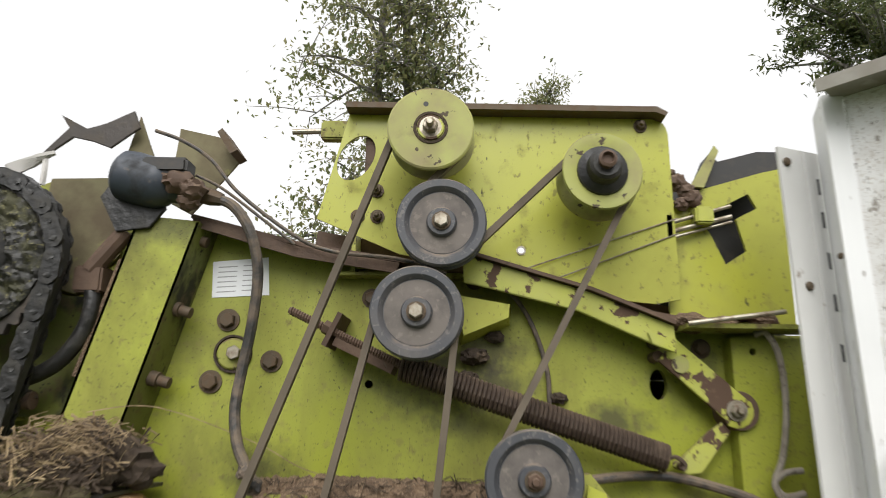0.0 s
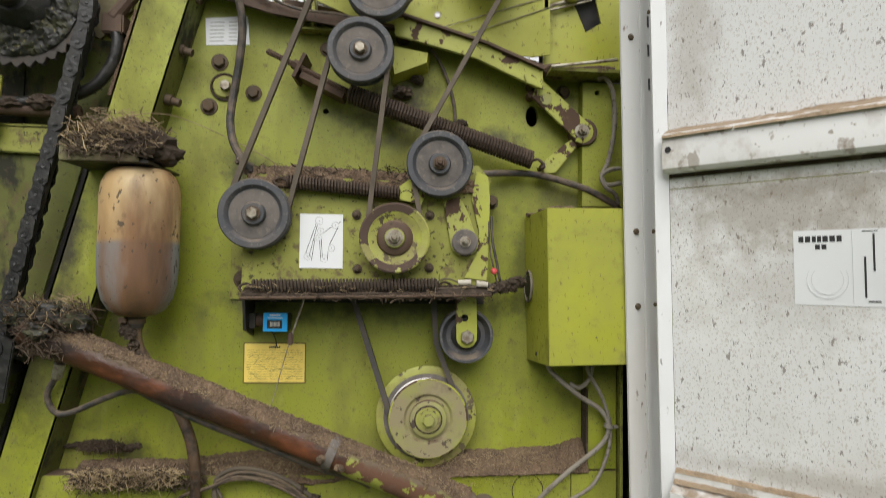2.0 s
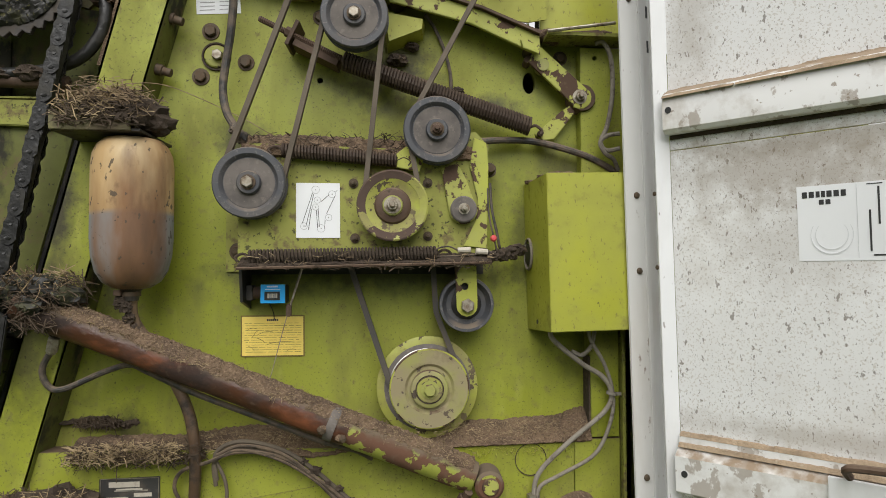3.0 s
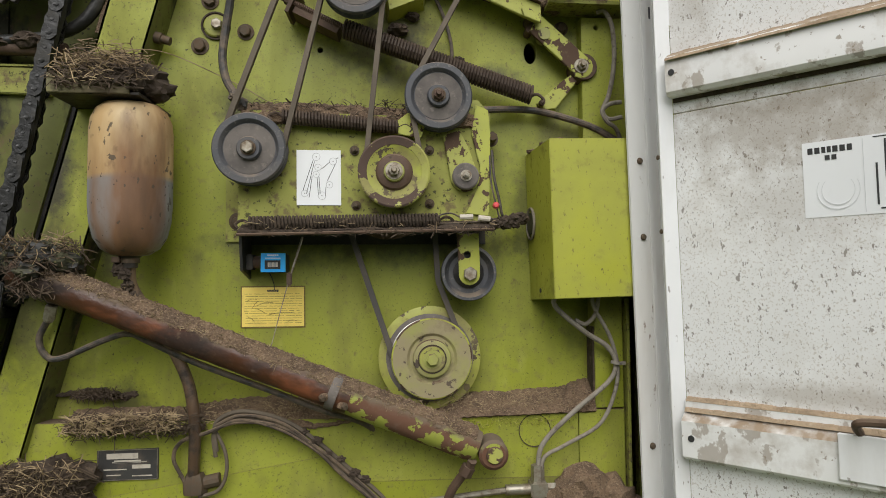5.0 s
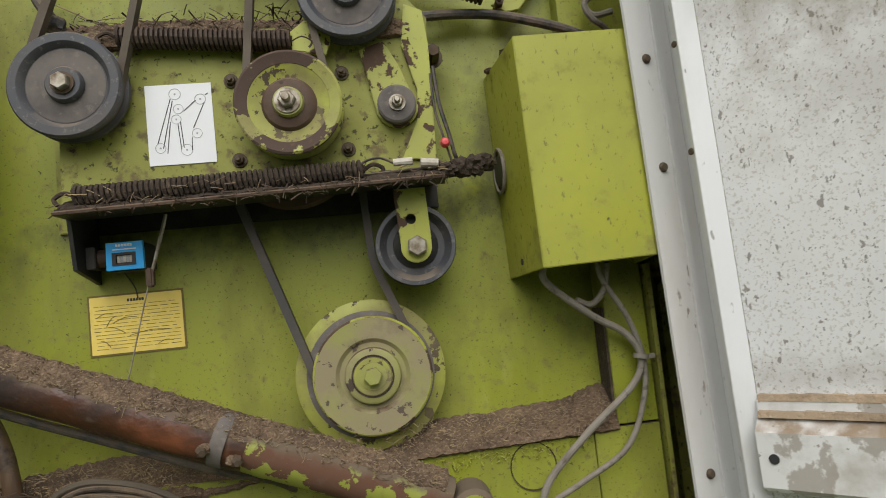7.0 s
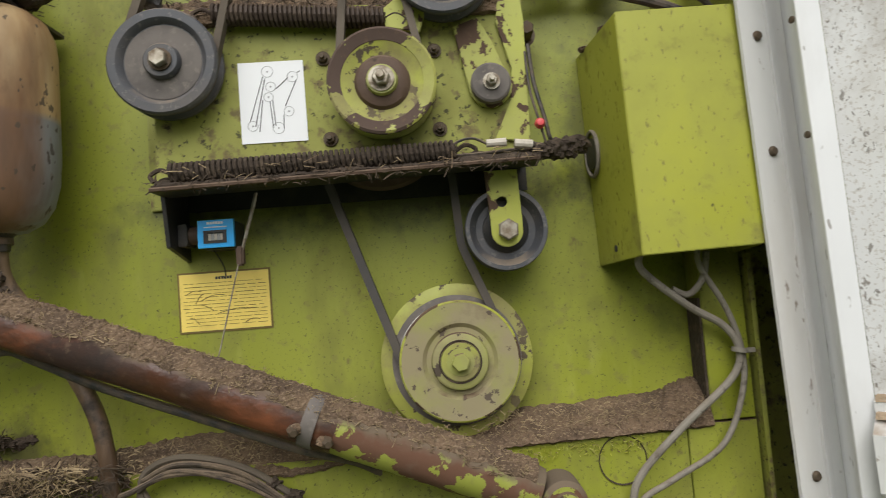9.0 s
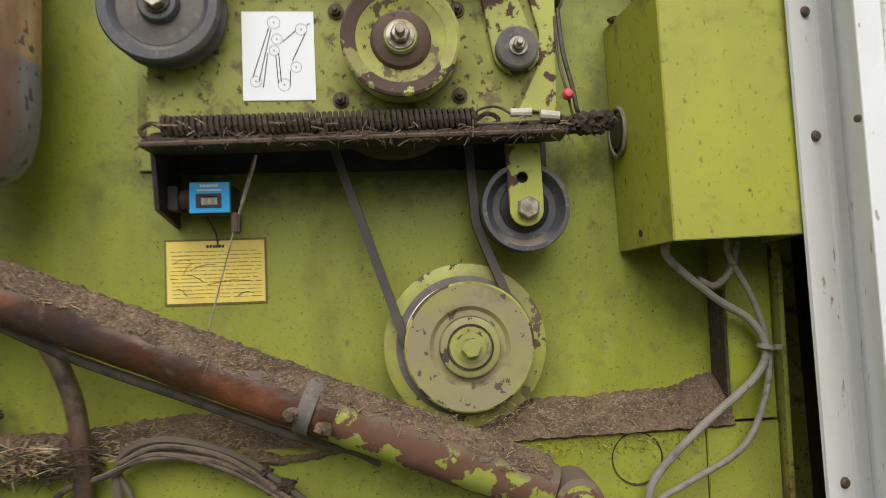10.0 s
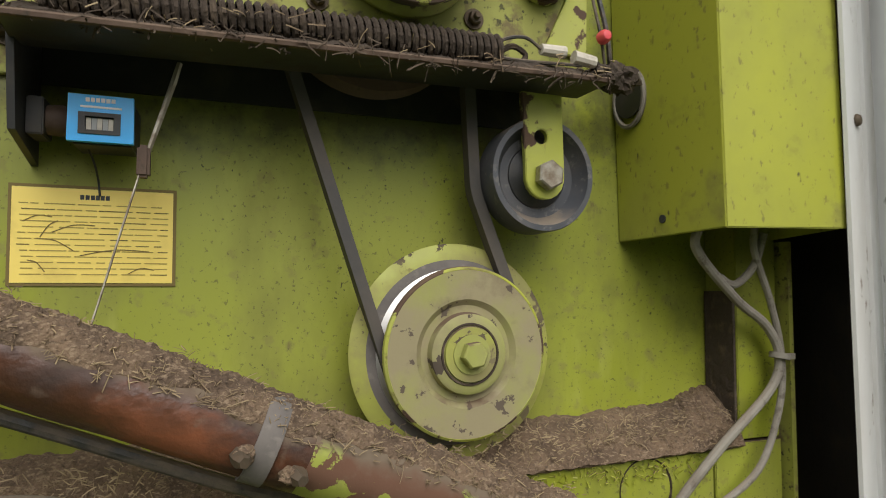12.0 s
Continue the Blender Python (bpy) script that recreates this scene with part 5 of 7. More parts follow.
part("plate", plate(fresh(), [(0.425, 1.452), (0.468, 1.447), (0.472, 1.60), (0.468, 1.645), (0.445, 1.655), (0.437, 1.60), (0.452, 1.54), (0.448, 1.50)], -0.0905, -0.0855, bevel=0.0008), green_chipped, t)

t = thing("sensor_lead", (0.46, -0.10, 1.43), "muddy cable connector with a red cap and loose wires", "cable")
part("plug", sweep(fresh(), [(0.412, -0.108, 1.4435), (0.436, -0.107, 1.444)], [0.0048, 0.0054], 10), cream, t)
part("plug", sweep(fresh(), [(0.446, -0.105, 1.442), (0.468, -0.104, 1.440)], [0.006, 0.0055], 10), cream, t)
part("wire", sweep(fresh(), smooth_path([(0.412, -0.108, 1.4435), (0.395, -0.112, 1.450), (0.375, -0.11, 1.446), (0.365, -0.108, 1.434), (0.39, -0.106, 1.432), (0.455, -0.104, 1.436)]), 0.0016, 6), hose_black, t)
part("wire", sweep(fresh(), smooth_path([(0.468, -0.104, 1.440), (0.485, -0.09, 1.438), (0.51, -0.07, 1.442), (0.540, -0.05, 1.452)]), 0.004, 8), hose_black, t)
part("wire", sweep(fresh(), smooth_path([(0.475, -0.088, 1.57), (0.478, -0.092, 1.52), (0.487, -0.095, 1.475), (0.492, -0.092, 1.45), (0.50, -0.08, 1.44)]), 0.0026, 6), hose_black, t)
part("wire", sweep(fresh(), smooth_path([(0.470, -0.090, 1.56), (0.472, -0.094, 1.51), (0.480, -0.096, 1.47), (0.487, -0.092, 1.442)]), 0.0016, 6), hose_black, t)
part("mud", lump(fresh(), [(0.495, -0.085, 1.436, 0.016), (0.515, -0.072, 1.440, 0.016), (0.533, -0.058, 1.446, 0.014), (0.478, -0.098, 1.432, 0.012)], 19, flat=0.8, rough=0.6), soil_dark, t, kind="stuff")
part("red_cap", lathe(fresh(), [(0, -0.007), (0.004, -0.006), (0.0062, -0.002), (0.0062, 0.004), (0, 0.005)], (0.4795, -0.103, 1.4655), 14, False), red_plastic, t, "bright red cap")

# ---- green box at the panel's edge ----
t = thing("control_box", (0.65, 0.0, 1.288), "plain bright green sheet-metal box with dirt on top", "box")
seat = None


def sheet(corners, inward, th=0.003, bevel=0.0011):
    """A thin metal sheet through four corners, thickened inward."""
    bm = fresh()
    vs = [bm.verts.new(Vector(c) + Vector(inward) * k) for k in (0, th) for c in corners]
    bmesh.ops.convex_hull(bm, input=vs)
    bmesh.ops.dissolve_limit(bm, angle_limit=0.02, verts=bm.verts[:], edges=bm.edges[:])
    bmesh.ops.bevel(bm, geom=[e for e in bm.edges if e.calc_face_angle(0) > 0.5], offset=bevel, segments=2, affect="EDGES")
    return bm


part("front", sheet([(0.5700, -0.1435, 1.2940), (0.7185, -0.1435, 1.2975), (0.7120, -0.1435, 1.5850), (0.5640, -0.1435, 1.5825)], (0, 1, 0)), green_bright, t)
part("side", sheet([(0.5600, -0.001, 1.2895), (0.5698, -0.1430, 1.2942), (0.5638, -0.1430, 1.5822), (0.5530, -0.001, 1.5785)], (0.997, 0.07, 0)), green_bright, t)
part("side", sheet([(0.7280, -0.001, 1.29), (0.7180, -0.1400, 1.2980), (0.7115, -0.1400, 1.5840), (0.7220, -0.001, 1.580)], (-1, 0, 0)), green_bright, t)
part("lid", sheet([(0.5560, -0.001, 1.5785), (0.5665, -0.1400, 1.5825), (0.7080, -0.1400, 1.5840), (0.7180, -0.001, 1.580)], (0, 0, -1)), green_dirty, t)
part("hole", lathe(fresh(), [(0, 0), (0.0042, 0), (0.0042, 0.0012), (0, 0.0012)], (0.5638, -0.067, 1.3085), 14, False, axis=(-0.997, -0.07, 0)), ink, t)
bm = fresh()
sweep(bm, [(0.5555 - 0.07 * 0.022 * math.cos(a), -0.028 + 0.022 * math.cos(a), 1.438 + 0.030 * math.sin(a)) for a in (math.tau * k / 28 for k in range(29))], 0.0028, 6, False)
part("grommet", bm, hose_grey, t, "worn rubber cable grommet")
part("cable_hole", lathe(fresh(), [(0, 0), (0.021, 0), (0.021, 0.0012), (0, 0.0012)], (0.5553, -0.028, 1.438), 28, False, axis=(-0.997, -0.07, 0)), black_plastic_and_shade, t)
part("dirt", lump(fresh(), [(0.59, -0.115, 1.584, 0.016), (0.615, -0.10, 1.584, 0.02), (0.58, -0.08, 1.583, 0.014), (0.65, -0.11, 1.584, 0.014), (0.562, -0.03, 1.580, 0.013), (0.570, -0.09, 1.582, 0.012)], 3, flat=0.35), soil_m, t, kind="stuff")

seat = askew

# ---- round things on the panel ----
t = thing("bearing_cap", (-0.050, 0.0, 1.80), "round bolted bearing cap on the side panel", "bearing")
part("ring", lathe(fresh(), [(0.0235, 0.0), (0.0275, 0.0), (0.0275, -0.004), (0.0245, -0.004)], (-0.050, 0.0, 1.822), 36), soil_dark, t)
part("cap", lathe(fresh(), [(0, 0), (0.0225, 0), (0.0225, -0.004), (0.020, -0.006), (0, -0.006)], (-0.050, 0.0, 1.822), 36, False), green_dirty, t)
part("bolt", hexbolt(fresh(), -0.046, -0.006, 1.823, 0.0105, 0.008, False, 0.4), steel, t)
for x, z, r in ((-0.061, 1.871, 0.0115), (0.006, 1.812, 0.011), (-0.079, 1.782, 0.0115), (0.631, 1.838, 0.010), (0.148, 1.906, 0.010)):
    solid("bolt", hexbolt(fresh(), x, 0.0, z, r, 0.009, True, random.random()), dark_bolt, "grimy hexagonal bolt head on the green panel", "bolt", "bolts on the panel")

# ---- oil bottle with its tray ----
BX, BY = -0.163, -0.100
t = thing("oil_bottle", (BX, BY, 1.375), "stained amber plastic oil bottle, half full", "bottle")
part("body", lathe(fresh(), [(0.018, 0.0), (0.032, 0.003), (0.047, 0.013), (0.058, 0.031), (0.0645, 0.058), (0.0668, 0.09), (0.0668, 0.215), (0.0645, 0.235), (0.057, 0.252), (0.046, 0.262), (0.018, 0.266), (0, 0.266), (0, 0.26), (0.018, 0.25), (0.018, 0.006)],
                   (BX, BY, 1.375), 56, True, axis=(0, 0, 1)), bottle_m, t, sharp=60)
part("neck", lathe(fresh(), [(0.0, -0.02), (0.012, -0.02), (0.014, -0.004), (0.021, 0.002), (0, 0.004)], (BX, BY, 1.375), 24, False, axis=(0, 0, 1)), dark_steel, t)
part("hose_mud", lump(fresh(), [(BX - 0.016, BY - 0.006, 1.352, 0.011), (BX - 0.006, BY - 0.010, 1.345, 0.010), (BX - 0.002, BY - 0.004, 1.325, 0.010), (BX + 0.004, BY - 0.002, 1.305, 0.010)], 91, flat=1.0, rough=0.6), soil_dark, t, kind="stuff")
part("hose_clip", lathe(fresh(), [(0.0135, -0.012), (0.0155, -0.012), (0.0155, -0.004), (0.0135, -0.004)], (BX, BY, 1.375), 24, True, axis=(0, 0, 1)), dark_bolt, t)
part("clip_screw", block(fresh(), BX - 0.024, BX - 0.012, BY - 0.018, BY - 0.008, 1.364, 1.374, 0.001), rust, t)
part("outlet_hose", sweep(fresh(), smooth_path([(BX, BY, 1.372), (-0.165, -0.092, 1.33), (-0.150, -0.085, 1.295), (-0.108, -0.075, 1.228), (-0.077, -0.072, 1.165), (-0.064, -0.072, 1.110), (-0.061, -0.07, 1.050), (-0.066, -0.06, 0.985)]), 0.0102, 14), wet_hose, t, "oily brown outlet hose")
part("fitting", lathe(fresh(), [(0, 0), (0.021, 0), (0.022, 0.02), (0.015, 0.035), (0, 0.035)], (-0.064, -0.055, 0.955), 8, False, axis=(0, 0, 1)), dark_bolt, t)
part("fitting", lathe(fresh(), [(0, -0.02), (0.012, -0.02), (0.012, 0.03), (0, 0.03)], (-0.05, -0.055, 0.972), 10, False, axis=(1, 0, 0.2)), dark_bolt, t)
t = thing("tray", (-0.19, 0.0, 1.642), "muddy sheet-metal tray above the bottle filled with straw", "tray")
bm = block(fresh(), -0.272, -0.128, -0.1635, -0.010, 1.641, 1.6455)
part("front_lip", block(fresh(), -0.272, -0.142, -0.1685, -0.164, 1.6415, 1.674, 0.001), dirty_beige, t, "mud-caked front lip")
block(bm, -0.272, -0.268, -0.164, -0.010, 1.6455, 1.659)
part("pan", bm, dark_steel, t)
part("mud", lump(fresh(), [(-0.235, -0.10, 1.676, 0.045), (-0.19, -0.10, 1.690, 0.055), (-0.15, -0.11, 1.682, 0.045), (-0.125, -0.10, 1.667, 0.034), (-0.21, -0.145, 1.672, 0.034), (-0.16, -0.15, 1.670, 0.034), (-0.245, -0.14, 1.662, 0.025)], 7, flat=0.65), soil_dark, t, kind="stuff")
part("straw", straws(fresh(), [(-0.25, -0.12, -0.16, -0.06, 1.68, 1.722), (-0.23, -0.14, -0.17, -0.10, 1.66, 1.735), (-0.26, -0.13, -0.180, -0.15, 1.66, 1.71)], 1100, 5, (0.008, 0.030), 0.0008), straw_m, t, kind="stuff")
part("straw", straws(fresh(), [(-0.268, -0.12, -0.178, -0.06, 1.650, 1.715), (-0.26, -0.13, -0.180, -0.16, 1.65, 1.69)], 520, 6, (0.008, 0.028), 0.0011), straw_dark, t, kind="stuff")
solid("straw_stalk", sweep(fresh(), smooth_path([(-0.20, -0.09, 1.738), (-0.12, -0.07, 1.745), (0.0, -0.03, 1.70), (0.06, -0.02, 1.668), (0.11, -0.012, 1.652)]), 0.0009, 4), straw_m, "single long pale straw stalk hanging across the panel", "straw")

# ---- hydraulic cylinder across the panel ----
A, B = Vector((-0.345, -0.105, 1.352)), Vector((0.468, -0.112, 1.022))
ax = (B - A).normalized()
t = thing("hydraulic_cylinder", B, "rusty red-brown hydraulic cylinder caked with dirt", "cylinder")
L = (B - A).length


def lumpy_tube(profile, axis_a, axis_d, n=40, amp=0.0012):
    bm = lathe(fresh(), profile, axis_a, n, False, axis=axis_d)
    for v in bm.verts:
        v.co += Vector((noise.noise(v.co * 60), noise.noise(v.co * 60 + Vector((9, 0, 0))), noise.noise(v.co * 60 + Vector((0, 9, 0))))) * amp
    return bm


part("barrel", lumpy_tube([(0, 0.0), (0.0285, 0.0)] + [(0.0295, 0.02 + k * 0.016) for k in range(int((L * 0.70) / 0.016))] + [(0, L * 0.70)], A, ax), tube_paint, t)
part("end_section", lumpy_tube([(0, L * 0.69), (0.030, L * 0.69)] + [(0.0298, L * 0.70 + k * 0.012) for k in range(int((L * 0.26) / 0.012))] + [(0.026, L * 0.965), (0, L * 0.97)], A, ax), tube_green, t, "flaking green and rust end section")
part("eye", lathe(fresh(), [(0, -0.030), (0.021, -0.030), (0.0265, -0.024), (0.0265, 0.030), (0, 0.030)], (0.466, -0.108, 1.022), 28, False), tube_green, t)
part("pin", lathe(fresh(), [(0, -0.036), (0.0135, -0.036), (0.015, -0.033), (0.0155, 0.108), (0, 0.108)], (0.467, -0.108, 1.023), 26, False), green_chipped, t, "green painted pin end")
p = A + ax * (L * 0.655)
bm = lathe(fresh(), [(0.0302, -0.008), (0.0322, -0.008), (0.0322, 0.008), (0.0302, 0.008)], p, 36, True, axis=ax)
part("clamp", bm, grey_dust, t, "dirty pale pipe clamp")
part("clamp_ear", lump(fresh(), [(*(p + ax * -0.016 + Vector((0, -0.030, -0.010))), 0.008), (*(p + ax * 0.016 + Vector((0, -0.030, -0.014))), 0.0075)], 17, flat=0.8), soil_m, t, kind="stuff")
for q in (-0.02, 0.02):
    part("clamp_bolt", lathe(fresh(), [(0, 0), (0.0065, 0), (0.0065, 0.008), (0.004, 0.013), (0, 0.013)], p + ax * q + Vector((0, -0.028, -0.012)), 6, False, axis=(0.3, -0.9, -0.2)), dark_bolt, t)
part("dirt_crust", tube_crust(fresh(), A + ax * 0.02, ax, L * 0.93, 0.0295, 11), soil_m, t, "crumbly dirt along the tube's top")
rnd = random.Random(31)
spots = []
for k in range(1500):
    c, a = A + ax * (L * rnd.uniform(0.05, 0.94)), radians(rnd.uniform(-72, 30))
    c = c + (Vector((-ax.z, 0, ax.x)) * math.cos(a) + Vector((0, 1, 0)) * math.sin(a)) * 0.0318
    spots.append((c.x - 0.001, c.x + 0.001, c.y - 0.001, c.y + 0.0005, c.z - 0.001, c.z + 0.001))
part("chaff", straws(fresh(), spots, 2200, 32, (0.003, 0.011), 0.00036, 0.6), straw_m, t, kind="stuff")
part("chaff", straws(fresh(), [((A + ax * (L * k / 16)).x - 0.02, (A + ax * (L * k / 16)).x + 0.026, -0.130, -0.09, (A + ax * (L * k / 16)).z + 0.018, (A + ax * (L * k / 16)).z + 0.034) for k in range(1, 16)], 700, 12, (0.003, 0.009), 0.0004, 0.4), straw_m, t, kind="stuff")
part("dirt_lump", lump(fresh(), [(-0.345, -0.10, 1.375, 0.038), (-0.30, -0.11, 1.378, 0.036), (-0.265, -0.115, 1.365, 0.030), (-0.31, -0.135, 1.35, 0.022)], 13, flat=0.7), grease_chaff, t, kind="stuff")
part("straw", straws(fresh(), [(-0.37, -0.24, -0.145, -0.07, 1.35, 1.40), (-0.34, -0.27, -0.150, -0.11, 1.31, 1.375)], 520, 14, (0.010, 0.036), 0.0008, 0.7), straw_dark, t, kind="stuff")
part("straw", straws(fresh(), [(-0.36, -0.25, -0.15, -0.07, 1.37, 1.41)], 170, 15, (0.010, 0.038), 0.0007, 0.6), straw_m, t, kind="stuff")

t = thing("hydraulic_hose", (0.27, -0.03, 0.85), "thin black hydraulic hose looped under the cylinder", "hose")
hp = smooth_path([(-0.292, -0.10, 1.300), (-0.298, -0.085, 1.278), (-0.322, -0.075, 1.235), (-0.312, -0.07, 1.203), (-0.285, -0.07, 1.200), (-0.22, -0.07, 1.228), (-0.175, -0.072, 1.240), (-0.14, -0.075, 1.226), (-0.06, -0.085, 1.190), (0.06, -0.09, 1.143), (0.165, -0.088, 1.100), (0.235, -0.055, 1.068), (0.262, -0.035, 1.03), (0.277, -0.03, 0.92), (0.285, -0.03, 0.83)])
part("hose", sweep(fresh(), hp, 0.0055, 10), hose_black, t)
part("nut", lathe(fresh(), [(0, 0), (0.010, 0), (0.010, 0.024), (0.007, 0.03), (0, 0.03)], (-0.290, -0.100, 1.292), 6, False, axis=(-0.25, 0.2, -0.9)), steel, t)
part("elbow", lathe(fresh(), [(0, 0), (0.011, 0), (0.011, 0.03), (0, 0.03)], (-0.286, -0.104, 1.296), 10, False, axis=(0.1, 0, 1)), dark_bolt, t)
seat = forward(LOWER_SHEET)
t = thing("cable_bundle", (0.1, -0.03, 0.85), "bundle of muddy cables bending under the cylinder", "cable")
seat = None
ARC = [(-0.0308, -0.066, 1.032), (-0.0273, -0.070, 1.079), (0.0191, -0.076, 1.1003), (0.0877, -0.078, 1.0853), (0.1472, -0.076, 1.0456), (0.197, -0.074, 0.999), (0.2621, -0.074, 0.9396), (0.30, -0.074, 0.89)]
for k in range(4):
    rr = random.Random(k)
    pts = [(x + rr.gauss(0, 0.002) - 0.002 * k, y - 0.005 * (k % 2), z - 0.0055 * k + rr.gauss(0, 0.002)) for x, y, z in ARC[(k % 2):]]
    part("cable", sweep(fresh(), smooth_path(pts), (0.0042, 0.0034, 0.0038, 0.0030)[k], 8), (belt_brown, muddy_cable)[k % 2], t)
part("cable", sweep(fresh(), smooth_path([(-0.072, -0.062, 0.955), (-0.0878, -0.064, 0.9855), (-0.1024, -0.066, 1.02), (-0.0884, -0.068, 1.0487), (-0.0435, -0.074, 1.0638), (0.0095, -0.080, 1.0820), (0.085, -0.082, 1.072), (0.15, -0.080, 1.030)]), 0.0036, 8), muddy_cable, t)
part("cable", sweep(fresh(), smooth_path([(-0.0333, -0.066, 1.0692), (-0.0136, -0.068, 1.029), (-0.0114, -0.068, 0.9895), (-0.0257, -0.066, 0.9606), (-0.0594, -0.062, 0.9502)]), 0.0034, 8), belt_brown, t)
part("mud", lump(fresh(), [(0.125 + 0.022 * k, -0.076, 1.060 - 0.018 * k + 0.004 * math.sin(k * 2.7), 0.0085 + 0.002 * math.sin(k * 1.9)) for k in range(6)], 87, flat=0.8, rough=0.6), soil_dark, t, kind="stuff")
seat = forward(LOWER_SHEET)

# ---- conduits below the box and other cables ----
t = thing("conduit", (0.565, -0.03, 0.85), "two grey conduits tied together below the green box", "cable")
c1 = [(0.598, -0.055, 1.30), (0.601, -0.045, 1.276), (0.660, -0.034, 1.227), (0.704, -0.03, 1.199), (0.722, -0.03, 1.166), (0.707, -0.03, 1.130), (0.634, -0.03, 1.072), (0.574, -0.03, 1.014), (0.564, -0.03, 0.963), (0.563, -0.03, 0.93)]
c2 = [(0.672, -0.05, 1.30), (0.676, -0.045, 1.275), (0.708, -0.034, 1.222), (0.725, -0.030, 1.166), (0.720, -0.03, 1.112), (0.688, -0.03, 1.049), (0.621, -0.03, 1.012), (0.578, -0.034, 0.992), (0.568, -0.036, 0.965)]
part("conduit", sweep(fresh(), smooth_path(c1), 0.0050, 10), hose_grey, t)
part("conduit", sweep(fresh(), smooth_path(c2), 0.0039, 10), hose_grey, t)
part("conduit", sweep(fresh(), smooth_path([(0.684, -0.05, 1.295), (0.680, -0.04, 1.262), (0.663, -0.03, 1.242), (0.642, -0.03, 1.250)]), 0.0043, 10), hose_grey, t)
part("cable_tie", lathe(fresh(), [(0.008, -0.003), (0.0105, -0.003), (0.0105, 0.003), (0.008, 0.003)], (0.7225, -0.03, 1.166), 16, True, axis=(0.2, 0, 1)), hose_grey, t)
part("tie_tail", block(fresh(), 0.732, 0.741, -0.034, -0.028, 1.162, 1.168), hose_grey, t)
t = thing("pipe_fitting", (0.563, 0.0, 0.88), "grey steel hydraulic tee fitting on the panel", "fitting")
part("body", block(fresh(), 0.548, 0.580, -0.045, -0.006, 0.915, 0.945, 0.003), steel, t)
part("nut", lathe(fresh(), [(0, 0), (0.013, 0), (0.013, 0.03), (0, 0.03)], (0.563, -0.03, 0.945), 6, False, axis=(0, 0, 1)), steel, t)
part("branch", lathe(fresh(), [(0, 0), (0.010, 0), (0.010, 0.05), (0, 0.05)], (0.55, -0.03, 0.93), 12, False, axis=(-1, 0, 0)), steel, t)
part("branch", lathe(fresh(), [(0, 0), (0.011, 0), (0.011, 0.035), (0, 0.035)], (0.58, -0.03, 0.93), 6, False, axis=(1, 0, 0)), steel, t)
part("pipe", sweep(fresh(), smooth_path([(0.51, -0.03, 0.93), (0.45, -0.03, 0.925), (0.40, -0.03, 0.92), (0.32, -0.03, 0.912)]), 0.006, 10), steel, t)
t = thing("drain_pipe", (0.40, 0.0, 0.85), "short rusty pipe below the cylinder's end", "pipe")
part("pipe", sweep(fresh(), smooth_path([(0.432, -0.085, 1.002), (0.425, -0.075, 0.985), (0.407, -0.062, 0.96), (0.391, -0.05, 0.93), (0.38, -0.03, 0.88)]), 0.0085, 10), rust, t)
part("nut", lathe(fresh(), [(0, 0), (0.013, 0), (0.013, 0.018), (0, 0.018)], (0.4265, -0.077, 0.99), 6, False, axis=(-0.45, 0.2, -0.85)), rust, t)
seat = askew
t = thing("black_hose", (0.60, -0.03, 1.60), "dusty black hose running behind the green box", "hose")
part("hose", sweep(fresh(), smooth_path([(0.42, -0.06, 1.652), (0.449, -0.045, 1.656), (0.51, -0.035, 1.662), (0.571, -0.03, 1.661), (0.63, -0.03, 1.648), (0.683, -0.03, 1.631), (0.73, -0.03, 1.606), (0.748, -0.02, 1.595)]), 0.0068, 10), hose_black, t)
seat = forward(0.030)
t = thing("cable_loop", (0.72, -0.02, 1.60), "looped pale grey cable beside the door hinge", "cable")
part("cable", sweep(fresh(), smooth_path([(0.700, -0.02, 1.866), (0.715, -0.025, 1.868), (0.731, -0.025, 1.835), (0.7335, -0.025, 1.766), (0.722, -0.025, 1.70), (0.708, -0.025, 1.666), (0.718, -0.028, 1.648), (0.745, -0.03, 1.652)]), 0.0048, 8), hose_grey, t)
part("cable", sweep(fresh(), smooth_path([(0.745, -0.03, 1.682), (0.722, -0.028, 1.678), (0.706, -0.028, 1.664), (0.715, -0.03, 1.642), (0.735, -0.02, 1.632), (0.748, -0.01, 1.612)]), 0.0045, 8), hose_grey, t)

# ---- name plate ----
seat = forward(LOWER_SHEET)
t = thing("name_plate", (-0.198, 0.0, 0.968), "black metal data plate with pale worn fields", "plate")
part("sheet", plate(fresh(), [(-0.252, 0.968), (-0.144, 0.970), (-0.144, 1.026), (-0.252, 1.024)], -0.0085, -0.0062), name_black, t)
for xa, xb, za, zb in ((-0.2505, -0.1455, 0.9695, 0.9705), (-0.2505, -0.1455, 1.0235, 1.0245), (-0.2505, -0.2495, 0.9695, 1.0245), (-0.1465, -0.1455, 0.9695, 1.0245)):
    part("border", block(fresh(), xa, xb, -0.0092, -0.0085, za, zb), steel, t)
for xa, xb, za, zb in ((-0.222, -0.175, 1.0005, 1.0055), (-0.235, -0.18, 1.008, 1.018), (-0.19, -0.158, 0.990, 0.997), (-0.24, -0.20, 0.988, 0.990), (-0.235, -0.21, 0.978, 0.980), (-0.19, -0.155, 0.976, 0.978), (-0.225, -0.165, 1.001, 1.0025)):
    part("field", block(fresh(), xa, xb, -0.0092, -0.0085, za, zb), cream, t)

seat = askew


# ---- left side: slanted beam, sprocket and chain ----
t = thing("beam", (-0.30, 0.0, 0.8), "slanted green folded steel beam with mud stains", "beam")


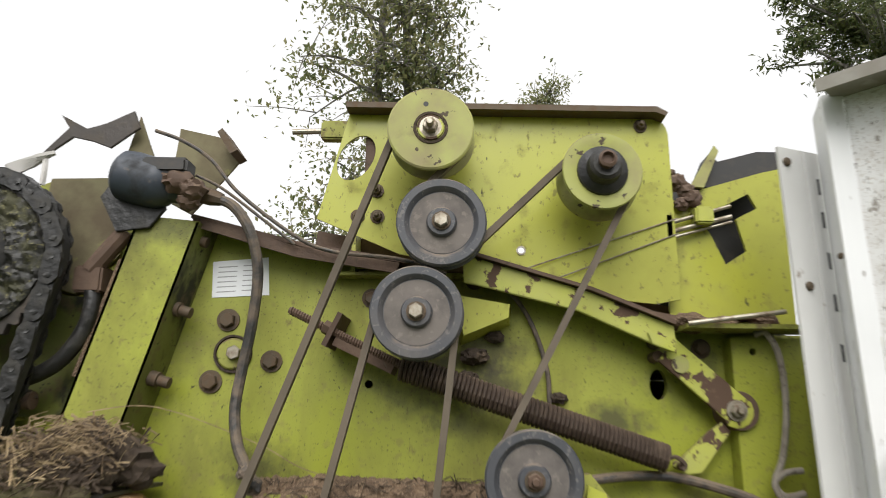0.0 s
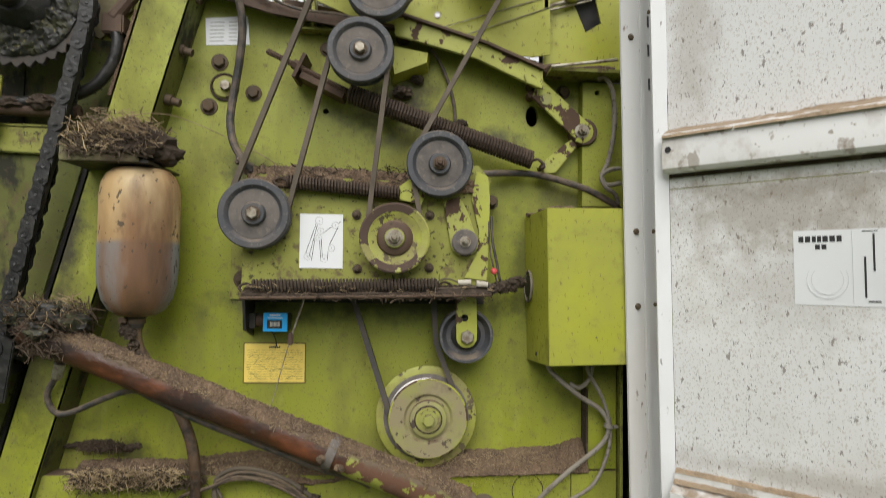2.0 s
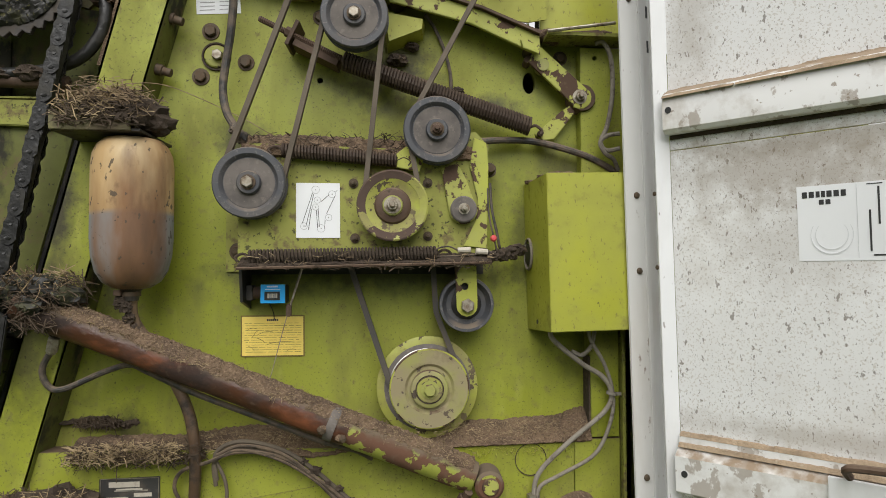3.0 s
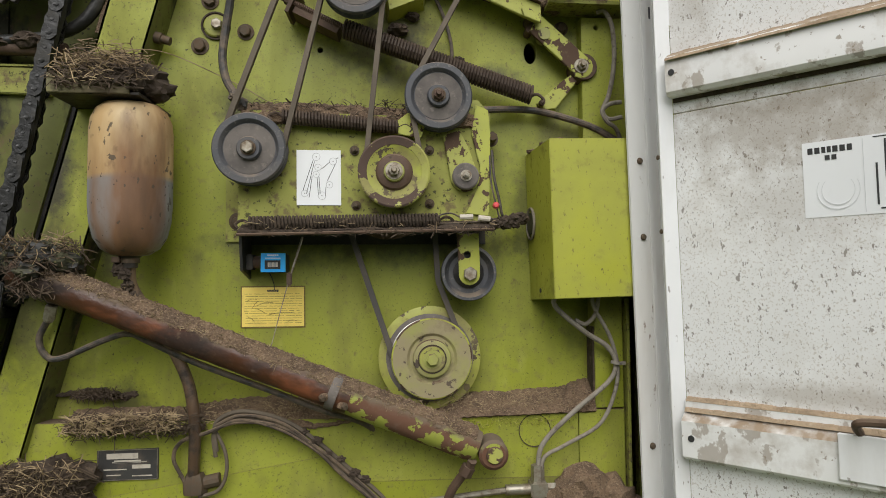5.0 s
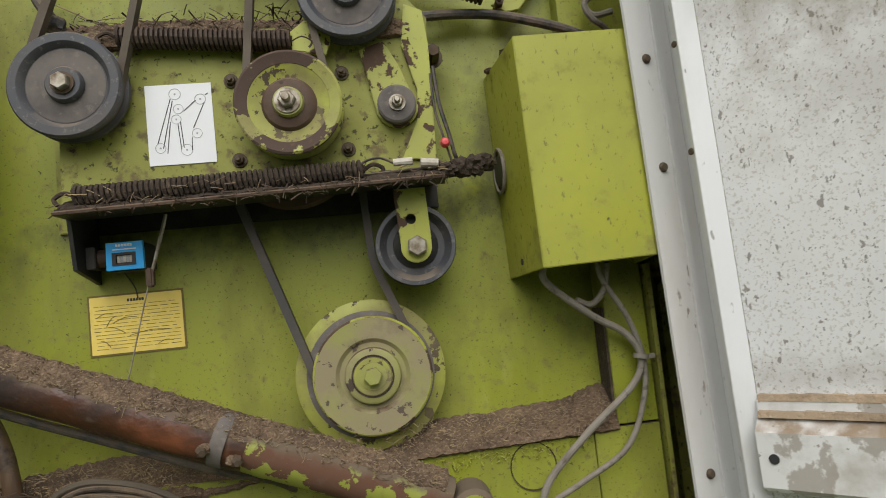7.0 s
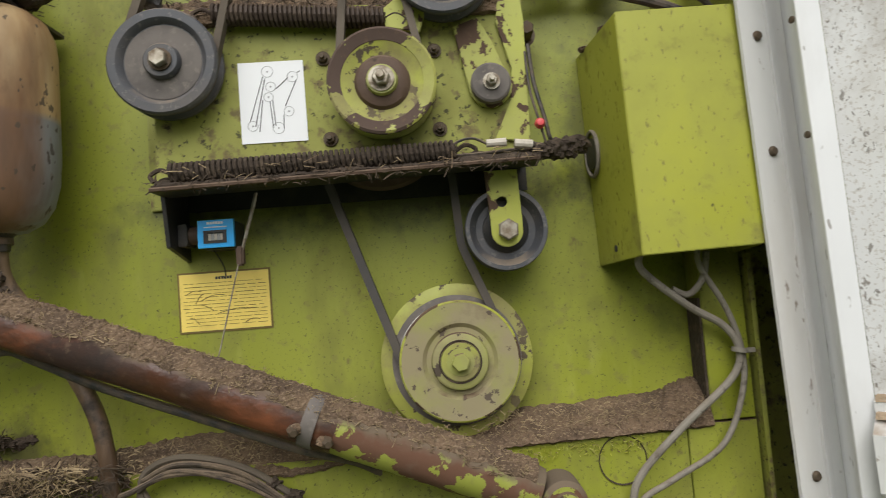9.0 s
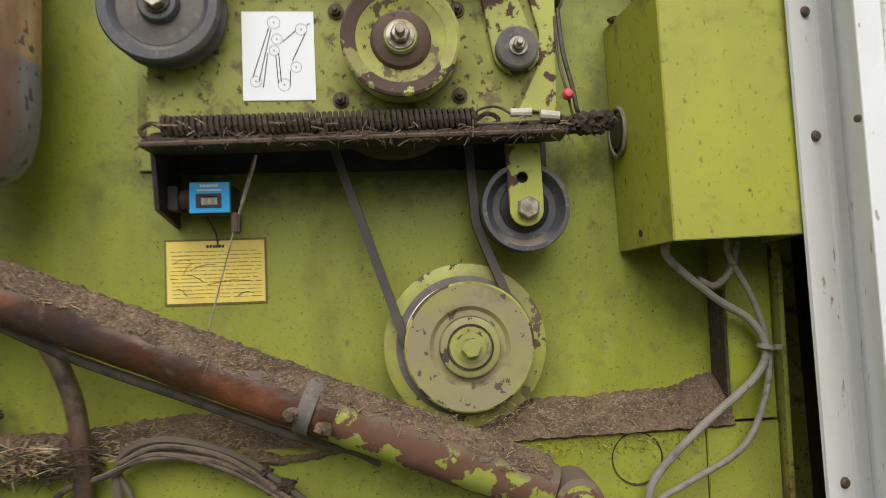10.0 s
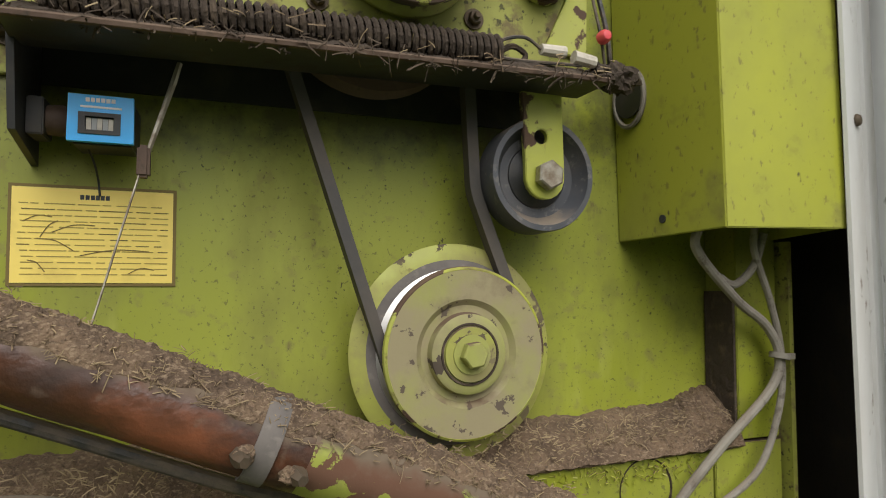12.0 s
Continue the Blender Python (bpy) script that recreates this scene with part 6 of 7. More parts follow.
def slanted(xa, za, xb, zb, wa, wb, y0, y1):
    """A fold: a front face from (xa, za) down to (xb, zb), wide wa above and wb below, with its outer side going back."""
    bm = fresh()
    th = 0.004
    front = [(xa, za), (xa + wa, za - 0.008), (xb + wb, zb), (xb, zb)]
    vs = [bm.verts.new((x, y, z)) for y in (y0, y0 + th) for x, z in front]
    bmesh.ops.convex_hull(bm, input=vs)
    vs = [bm.verts.new((x, y, z)) for y in (y0, y1) for x, z in ((xa, za), (xa + th, za), (xb, zb), (xb + th, zb))]
    bmesh.ops.convex_hull(bm, input=vs)
    return bm


part("fold", slanted(-0.180, 2.012, -0.486, 0.82, 0.087, 0.075, -0.060, -0.0005), beam_paint, t)
bm = fresh()
vs = [bm.verts.new(q) for x0, z0 in ((-0.0932, 2.003), (-0.4112, 0.82)) for q in ((x0, -0.0600, z0), (x0 - 0.004, -0.0600, z0), (x0 + 0.006, -0.0005, z0), (x0 + 0.002, -0.0005, z0))]
bmesh.ops.convex_hull(bm, input=vs)
# darker than the front: grease, and this side's shade in the colour
part("side", bm, greasy_shaded_green, t, "side of the fold, dark with grease and painted shade")
bm = fresh()
vs = [bm.verts.new((x, y, z)) for y in (-0.050, -0.047) for x, z in ((-0.206, 1.95), (-0.196, 1.95), (-0.240, 1.785), (-0.250, 1.785))]
bmesh.ops.convex_hull(bm, input=vs)
part("edge_strip", bm, soil_m, t, "dusty beige edge strip")
for x, z in ((-0.112, 1.985), (-0.126, 1.882), (-0.146, 1.784)):
    bm = lathe(fresh(), [(0, -0.004), (0.011, -0.004), (0.011, 0.008), (0.008, 0.009), (0.008, 0.024), (0, 0.025)], (x, -0.034, z), 12, False, axis=(0.93, 0.0, -0.25))
    part("bolt", bm, dark_bolt, t)

t = thing("left_panel", (-0.5, 0.0, 0.5), "green sheet panel behind the chain", "panel")
part("sheet", plate(fresh(), [(-0.74, 0.5), (-0.598, 0.5), (-0.303, 1.66), (-0.30, 1.69), (-0.74, 1.70)], -0.020, -0.012), greasy_shaded_green, t)
# black filler sheet stands in for the dark of the open gap
part("gap_seal", plate(fresh(), [(-0.60, 0.5), (-0.54, 0.5), (-0.25, 1.66), (-0.31, 1.68)], -0.0115, -0.0105), black_plastic_and_shade, t)
part("rail", plate(fresh(), [(-0.74, 1.685), (-0.335, 1.672), (-0.335, 1.722), (-0.74, 1.724)], -0.034, -0.021, bevel=0.002), green_dirty, t)
part("rail_top", block(fresh(), -0.74, -0.335, -0.034, -0.001, 1.7245, 1.728), green_dirty, t)
part("lug", plate(fresh(), [(-0.463, 1.71), (-0.439, 1.705), (-0.432, 1.812), (-0.462, 1.812)], -0.060, -0.0545, bevel=0.001), green_bright, t)
part("bolt", hexbolt(fresh(), -0.452, -0.060, 1.722, 0.010, 0.009, True, 0.2), dark_bolt, t)
part("shaft", sweep(fresh(), [(-0.74, -0.045, 1.757), (-0.30, -0.045, 1.752)], 0.0125, 12), rust, t)
part("mud", lump(fresh(), [(-0.36, -0.05, 1.765, 0.03), (-0.42, -0.045, 1.762, 0.028), (-0.33, -0.045, 1.76, 0.026)], 21, flat=0.5), soil_dark, t)

t = thing("guard_plate", (-0.28, 0.0, 1.88), "dusty beige-green sheet behind the sprocket", "plate")
part("sheet", plate(fresh(), [(-0.345, 2.083), (-0.226, 2.086), (-0.228, 1.965), (-0.285, 1.905), (-0.36, 1.93)], -0.008, -0.001), dirty_beige, t)
part("sheet", plate(fresh(), [(-0.418, 1.73), (-0.25, 1.73), (-0.232, 1.90), (-0.29, 1.902), (-0.418, 1.92)], -0.010, -0.001), greasy_shaded_green, t)
# dark sheet fills in for the shaded opening beside the chain
part("dark_sheet", plate(fresh(), [(-0.74, 1.73), (-0.42, 1.73), (-0.42, 2.07), (-0.50, 2.045), (-0.74, 2.045)], -0.012, -0.001), greasy_shaded_green, t, "greasy sheet, darkened for the shaded opening below the shoulder")
part("shoulder", plate(fresh(), [(-0.75, 2.1072), (-0.479, 2.128), (-0.499, 2.051), (-0.576, 1.803), (-0.75, 1.803)], -0.03, -0.0125, holes=[circle(-0.558, 2.086, 0.030, 24)], bevel=0.002), beam_paint, t)
# black disc added at the rear for the pipe's dark inside
part("pipe_plug", lathe(fresh(), [(0, 0.034), (0.029, 0.034), (0.029, 0.040), (0, 0.040)], (-0.558, -0.03, 2.086), 24, False), grease, t)
part("pipe_end", lathe(fresh(), [(0.026, -0.016), (0.0295, -0.016), (0.0295, 0.03), (0.026, 0.03)], (-0.558, -0.03, 2.086), 30), dark_bolt, t)

SX, SZ, SY = -0.389, 1.941, -0.085
t = thing("sprocket", (SX, 0.0, SZ), "large chain sprocket caked in black grease and chaff", "sprocket")
teeth, outline = 34, []
for k in range(teeth * 4):
    a = math.tau * k / (teeth * 4)
    r = (0.113, 0.120, 0.1225, 0.117)[k % 4]
    outline.append((SX + r * math.cos(a), SZ + r * math.sin(a)))
part("toothed_wheel", plate(fresh(), outline, SY - 0.005, SY + 0.005, bevel=0.0008), dark_steel, t)
bm = lathe(fresh(), [(0, -0.02)] + [(0.0032 * k, -0.020 + 0.00028 * k) for k in range(1, 32)] + [(0.104, -0.006), (0.104, -0.002), (0, -0.002)], (SX, SY, SZ), 150, False)
for v in bm.verts:
    if v.co.y < SY - 0.004:
        d = Vector((v.co.x - SX, 0, v.co.z - SZ))
        v.co.y += noise.noise(v.co * 40) * 0.006 + noise.noise(v.co * 95) * 0.006 + noise.noise(v.co * 210) * 0.004
part("grease_cake", bm, grease_chaff, t, "cake of grease and chaff")
part("hub", lathe(fresh(), [(0, -0.015), (0.055, -0.015), (0.046, -0.030), (0.036, -0.038), (0.033, -0.042), (0, -0.042)], (SX + 0.004, SY, SZ), 32, False), grease, t)
part("shaft", lathe(fresh(), [(0, -0.088), (0.004, -0.088), (0.004, -0.096), (0.022, -0.097), (0.0245, -0.094), (0.0255, -0.03), (0, -0.03)], (SX, SY, SZ), 28, False), dark_steel, t)
part("axle", lathe(fresh(), [(0, 0.0), (0.03, 0.0), (0.03, 0.084), (0, 0.084)], (SX, SY, SZ), 20, False), grease, t)
LX, LZ, LR = -0.482, 1.228, 0.058
t = thing("sprocket", (LX, 0.0, LZ), "small greasy lower chain sprocket", "sprocket")
outline = []
for k in range(15 * 4):
    a = math.tau * k / 60
    outline.append((LX + (0.050, 0.057, 0.060, 0.054)[k % 4] * math.cos(a), LZ + (0.050, 0.057, 0.060, 0.054)[k % 4] * math.sin(a)))
part("toothed_wheel", plate(fresh(), outline, SY - 0.005, SY + 0.005), dark_bolt, t)
part("axle", lathe(fresh(), [(0, -0.03), (0.025, -0.03), (0.025, 0.084), (0, 0.084)], (LX, SY, LZ), 18, False), grease, t)

# roller chain: alike links on two shared meshes
path = belt_path([(SX, SZ, 0.119, 1), (LX, LZ, LR, 1)], 0.004)
dist = [0]
for a, b in zip(path, path[1:] + path[:1]):
    dist.append(dist[-1] + math.dist(a, b))
links = 2 * round(dist[-1] / 0.0254 / 2)
pitch = dist[-1] / links


def along(s):
    s %= dist[-1]
    k = max(i for i in range(len(path)) if dist[i] <= s)
    a, b = path[k], path[(k + 1) % len(path)]
    f = (s - dist[k]) / max(dist[k + 1] - dist[k], 1e-9)
    return a[0] + (b[0] - a[0]) * f, a[1] + (b[1] - a[1]) * f


def link_mesh(name, half, grow):
    """Two waisted side plates and, for inner links, rollers; along x, its middle at the origin."""
    bm = fresh()
    p = pitch / 2
    oval = []
    for k in range(6):
        a = radians(-90 + 36 * k)
        oval.append((p + 0.0122 * grow * math.cos(a), 0.0122 * grow * math.sin(a)))
    oval.append((0, 0.0105 * grow))
    for k in range(6):
        a = radians(90 + 36 * k)
        oval.append((-p + 0.0122 * grow * math.cos(a), 0.0122 * grow * math.sin(a)))
    oval.append((0, -0.0105 * grow))
    for y in (-half, half - 0.003):
        plate(bm, oval, y, y + 0.003)
    for sx in (-p, p):
        lathe(bm, [(0, -half - 0.001), (0.0042, -half - 0.001), (0.0042, half + 0.001), (0, half + 0.001)], (sx, 0, 0), 8, False)
        lathe(bm, [(0, -half + 0.004), (0.008, -half + 0.004), (0.008, half - 0.004), (0, half - 0.004)], (sx, 0, 0), 8, False)
    for v in bm.verts:
        v.co += Vector((noise.noise(v.co * 170), noise.noise(v.co * 170 + Vector((4, 0, 0))), noise.noise(v.co * 170 + Vector((0, 4, 0))))) * 0.0024
    finish(bm)
    me = bpy.data.meshes.new(name)
    bm.to_mesh(me)
    bm.free()
    me.materials.append(grease)
    return me


chain = thing("roller_chain", (LX, SY, LZ - LR), "heavy black greasy roller chain round the sprocket", "chain")
inner, outer = link_mesh("chain_link", 0.011, 1.0), link_mesh("chain_link", 0.0148, 1.06)
for k in range(links):
    (xa, za), (xb, zb) = along(k * pitch), along((k + 1) * pitch)
    ob = new("chain_link", outer if k % 2 else inner)
    ob.parent = chain
    ob.location = askew(Vector(((xa + xb) / 2, SY, (za + zb) / 2))) - chain.location
    ob.rotation_euler = (0, -math.atan2(zb - za, xb - xa), 0)

solid("dark_hose", sweep(fresh(), smooth_path([(-0.56, -0.04, 1.86), (-0.53, -0.045, 1.80), (-0.47, -0.05, 1.765), (-0.40, -0.05, 1.765), (-0.33, -0.05, 1.775), (-0.275, -0.05, 1.80), (-0.243, -0.05, 1.845), (-0.235, -0.05, 1.89), (-0.25, -0.045, 1.93)]), 0.011, 12), grease, "thick black hose curving behind the sprocket", "hose")
t = thing("chain_tensioner", (-0.40, -0.06, 1.22), "greasy black chain tensioner with two bolts", "tensioner")
part("plate", plate(fresh(), [(-0.435, 1.225), (-0.375, 1.225), (-0.362, 1.33), (-0.39, 1.345), (-0.43, 1.33)], -0.112, -0.104, bevel=0.002), grease, t)
for x, z in ((-0.398, 1.318), (-0.407, 1.272)):
    part("bolt", hexbolt(fresh(), x, -0.112, z, 0.013, 0.012, True, 0.3, True), grease, t)
part("arm", block(fresh(), -0.43, -0.38, -0.104, -0.0205, 1.27, 1.29), grease, t)

# grease packed between the links
bm = fresh()
step = path[::3]
sweep(bm, [(x, SY, z) for x, z in step + step[:1]], 0.0122, 8, False)
for v in bm.verts:
    v.co += Vector((noise.noise(v.co * 60), noise.noise(v.co * 60 + Vector((5, 0, 0))), noise.noise(v.co * 60 + Vector((0, 5, 0))))) * 0.008
part("grease", bm, grease, chain, "black grease packed in the links")

# greasy idler and tensioner wheels on the lower left
for x, z, r, lab in ((-0.600, 1.520, 0.062, "greasy chain idler sprocket on the grimy panel"), (-0.455, 1.300, 0.034, "small chain sprocket caked in black grease"), (-0.520, 1.255, 0.040, "black greasy chain sprocket below the straw")):
    t = thing("chain_sprocket", (x, -0.02, z), lab, "sprocket", "greasy idler sprockets")
    outline = []
    for k in range(56):
        a = math.tau * k / 56
        q = r * (0.90, 0.97, 1.0, 0.95)[k % 4]
        outline.append((x + q * math.cos(a), z + q * math.sin(a)))
    part("toothed_wheel", plate(fresh(), outline, SY - 0.030, SY - 0.018, bevel=0.0008), grease, t)
    part("hub", lathe(fresh(), [(0, -0.048), (r * 0.35, -0.048), (r * 0.45, -0.040), (r * 0.62, -0.034), (r * 0.7, -0.025), (0, -0.025)], (x, SY, z), 24, False), grease, t)
    part("bolt", hexbolt(fresh(), x, SY - 0.048, z, r * 0.22, 0.010, True, 0.3), dark_steel, t)
    part("axle", lathe(fresh(), [(0, -0.03), (r * 0.3, -0.03), (r * 0.3, 0.065), (0, 0.065)], (x, SY, z), 14, False), grease, t)

# ---- sensor housing on the beam's top ----
t = thing("sensor_housing", (-0.15, -0.06, 2.0), "blue-grey cylindrical sensor housing with a cable gland", "housing")
p0, p1 = Vector((-0.205, -0.075, 2.068)), Vector((-0.062, -0.070, 2.034))
d = p1 - p0
part("body", lathe(fresh(), [(0, 0.0), (0.030, 0.0), (0.036, 0.006), (0.0375, 0.02), (0.036, 0.060), (0.030, 0.072), (0.022, 0.080), (0.020, 0.11), (0.016, 0.118), (0, 0.12)], p0, 32, False, axis=d), motor_grey, t)
part("gland", lathe(fresh(), [(0, 0.114), (0.0125, 0.114), (0.0125, 0.135), (0.009, 0.15), (0, 0.15)], p0, 8, False, axis=d), dark_bolt, t)
part("cover", block(fresh(), -0.165, -0.10, -0.105, -0.07, 2.062, 2.085, 0.004), black_plastic_and_shade, t)
part("bracket", lump(fresh(), [(-0.115, -0.09, 2.052, 0.022), (-0.09, -0.095, 2.040, 0.018), (-0.10, -0.085, 2.026, 0.016)], 31, flat=0.8), rust, t)
# black plate paints the bracket's shaded side below the housing
part("mount", plate(fresh(), [(-0.234, 2.036), (-0.206, 1.986), (-0.160, 1.992), (-0.140, 2.020), (-0.150, 2.060), (-0.205, 2.085)], -0.068, -0.062, bevel=0.0008), grease, t)
part("cable", sweep(fresh(), smooth_path([(-0.066, -0.070, 2.035), (-0.040, -0.072, 2.022), (-0.015, -0.07, 1.985), (-0.004, -0.06, 1.93), (-0.010, -0.05, 1.86), (-0.020, -0.045, 1.80), (-0.024, -0.05, 1.745), (-0.014, -0.06, 1.70), (0.006, -0.075, 1.668), (0.018, -0.085, 1.648)]), 0.0075, 10), hose_black, t, "bent black cable hose")
part("cable", sweep(fresh(), smooth_path([(-0.175, -0.05, 2.146), (-0.13, -0.055, 2.128), (-0.085, -0.058, 2.098), (-0.041, -0.060, 2.048), (0.042, -0.062, 1.986), (0.10, -0.062, 1.962), (0.191, -0.062, 1.953), (0.26, -0.05, 1.935)]), 0.0028, 8), hose_black, t)
part("cable", sweep(fresh(), smooth_path([(-0.10, -0.07, 2.07), (-0.06, -0.07, 2.05), (0.0, -0.064, 2.006), (0.045, -0.06, 1.972)]), 0.0022, 8), hose_black, t)
part("knot", lump(fresh(), [(0.018, -0.085, 1.650, 0.012), (0.006, -0.08, 1.664, 0.010)], 33, flat=1), hose_black, t)
t = thing("bent_bracket", (-0.2, -0.05, 2.0), "bent dark sheet-metal bracket above the beam", "bracket")
bm = fresh()
prof = [(-0.302, 2.158), (-0.262, 2.137), (-0.235, 2.146), (-0.197, 2.166), (-0.186, 2.140), (-0.225, 2.108), (-0.252, 2.118), (-0.280, 2.124), (-0.322, 2.090), (-0.332, 2.086), (-0.288, 2.138)]
part("fin", plate(bm, prof, -0.075, -0.071, bevel=0.0006), dark_steel, t)
part("cheek", plate(fresh(), [(-0.197, 2.166), (-0.172, 2.106), (-0.180, 2.04), (-0.206, 1.995), (-0.229, 2.023)], -0.056, -0.052, bevel=0.0006), dirty_beige, t)
part("flap", plate(fresh(), [(-0.160, 2.170), (-0.077, 2.152), (-0.062, 2.118), (-0.086, 2.086), (-0.13, 2.03), (-0.168, 2.05)], -0.004, 0.0, bevel=0.0006), dirty_beige, t, "dusty folded flap")
part("flap_end", plate(fresh(), [(-0.077, 2.152), (-0.052, 2.118), (-0.062, 2.112), (-0.084, 2.146)], -0.05, -0.004), dark_bolt, t)
part("stay", sweep(fresh(), [(-0.20, -0.05, 1.99), (-0.243, -0.05, 1.932)], 0.013, 10), rust, t)
part("block", block(fresh(), -0.262, -0.222, -0.06, -0.012, 1.900, 1.938, 0.003), rust, t)
bm = fresh()
for k in range(7):
    sweep(bm, smooth_path([(-0.316 + 0.002 * k, -0.073, 2.094 + 0.001 * k), (-0.335 + 0.001 * k, -0.074 - 0.001 * k, 2.078 + 0.002 * k), (-0.358 - 0.002 * k, -0.076, 2.064 + 0.0022 * k)]), [0.004] * 8 + [0.003] * 8 + [0.001], 5)
sweep(bm, smooth_path([(-0.316, -0.073, 2.09), (-0.313, -0.076, 2.07), (-0.314, -0.075, 2.05)]), 0.004, 5)
part("rag", bm, bare_frayed, t, "pale frayed rag strip", kind="stuff")

t = thing("straw_heap", (-0.5, -0.05, 1.33), "dark greasy straw heap beside the chain", "straw", kind="stuff")
part("soil", lump(fresh(), [(-0.46 - 0.03 * k, -0.045, 1.375 + 0.006 * math.sin(k * 2.1), 0.034) for k in range(9)] + [(-0.43 - 0.03 * k, -0.05, 1.33 - 0.01 * k, 0.038) for k in range(6)] + [(-0.385, -0.05, 1.36, 0.034), (-0.375, -0.05, 1.31, 0.03)], 81, flat=0.75), grease_chaff, t)
part("straw", straws(fresh(), [(-0.70, -0.40, -0.085, -0.03, 1.37, 1.41)], 150, 82, (0.012, 0.05), 0.0012, 0.35), straw_dark, t)
part("straw", straws(fresh(), [(-0.66, -0.42, -0.085, -0.04, 1.385, 1.415)], 60, 83, (0.012, 0.045), 0.001, 0.3), straw_m, t)
part("ledge", block(fresh(), -0.74, -0.42, -0.075, -0.0205, 1.335, 1.345), grease, t)


# ---- upper shield with levers ----
t = thing("shield", (0.34, -0.03, 1.90), "upright green shield plate with a dark folded top edge", "plate")
outer = [(0.068, 2.018), (0.086, 2.09), (0.110, 2.188), (0.572, 2.188), (0.584, 2.183), (0.592, 2.172), (0.595, 2.16), (0.597, 1.905), (0.56, 1.898), (0.483, 1.905), (0.36, 1.94), (0.191, 1.966)]
hole = [(0.122 + 0.027 * math.cos(a) + 0.010 * math.sin(a), 2.114 + 0.036 * math.sin(a)) for a in (math.tau * k / 24 for k in range(24))]
part("sheet", plate(fresh(), outer, -0.035, -0.031, holes=[hole, circle(0.368, 1.974, 0.007, 14)]), green_bright, t)
bm = plate(fresh(), [(0.108, 2.184), (0.572, 2.184), (0.586, 2.178), (0.590, 2.184), (0.574, 2.193), (0.108, 2.193)], -0.062, -0.0355)
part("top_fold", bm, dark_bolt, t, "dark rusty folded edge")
for x, z in ((0.155, 2.062), (0.128, 2.022), (0.157, 2.022), (0.553, 2.172)):
    part("bolt", hexbolt(fresh(), x, -0.035, z, 0.0072, 0.008, True, random.random(), True), dark_bolt, t)
part("crosspiece", lathe(fresh(), [(0.0048, 0), (0.0068, 0), (0.0068, 0.003), (0.0048, 0.003)], (0.368, -0.037, 1.974), 14), steel, t)
part("block", block(fresh(), 0.134, 0.176, -0.028, -0.012, 2.080, 2.158, 0.003), rust, t, "rusty block behind the hole")
part("stud", sweep(fresh(), [(0.014, 0.0, 2.169), (0.06, 0.0, 2.171), (0.085, 0.0, 2.172)], [0.0045, 0.0045, 0.009], 10), steel, t)
part("back_stay", block(fresh(), 0.06, 0.112, -0.010, 0.010, 2.155, 2.186, 0.003), green_dirty, t)
part("rear_foot", block(fresh(), 0.09, 0.58, -0.0305, -0.002, 1.935, 1.94), green_dirty, t)
for x in (0.12, 0.35, 0.57):
    part("web", block(fresh(), x, x + 0.006, -0.0305, 0.0115, 1.9405, 2.0), green_dirty, t)

t = thing("long_arm", (0.43, -0.05, 1.84), "long green tension arm with peeling paint", "arm")
arm = [(0.283, 1.955), (0.30, 1.958), (0.464, 1.910), (0.578, 1.864), (0.580, 1.838), (0.572, 1.828), (0.444, 1.884), (0.305, 1.918), (0.285, 1.922)]
part("bar", plate(fresh(), arm, -0.056, -0.048, bevel=0.0012), green_chipped, t)
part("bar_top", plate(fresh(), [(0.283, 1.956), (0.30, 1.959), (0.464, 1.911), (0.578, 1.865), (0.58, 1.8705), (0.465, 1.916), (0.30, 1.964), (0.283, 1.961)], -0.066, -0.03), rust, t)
part("spacer", lathe(fresh(), [(0, 0), (0.014, 0), (0.014, 0.05), (0, 0.05)], (0.30, -0.048, 1.935), 16, False), dark_bolt, t)
part("spacer", lathe(fresh(), [(0, 0), (0.010, 0), (0.010, 0.05), (0, 0.05)], (0.562, -0.048, 1.846), 14, False), dark_bolt, t)
part("step", plate(fresh(), [(0.540, 1.854), (0.578, 1.846), (0.578, 1.826), (0.545, 1.838)], -0.062, -0.0565, bevel=0.001), green_chipped, t)

t = thing("lever", (0.62, 0.0, 1.67), "flaking green cranked lever with a pivot bolt", "lever")
a, b = Vector((0.575, 1.828)), Vector((0.662, 1.750))
d = (b - a).normalized()
nrm = Vector((-d.y, d.x))
outl = [tuple(a + nrm * 0.021 - d * 0.006), tuple(b + nrm * 0.022)] + [tuple(b + (nrm * math.cos(k) + d * math.sin(k)) * 0.024) for k in (radians(q) for q in range(20, 171, 25))] + [tuple(b - nrm * 0.020), tuple(a - nrm * 0.019 - d * 0.006)]
part("arm", plate(fresh(), outl, -0.040, -0.032, bevel=0.001), green_chipped, t)
part("boss", lathe(fresh(), [(0, -0.006), (0.026, -0.006), (0.027, -0.003), (0.027, 0.032), (0, 0.032)], (0.668, -0.032, 1.750), 30, False), rust, t)
part("boss", lathe(fresh(), [(0, -0.003), (0.012, -0.003), (0.012, 0.032), (0, 0.032)], (0.588, -0.04, 1.812), 24, False), green_dusty, t)
part("bolt", hexbolt(fresh(), 0.662, -0.040, 1.750, 0.010, 0.009, True, 0.2, True), steel, t)
part("lower_arm", plate(fresh(), [(0.644, 1.735), (0.625, 1.722), (0.572, 1.676), (0.590, 1.664), (0.611, 1.667), (0.655, 1.722)], -0.030, -0.024, bevel=0.001), green_chipped, t)
part("hook", lathe(fresh(), [(0, -0.012), (0.006, -0.012), (0.006, 0.02), (0, 0.02)], (0.582, -0.030, 1.676), 12, False), rust, t)
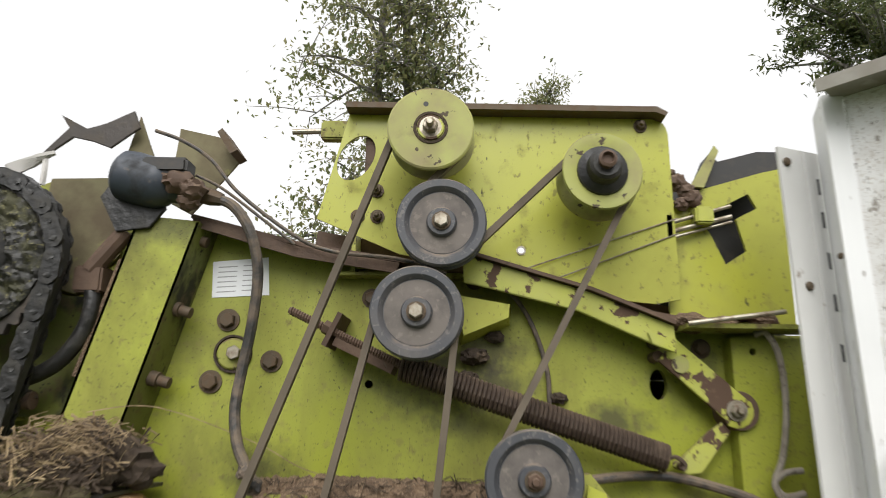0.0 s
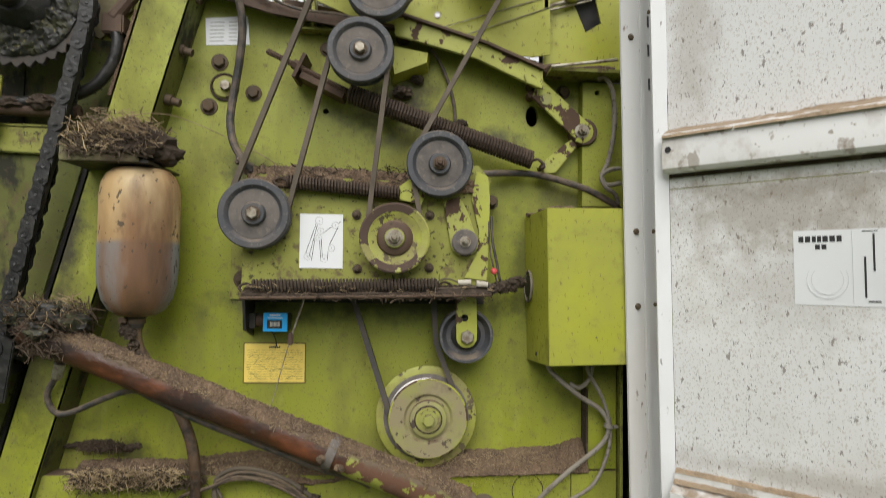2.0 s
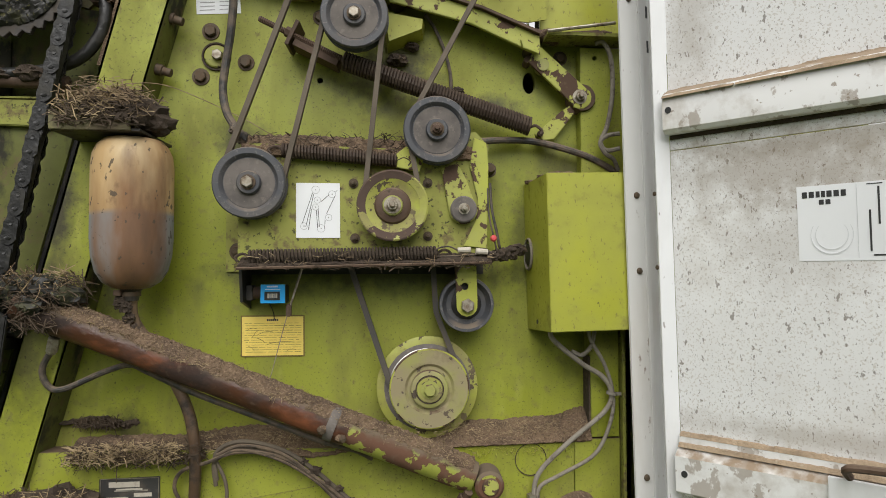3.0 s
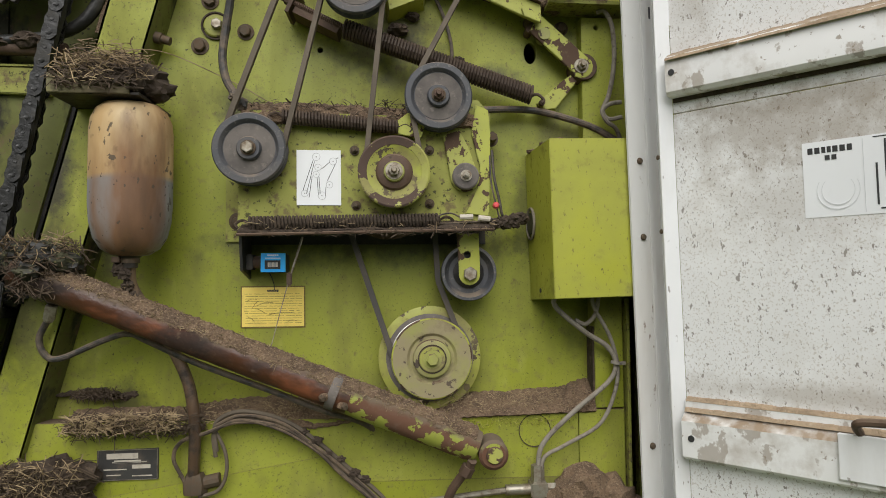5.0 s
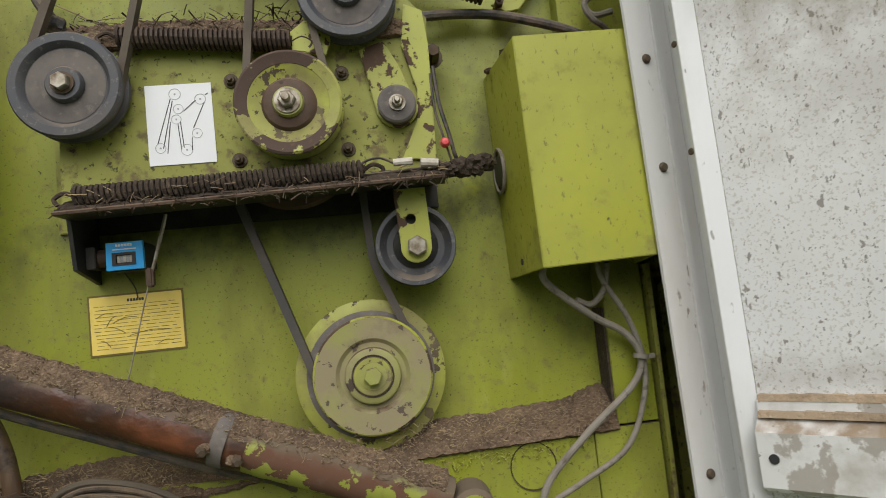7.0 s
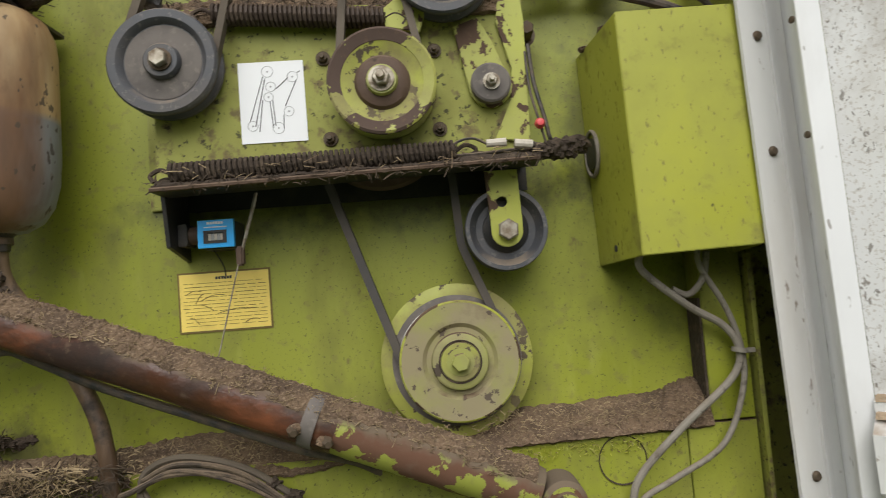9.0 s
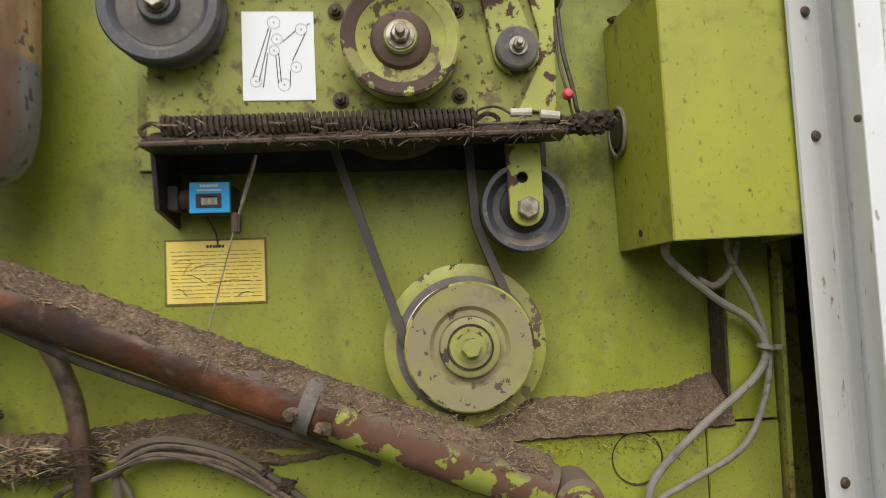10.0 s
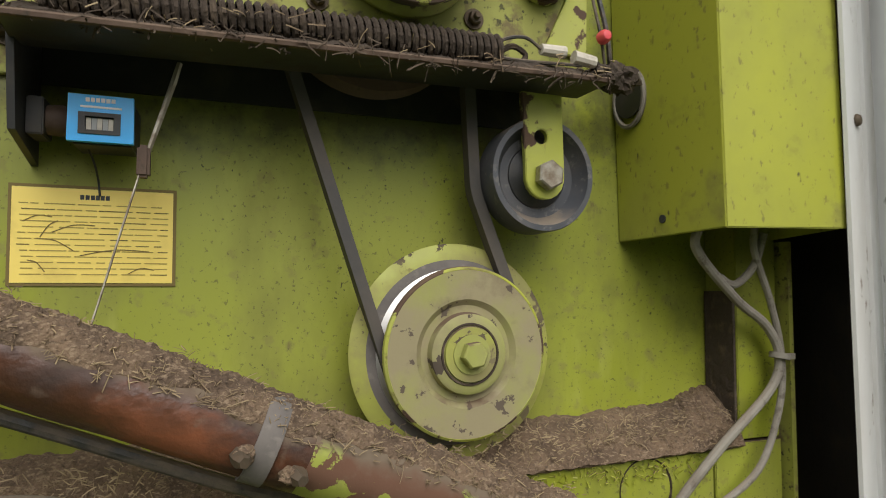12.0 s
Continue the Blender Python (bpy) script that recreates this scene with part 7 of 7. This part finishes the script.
part("rear_pin", lathe(fresh(), [(0, 0), (0.008, 0), (0.008, 0.032), (0, 0.032)], (0.560, -0.032, 1.824), 12, False), rust, t)

t = thing("wedge_guard", (0.32, 0.0, 1.845), "green folded wedge guard on the side panel", "guard")
bm = fresh()
vs = [bm.verts.new(p) for p in ((0.275, -0.046, 1.905), (0.350, -0.046, 1.893), (0.348, -0.046, 1.874), (0.285, -0.046, 1.848), (0.270, -0.001, 1.912), (0.355, -0.001, 1.898), (0.352, -0.001, 1.868), (0.280, -0.001, 1.838))]
bmesh.ops.convex_hull(bm, input=vs)
part("shell", bm, green_bright, t)
part("stain", lump(fresh(), [(0.30, -0.012, 1.822, 0.02), (0.33, -0.008, 1.85, 0.014), (0.29, -0.03, 1.79, 0.016), (0.42, -0.006, 1.765, 0.013)], 41, flat=0.6), soil_dark, t, kind="stuff")
solid("thin_hose", sweep(fresh(), smooth_path([(0.355, -0.02, 1.912), (0.375, -0.014, 1.885), (0.392, -0.010, 1.848), (0.405, -0.008, 1.80), (0.407, -0.008, 1.755)]), 0.0035, 8), hose_black, "thin black hose hanging on the panel", "hose")
t = thing("pull_cable", (0.47, -0.04, 1.92), "pair of thin steel pull cables", "cable")
for xa, za, xb, zb in ((0.349, 1.937, 0.60, 2.026), (0.398, 1.924, 0.60, 2.003)):
    part("cable", sweep(fresh(), [(xa, -0.042, za), (xb, -0.036, zb)], 0.0011, 6), steel, t)

# ---- catch panel beside the shield ----
seat = forward(0.05, 1.63)
t = thing("slotted_plate", (0.68, 0.045, 1.86), "green upright plate with a T-shaped slot", "plate")
slot = [(0.650, 2.048), (0.735, 2.092), (0.747, 2.068), (0.712, 2.050), (0.724, 1.998), (0.690, 1.976), (0.668, 2.028)]
part("sheet", plate(fresh(), [(0.598, 1.875), (0.79, 1.875), (0.79, 2.135), (0.76, 2.128), (0.66, 2.098), (0.606, 2.075), (0.598, 2.04)], 0.040, 0.046, holes=[slot]), green_bright, t)
# black backing sheet, added so the slot reads as dark depth
part("back", block(fresh(), 0.60, 0.80, 0.10, 0.105, 1.862, 2.12), black_plastic_and_shade, t)
part("hood", plate(fresh(), [(0.655, 2.105), (0.683, 2.165), (0.695, 2.150), (0.76, 2.168), (0.80, 2.168), (0.80, 2.12), (0.70, 2.10)], 0.048, 0.095, bevel=0.002), black_plastic_and_shade, t, "dark curved hood")
part("fin", plate(fresh(), [(0.640, 2.10), (0.684, 2.170), (0.690, 2.160), (0.662, 2.098)], 0.030, 0.036), green_dusty, t)
part("lower_lip", block(fresh(), 0.60, 0.79, -0.03, 0.039, 1.868, 1.8745), green_dirty, t)
part("mud", lump(fresh(), [(0.62, 0.02, 1.882, 0.03), (0.67, 0.02, 1.880, 0.025), (0.73, 0.02, 1.885, 0.022)], 43, flat=0.5), soil_m, t)
part("stay_bar", sweep(fresh(), [(0.600, -0.035, 1.873), (0.735, -0.045, 1.890)], 0.0035, 8), steel, t)
t = thing("catch", (0.65, 0.03, 2.0), "rusty spring catch with small rods", "catch")
for za, zb, r in ((2.036, 2.076, 0.0042), (2.022, 2.058, 0.005), (2.012, 2.05, 0.003)):
    part("rod", sweep(fresh(), [(0.596, 0.028, za), (0.70, 0.028, za + (zb - za) * 0.78)], r * 0.75, 8), steel, t)
part("block", block(fresh(), 0.594, 0.604, 0.015, 0.040, 2.012, 2.048, 0.001), dark_bolt, t)
part("clip", block(fresh(), 0.640, 0.668, 0.012, 0.039, 2.035, 2.062, 0.003), green_chipped, t)
part("knob", lump(fresh(), [(0.618, 0.03, 2.105, 0.016), (0.632, 0.03, 2.092, 0.014), (0.612, 0.03, 2.122, 0.006), (0.640, 0.03, 2.080, 0.016), (0.625, 0.03, 2.070, 0.012)], 45, flat=0.9), rust, t)

# ---- dirt ledges and heaps ----
seat = forward(LOWER_SHEET)
t = thing("dirt_ledge", (0.5, 0.0, 1.07), "brown soil packed on a ledge of the panel", "dirt", kind="stuff")
bm = band(fresh(), [(0.29, 0.040, 1.072), (0.36, 0.040, 1.094), (0.43, 0.040, 1.103), (0.56, 0.040, 1.108), (0.63, 0.040, 1.112), (0.66, 0.040, 1.124), (0.686, 0.040, 1.128)],
          [(0.29, -0.008, 1.045), (0.36, -0.010, 1.056), (0.43, -0.012, 1.064), (0.56, -0.012, 1.066), (0.63, -0.012, 1.067), (0.686, -0.012, 1.068)], 0.012, 51, 170, 18)
part("soil", bm, soil_m, t)
# soil-coloured sheet that also darkens the post's shaded side
part("post_soil", block(fresh(), 0.6835, 0.6866, -0.004, 0.0400, 1.08, 1.235), soil_dark, t, "soil and painted shade on the corner post's side")
part("chaff", straws(fresh(), [(0.36, 0.68, -0.022, 0.010, 1.075, 1.112)], 700, 53, (0.003, 0.008), 0.00042, 0.5), straw_m, t)
part("moss", straws(fresh(), [(0.40, 0.648, -0.010, -0.006, 1.044, 1.064)], 200, 59, (0.003, 0.007), 0.0007, 1.0), green_bright, t, "fuzzy yellow-green growth under the soil")
seat = askew
t = thing("dirt_ledge", (0.25, -0.085, 1.62), "crumbly soil lying along the bracket's top", "dirt", kind="stuff")
part("soil", band(fresh(), [(0.02, -0.060, 1.656), (0.10, -0.060, 1.662), (0.25, -0.060, 1.656), (0.45, -0.060, 1.650)], [(0.02, -0.088, 1.612), (0.10, -0.088, 1.614), (0.25, -0.088, 1.610), (0.45, -0.088, 1.612)], 0.012, 54, 190, 20), soil_m, t)
part("chaff", straws(fresh(), [(0.03, 0.42, -0.100, -0.06, 1.622, 1.660)], 320, 55, (0.008, 0.03), 0.0009, 0.3), straw_dark, t)
t = thing("dirt_ledge", (0.25, -0.11, 1.42), "soil and chaff lying on the bracket shelf", "dirt", kind="stuff")
part("soil", band(fresh(), [(0.022, -0.086, 1.433), (0.25, -0.086, 1.437), (0.474, -0.086, 1.439)], [(0.022, -0.124, 1.4135), (0.25, -0.120, 1.418), (0.474, -0.116, 1.4225)], 0.003, 56, 160, 10, 0.004), soil_dark, t)
part("chaff", straws(fresh(), [(0.03, 0.475, -0.126, -0.09, 1.420, 1.437)], 150, 57, (0.006, 0.022), 0.0007, 0.35), straw_m, t)
part("chaff", straws(fresh(), [(0.02, 0.475, -0.128, -0.118, 1.409, 1.424)], 200, 58, (0.004, 0.016), 0.0007, 0.9), straw_dark, t)
seat = forward(LOWER_SHEET)
t = thing("straw_heap", (-0.2, -0.03, 1.05), "dark tangled straw lying on a ledge", "straw", kind="stuff")
part("soil", band(fresh(), [(-0.31, 0.040, 1.092), (-0.20, 0.040, 1.094), (-0.06, 0.040, 1.088)], [(-0.31, -0.016, 1.062), (-0.20, -0.018, 1.058), (-0.06, -0.014, 1.056)], 0.010, 61, 100, 12), soil_m, t)
part("soil", band(fresh(), [(-0.36, 0.038, 1.122), (-0.30, 0.038, 1.130), (-0.26, 0.038, 1.131), (-0.225, 0.038, 1.118)], [(-0.36, 0.034, 1.117), (-0.30, 0.032, 1.117), (-0.26, 0.030, 1.112), (-0.225, 0.034, 1.110)], 0.004, 62, 50, 8), soil_dark, t)
part("straw", straws(fresh(), [(-0.30, -0.06, -0.06, -0.02, 1.06, 1.098), (-0.30, -0.06, -0.035, -0.008, 1.05, 1.092), (-0.31, -0.235, 0.020, 0.032, 1.115, 1.128)], 1300, 62, (0.008, 0.028), 0.0006, 0.5), straw_dark, t)
part("straw", straws(fresh(), [(-0.29, -0.10, -0.065, -0.03, 1.065, 1.098)], 520, 63, (0.008, 0.026), 0.0006, 0.45), straw_m, t)
t = thing("straw_heap", (-0.32, -0.03, 0.95), "heap of weathered straw beside the data plate", "straw", kind="stuff")
part("soil", lump(fresh(), [(-0.37, -0.03, 0.98, 0.04), (-0.32, -0.03, 0.985, 0.045), (-0.275, -0.03, 0.985, 0.035), (-0.35, -0.03, 0.94, 0.05), (-0.29, -0.03, 0.94, 0.04), (-0.40, -0.03, 0.96, 0.03)], 64, flat=0.8), soil_dark, t)
part("straw", straws(fresh(), [(-0.40, -0.255, -0.08, -0.02, 0.92, 1.015)], 1300, 65, (0.012, 0.042), 0.0008, 0.6), straw_dark, t)
part("straw", straws(fresh(), [(-0.39, -0.26, -0.085, -0.04, 0.95, 1.02)], 260, 66, (0.012, 0.045), 0.0007, 0.5), straw_m, t)
t = thing("dirt_ledge", (0.03, -0.02, 1.06), "soil crust on the panel's lower ledge", "dirt", kind="stuff")
part("soil", band(fresh(), [(-0.10, 0.040, 1.096), (-0.02, 0.040, 1.104), (0.06, 0.040, 1.108), (0.14, 0.040, 1.100), (0.22, 0.040, 1.085)], [(-0.10, -0.008, 1.076), (-0.02, -0.010, 1.070), (0.06, -0.012, 1.060), (0.14, -0.012, 1.052), (0.22, -0.008, 1.062)], 0.007, 67, 130, 14), soil_m, t)
part("chaff", straws(fresh(), [(-0.06, 0.18, -0.03, -0.012, 1.07, 1.11)], 420, 68, (0.003, 0.010), 0.00045, 0.5), straw_m, t)
t = thing("dirt_heap", (0.67, -0.03, 0.85), "brown mound of earth on the lower frame", "dirt", kind="stuff")
part("soil", lump(fresh(), [(0.615, -0.04, 0.90, 0.045), (0.655, -0.04, 0.925, 0.055), (0.70, -0.04, 0.905, 0.05), (0.735, -0.04, 0.88, 0.04), (0.66, -0.04, 0.86, 0.08)], 69, flat=0.95), soil_m, t)
solid("lower_frame", block(fresh(), -0.75, 0.76, -0.075, -0.0065, 0.70, 0.86, 0.004), green_dirty, "dirty green lower frame beam", "beam")
seat = None
for x, z, r in ((-0.205, 1.12, 0.020),):
    solid("mud_spot", lump(fresh(), [(x, 0.004, z, r * 0.6), (x + 0.012, 0.004, z + 0.004, r * 0.5)], 71, flat=0.8), soil_dark, "dried mud spot on the panel", "dirt")


# ---- trees behind the machine ----
def tree(name, x, y, height, stems, spread, low, leaves, leaf_mat, seed, label, leaf=0.05, lean=0.0, gap=0.12):
    """Stems with limbs and twigs, and a crown of many small folded leaves along the twigs."""
    rnd = random.Random(seed)
    t = thing(name, (x, y, 0.0), label, "tree")
    twigs = []
    bm = fresh()
    for dx, dy, hh, r in stems:
        pts = [Vector((x + dx + lean * k / 7 + rnd.gauss(0, 0.04), y + dy + rnd.gauss(0, 0.05), hh * k / 7)) for k in range(8)]
        sp = smooth_path(pts, 4)
        sweep(bm, sp, [r * (1 - 0.86 * k / (len(sp) - 1)) for k in range(len(sp))], 10)
        for _ in range(int(hh * 4.4)):
            f = rnd.uniform(low / hh, 0.98)
            base = sp[int(f * (len(sp) - 1))]
            a = rnd.uniform(0, math.tau)
            L = spread * (1.12 - 0.75 * f) * rnd.uniform(0.5, 1.1)
            d = Vector((math.cos(a), math.sin(a) * 0.8, rnd.uniform(0.1, 0.8))).normalized()
            tip = base + d * L
            mid = base + d * L * 0.5 + Vector((rnd.gauss(0, 0.08), rnd.gauss(0, 0.08), rnd.uniform(0, 0.15)))
            tip.z -= rnd.uniform(0, 0.35)
            lp = smooth_path([base, mid, tip], 5)
            sweep(bm, lp, [r * 0.28 * (1 - 0.85 * k / (len(lp) - 1)) for k in range(len(lp))], 5, False)
            for _ in range(5):
                k = rnd.randint(3, len(lp) - 1)
                q = lp[k]
                e = q + Vector((rnd.gauss(0, 0.34), rnd.gauss(0, 0.3), rnd.gauss(-0.05, 0.26)))
                sweep(bm, [q, (q + e) / 2 + Vector((0, 0, 0.03)), e], [0.010, 0.007, 0.003], 4, False)
                twigs.append((q, e))
    part("trunk", bm, bark, t)
    verts, faces = [], []
    for _ in range(leaves):
        q, e = rnd.choice(twigs)
        c = q.lerp(e, rnd.uniform(0.1, 1.15)) + Vector((rnd.gauss(0, gap), rnd.gauss(0, gap), rnd.gauss(0, gap)))
        u = Vector((rnd.gauss(0, 1), rnd.gauss(0, 1), rnd.gauss(0, 1))).normalized()
        w = u.orthogonal().normalized()
        up = u.cross(w) * 0.25
        s = leaf * rnd.uniform(0.6, 1.3)
        k = len(verts)
        verts += [tuple(p - Vector((x, y, 0))) for p in (c - u * s, c + (w * 0.55 + up) * s, c + u * s, c + (up - w * 0.55) * s)]
        faces += [(k, k + 1, k + 2), (k, k + 2, k + 3)]
    me = bpy.data.meshes.new("crown")
    me.from_pydata(verts, [], faces)
    me.materials.append(leaf_mat)
    crown = new("crown", me)
    crown.parent = t
    tagged(crown, kind="stuff")
    return t


tree("birch_tree", -0.60, 7.6, 10, [(0.0, 0, 10.5, 0.12), (0.45, 0.2, 11, 0.13)], 1.65, 3.3, 18000, leaf_m, 3, "tall two-stemmed birch with thin green foliage", 0.042, gap=0.17)
tree("birch_tree", 2.88, 14.0, 9, [(0.0, 0, 9.5, 0.10)], 1.3, 5.6, 4200, leaf_m, 5, "smaller distant birch top with loose foliage", 0.06)
tree("broadleaf_tree", 8.7, 10.6, 13, [(0.0, 0, 13, 0.25)], 3.6, 7.3, 16000, leaf_dark, 8, "broad tree with dark green overhanging leaves", 0.075)
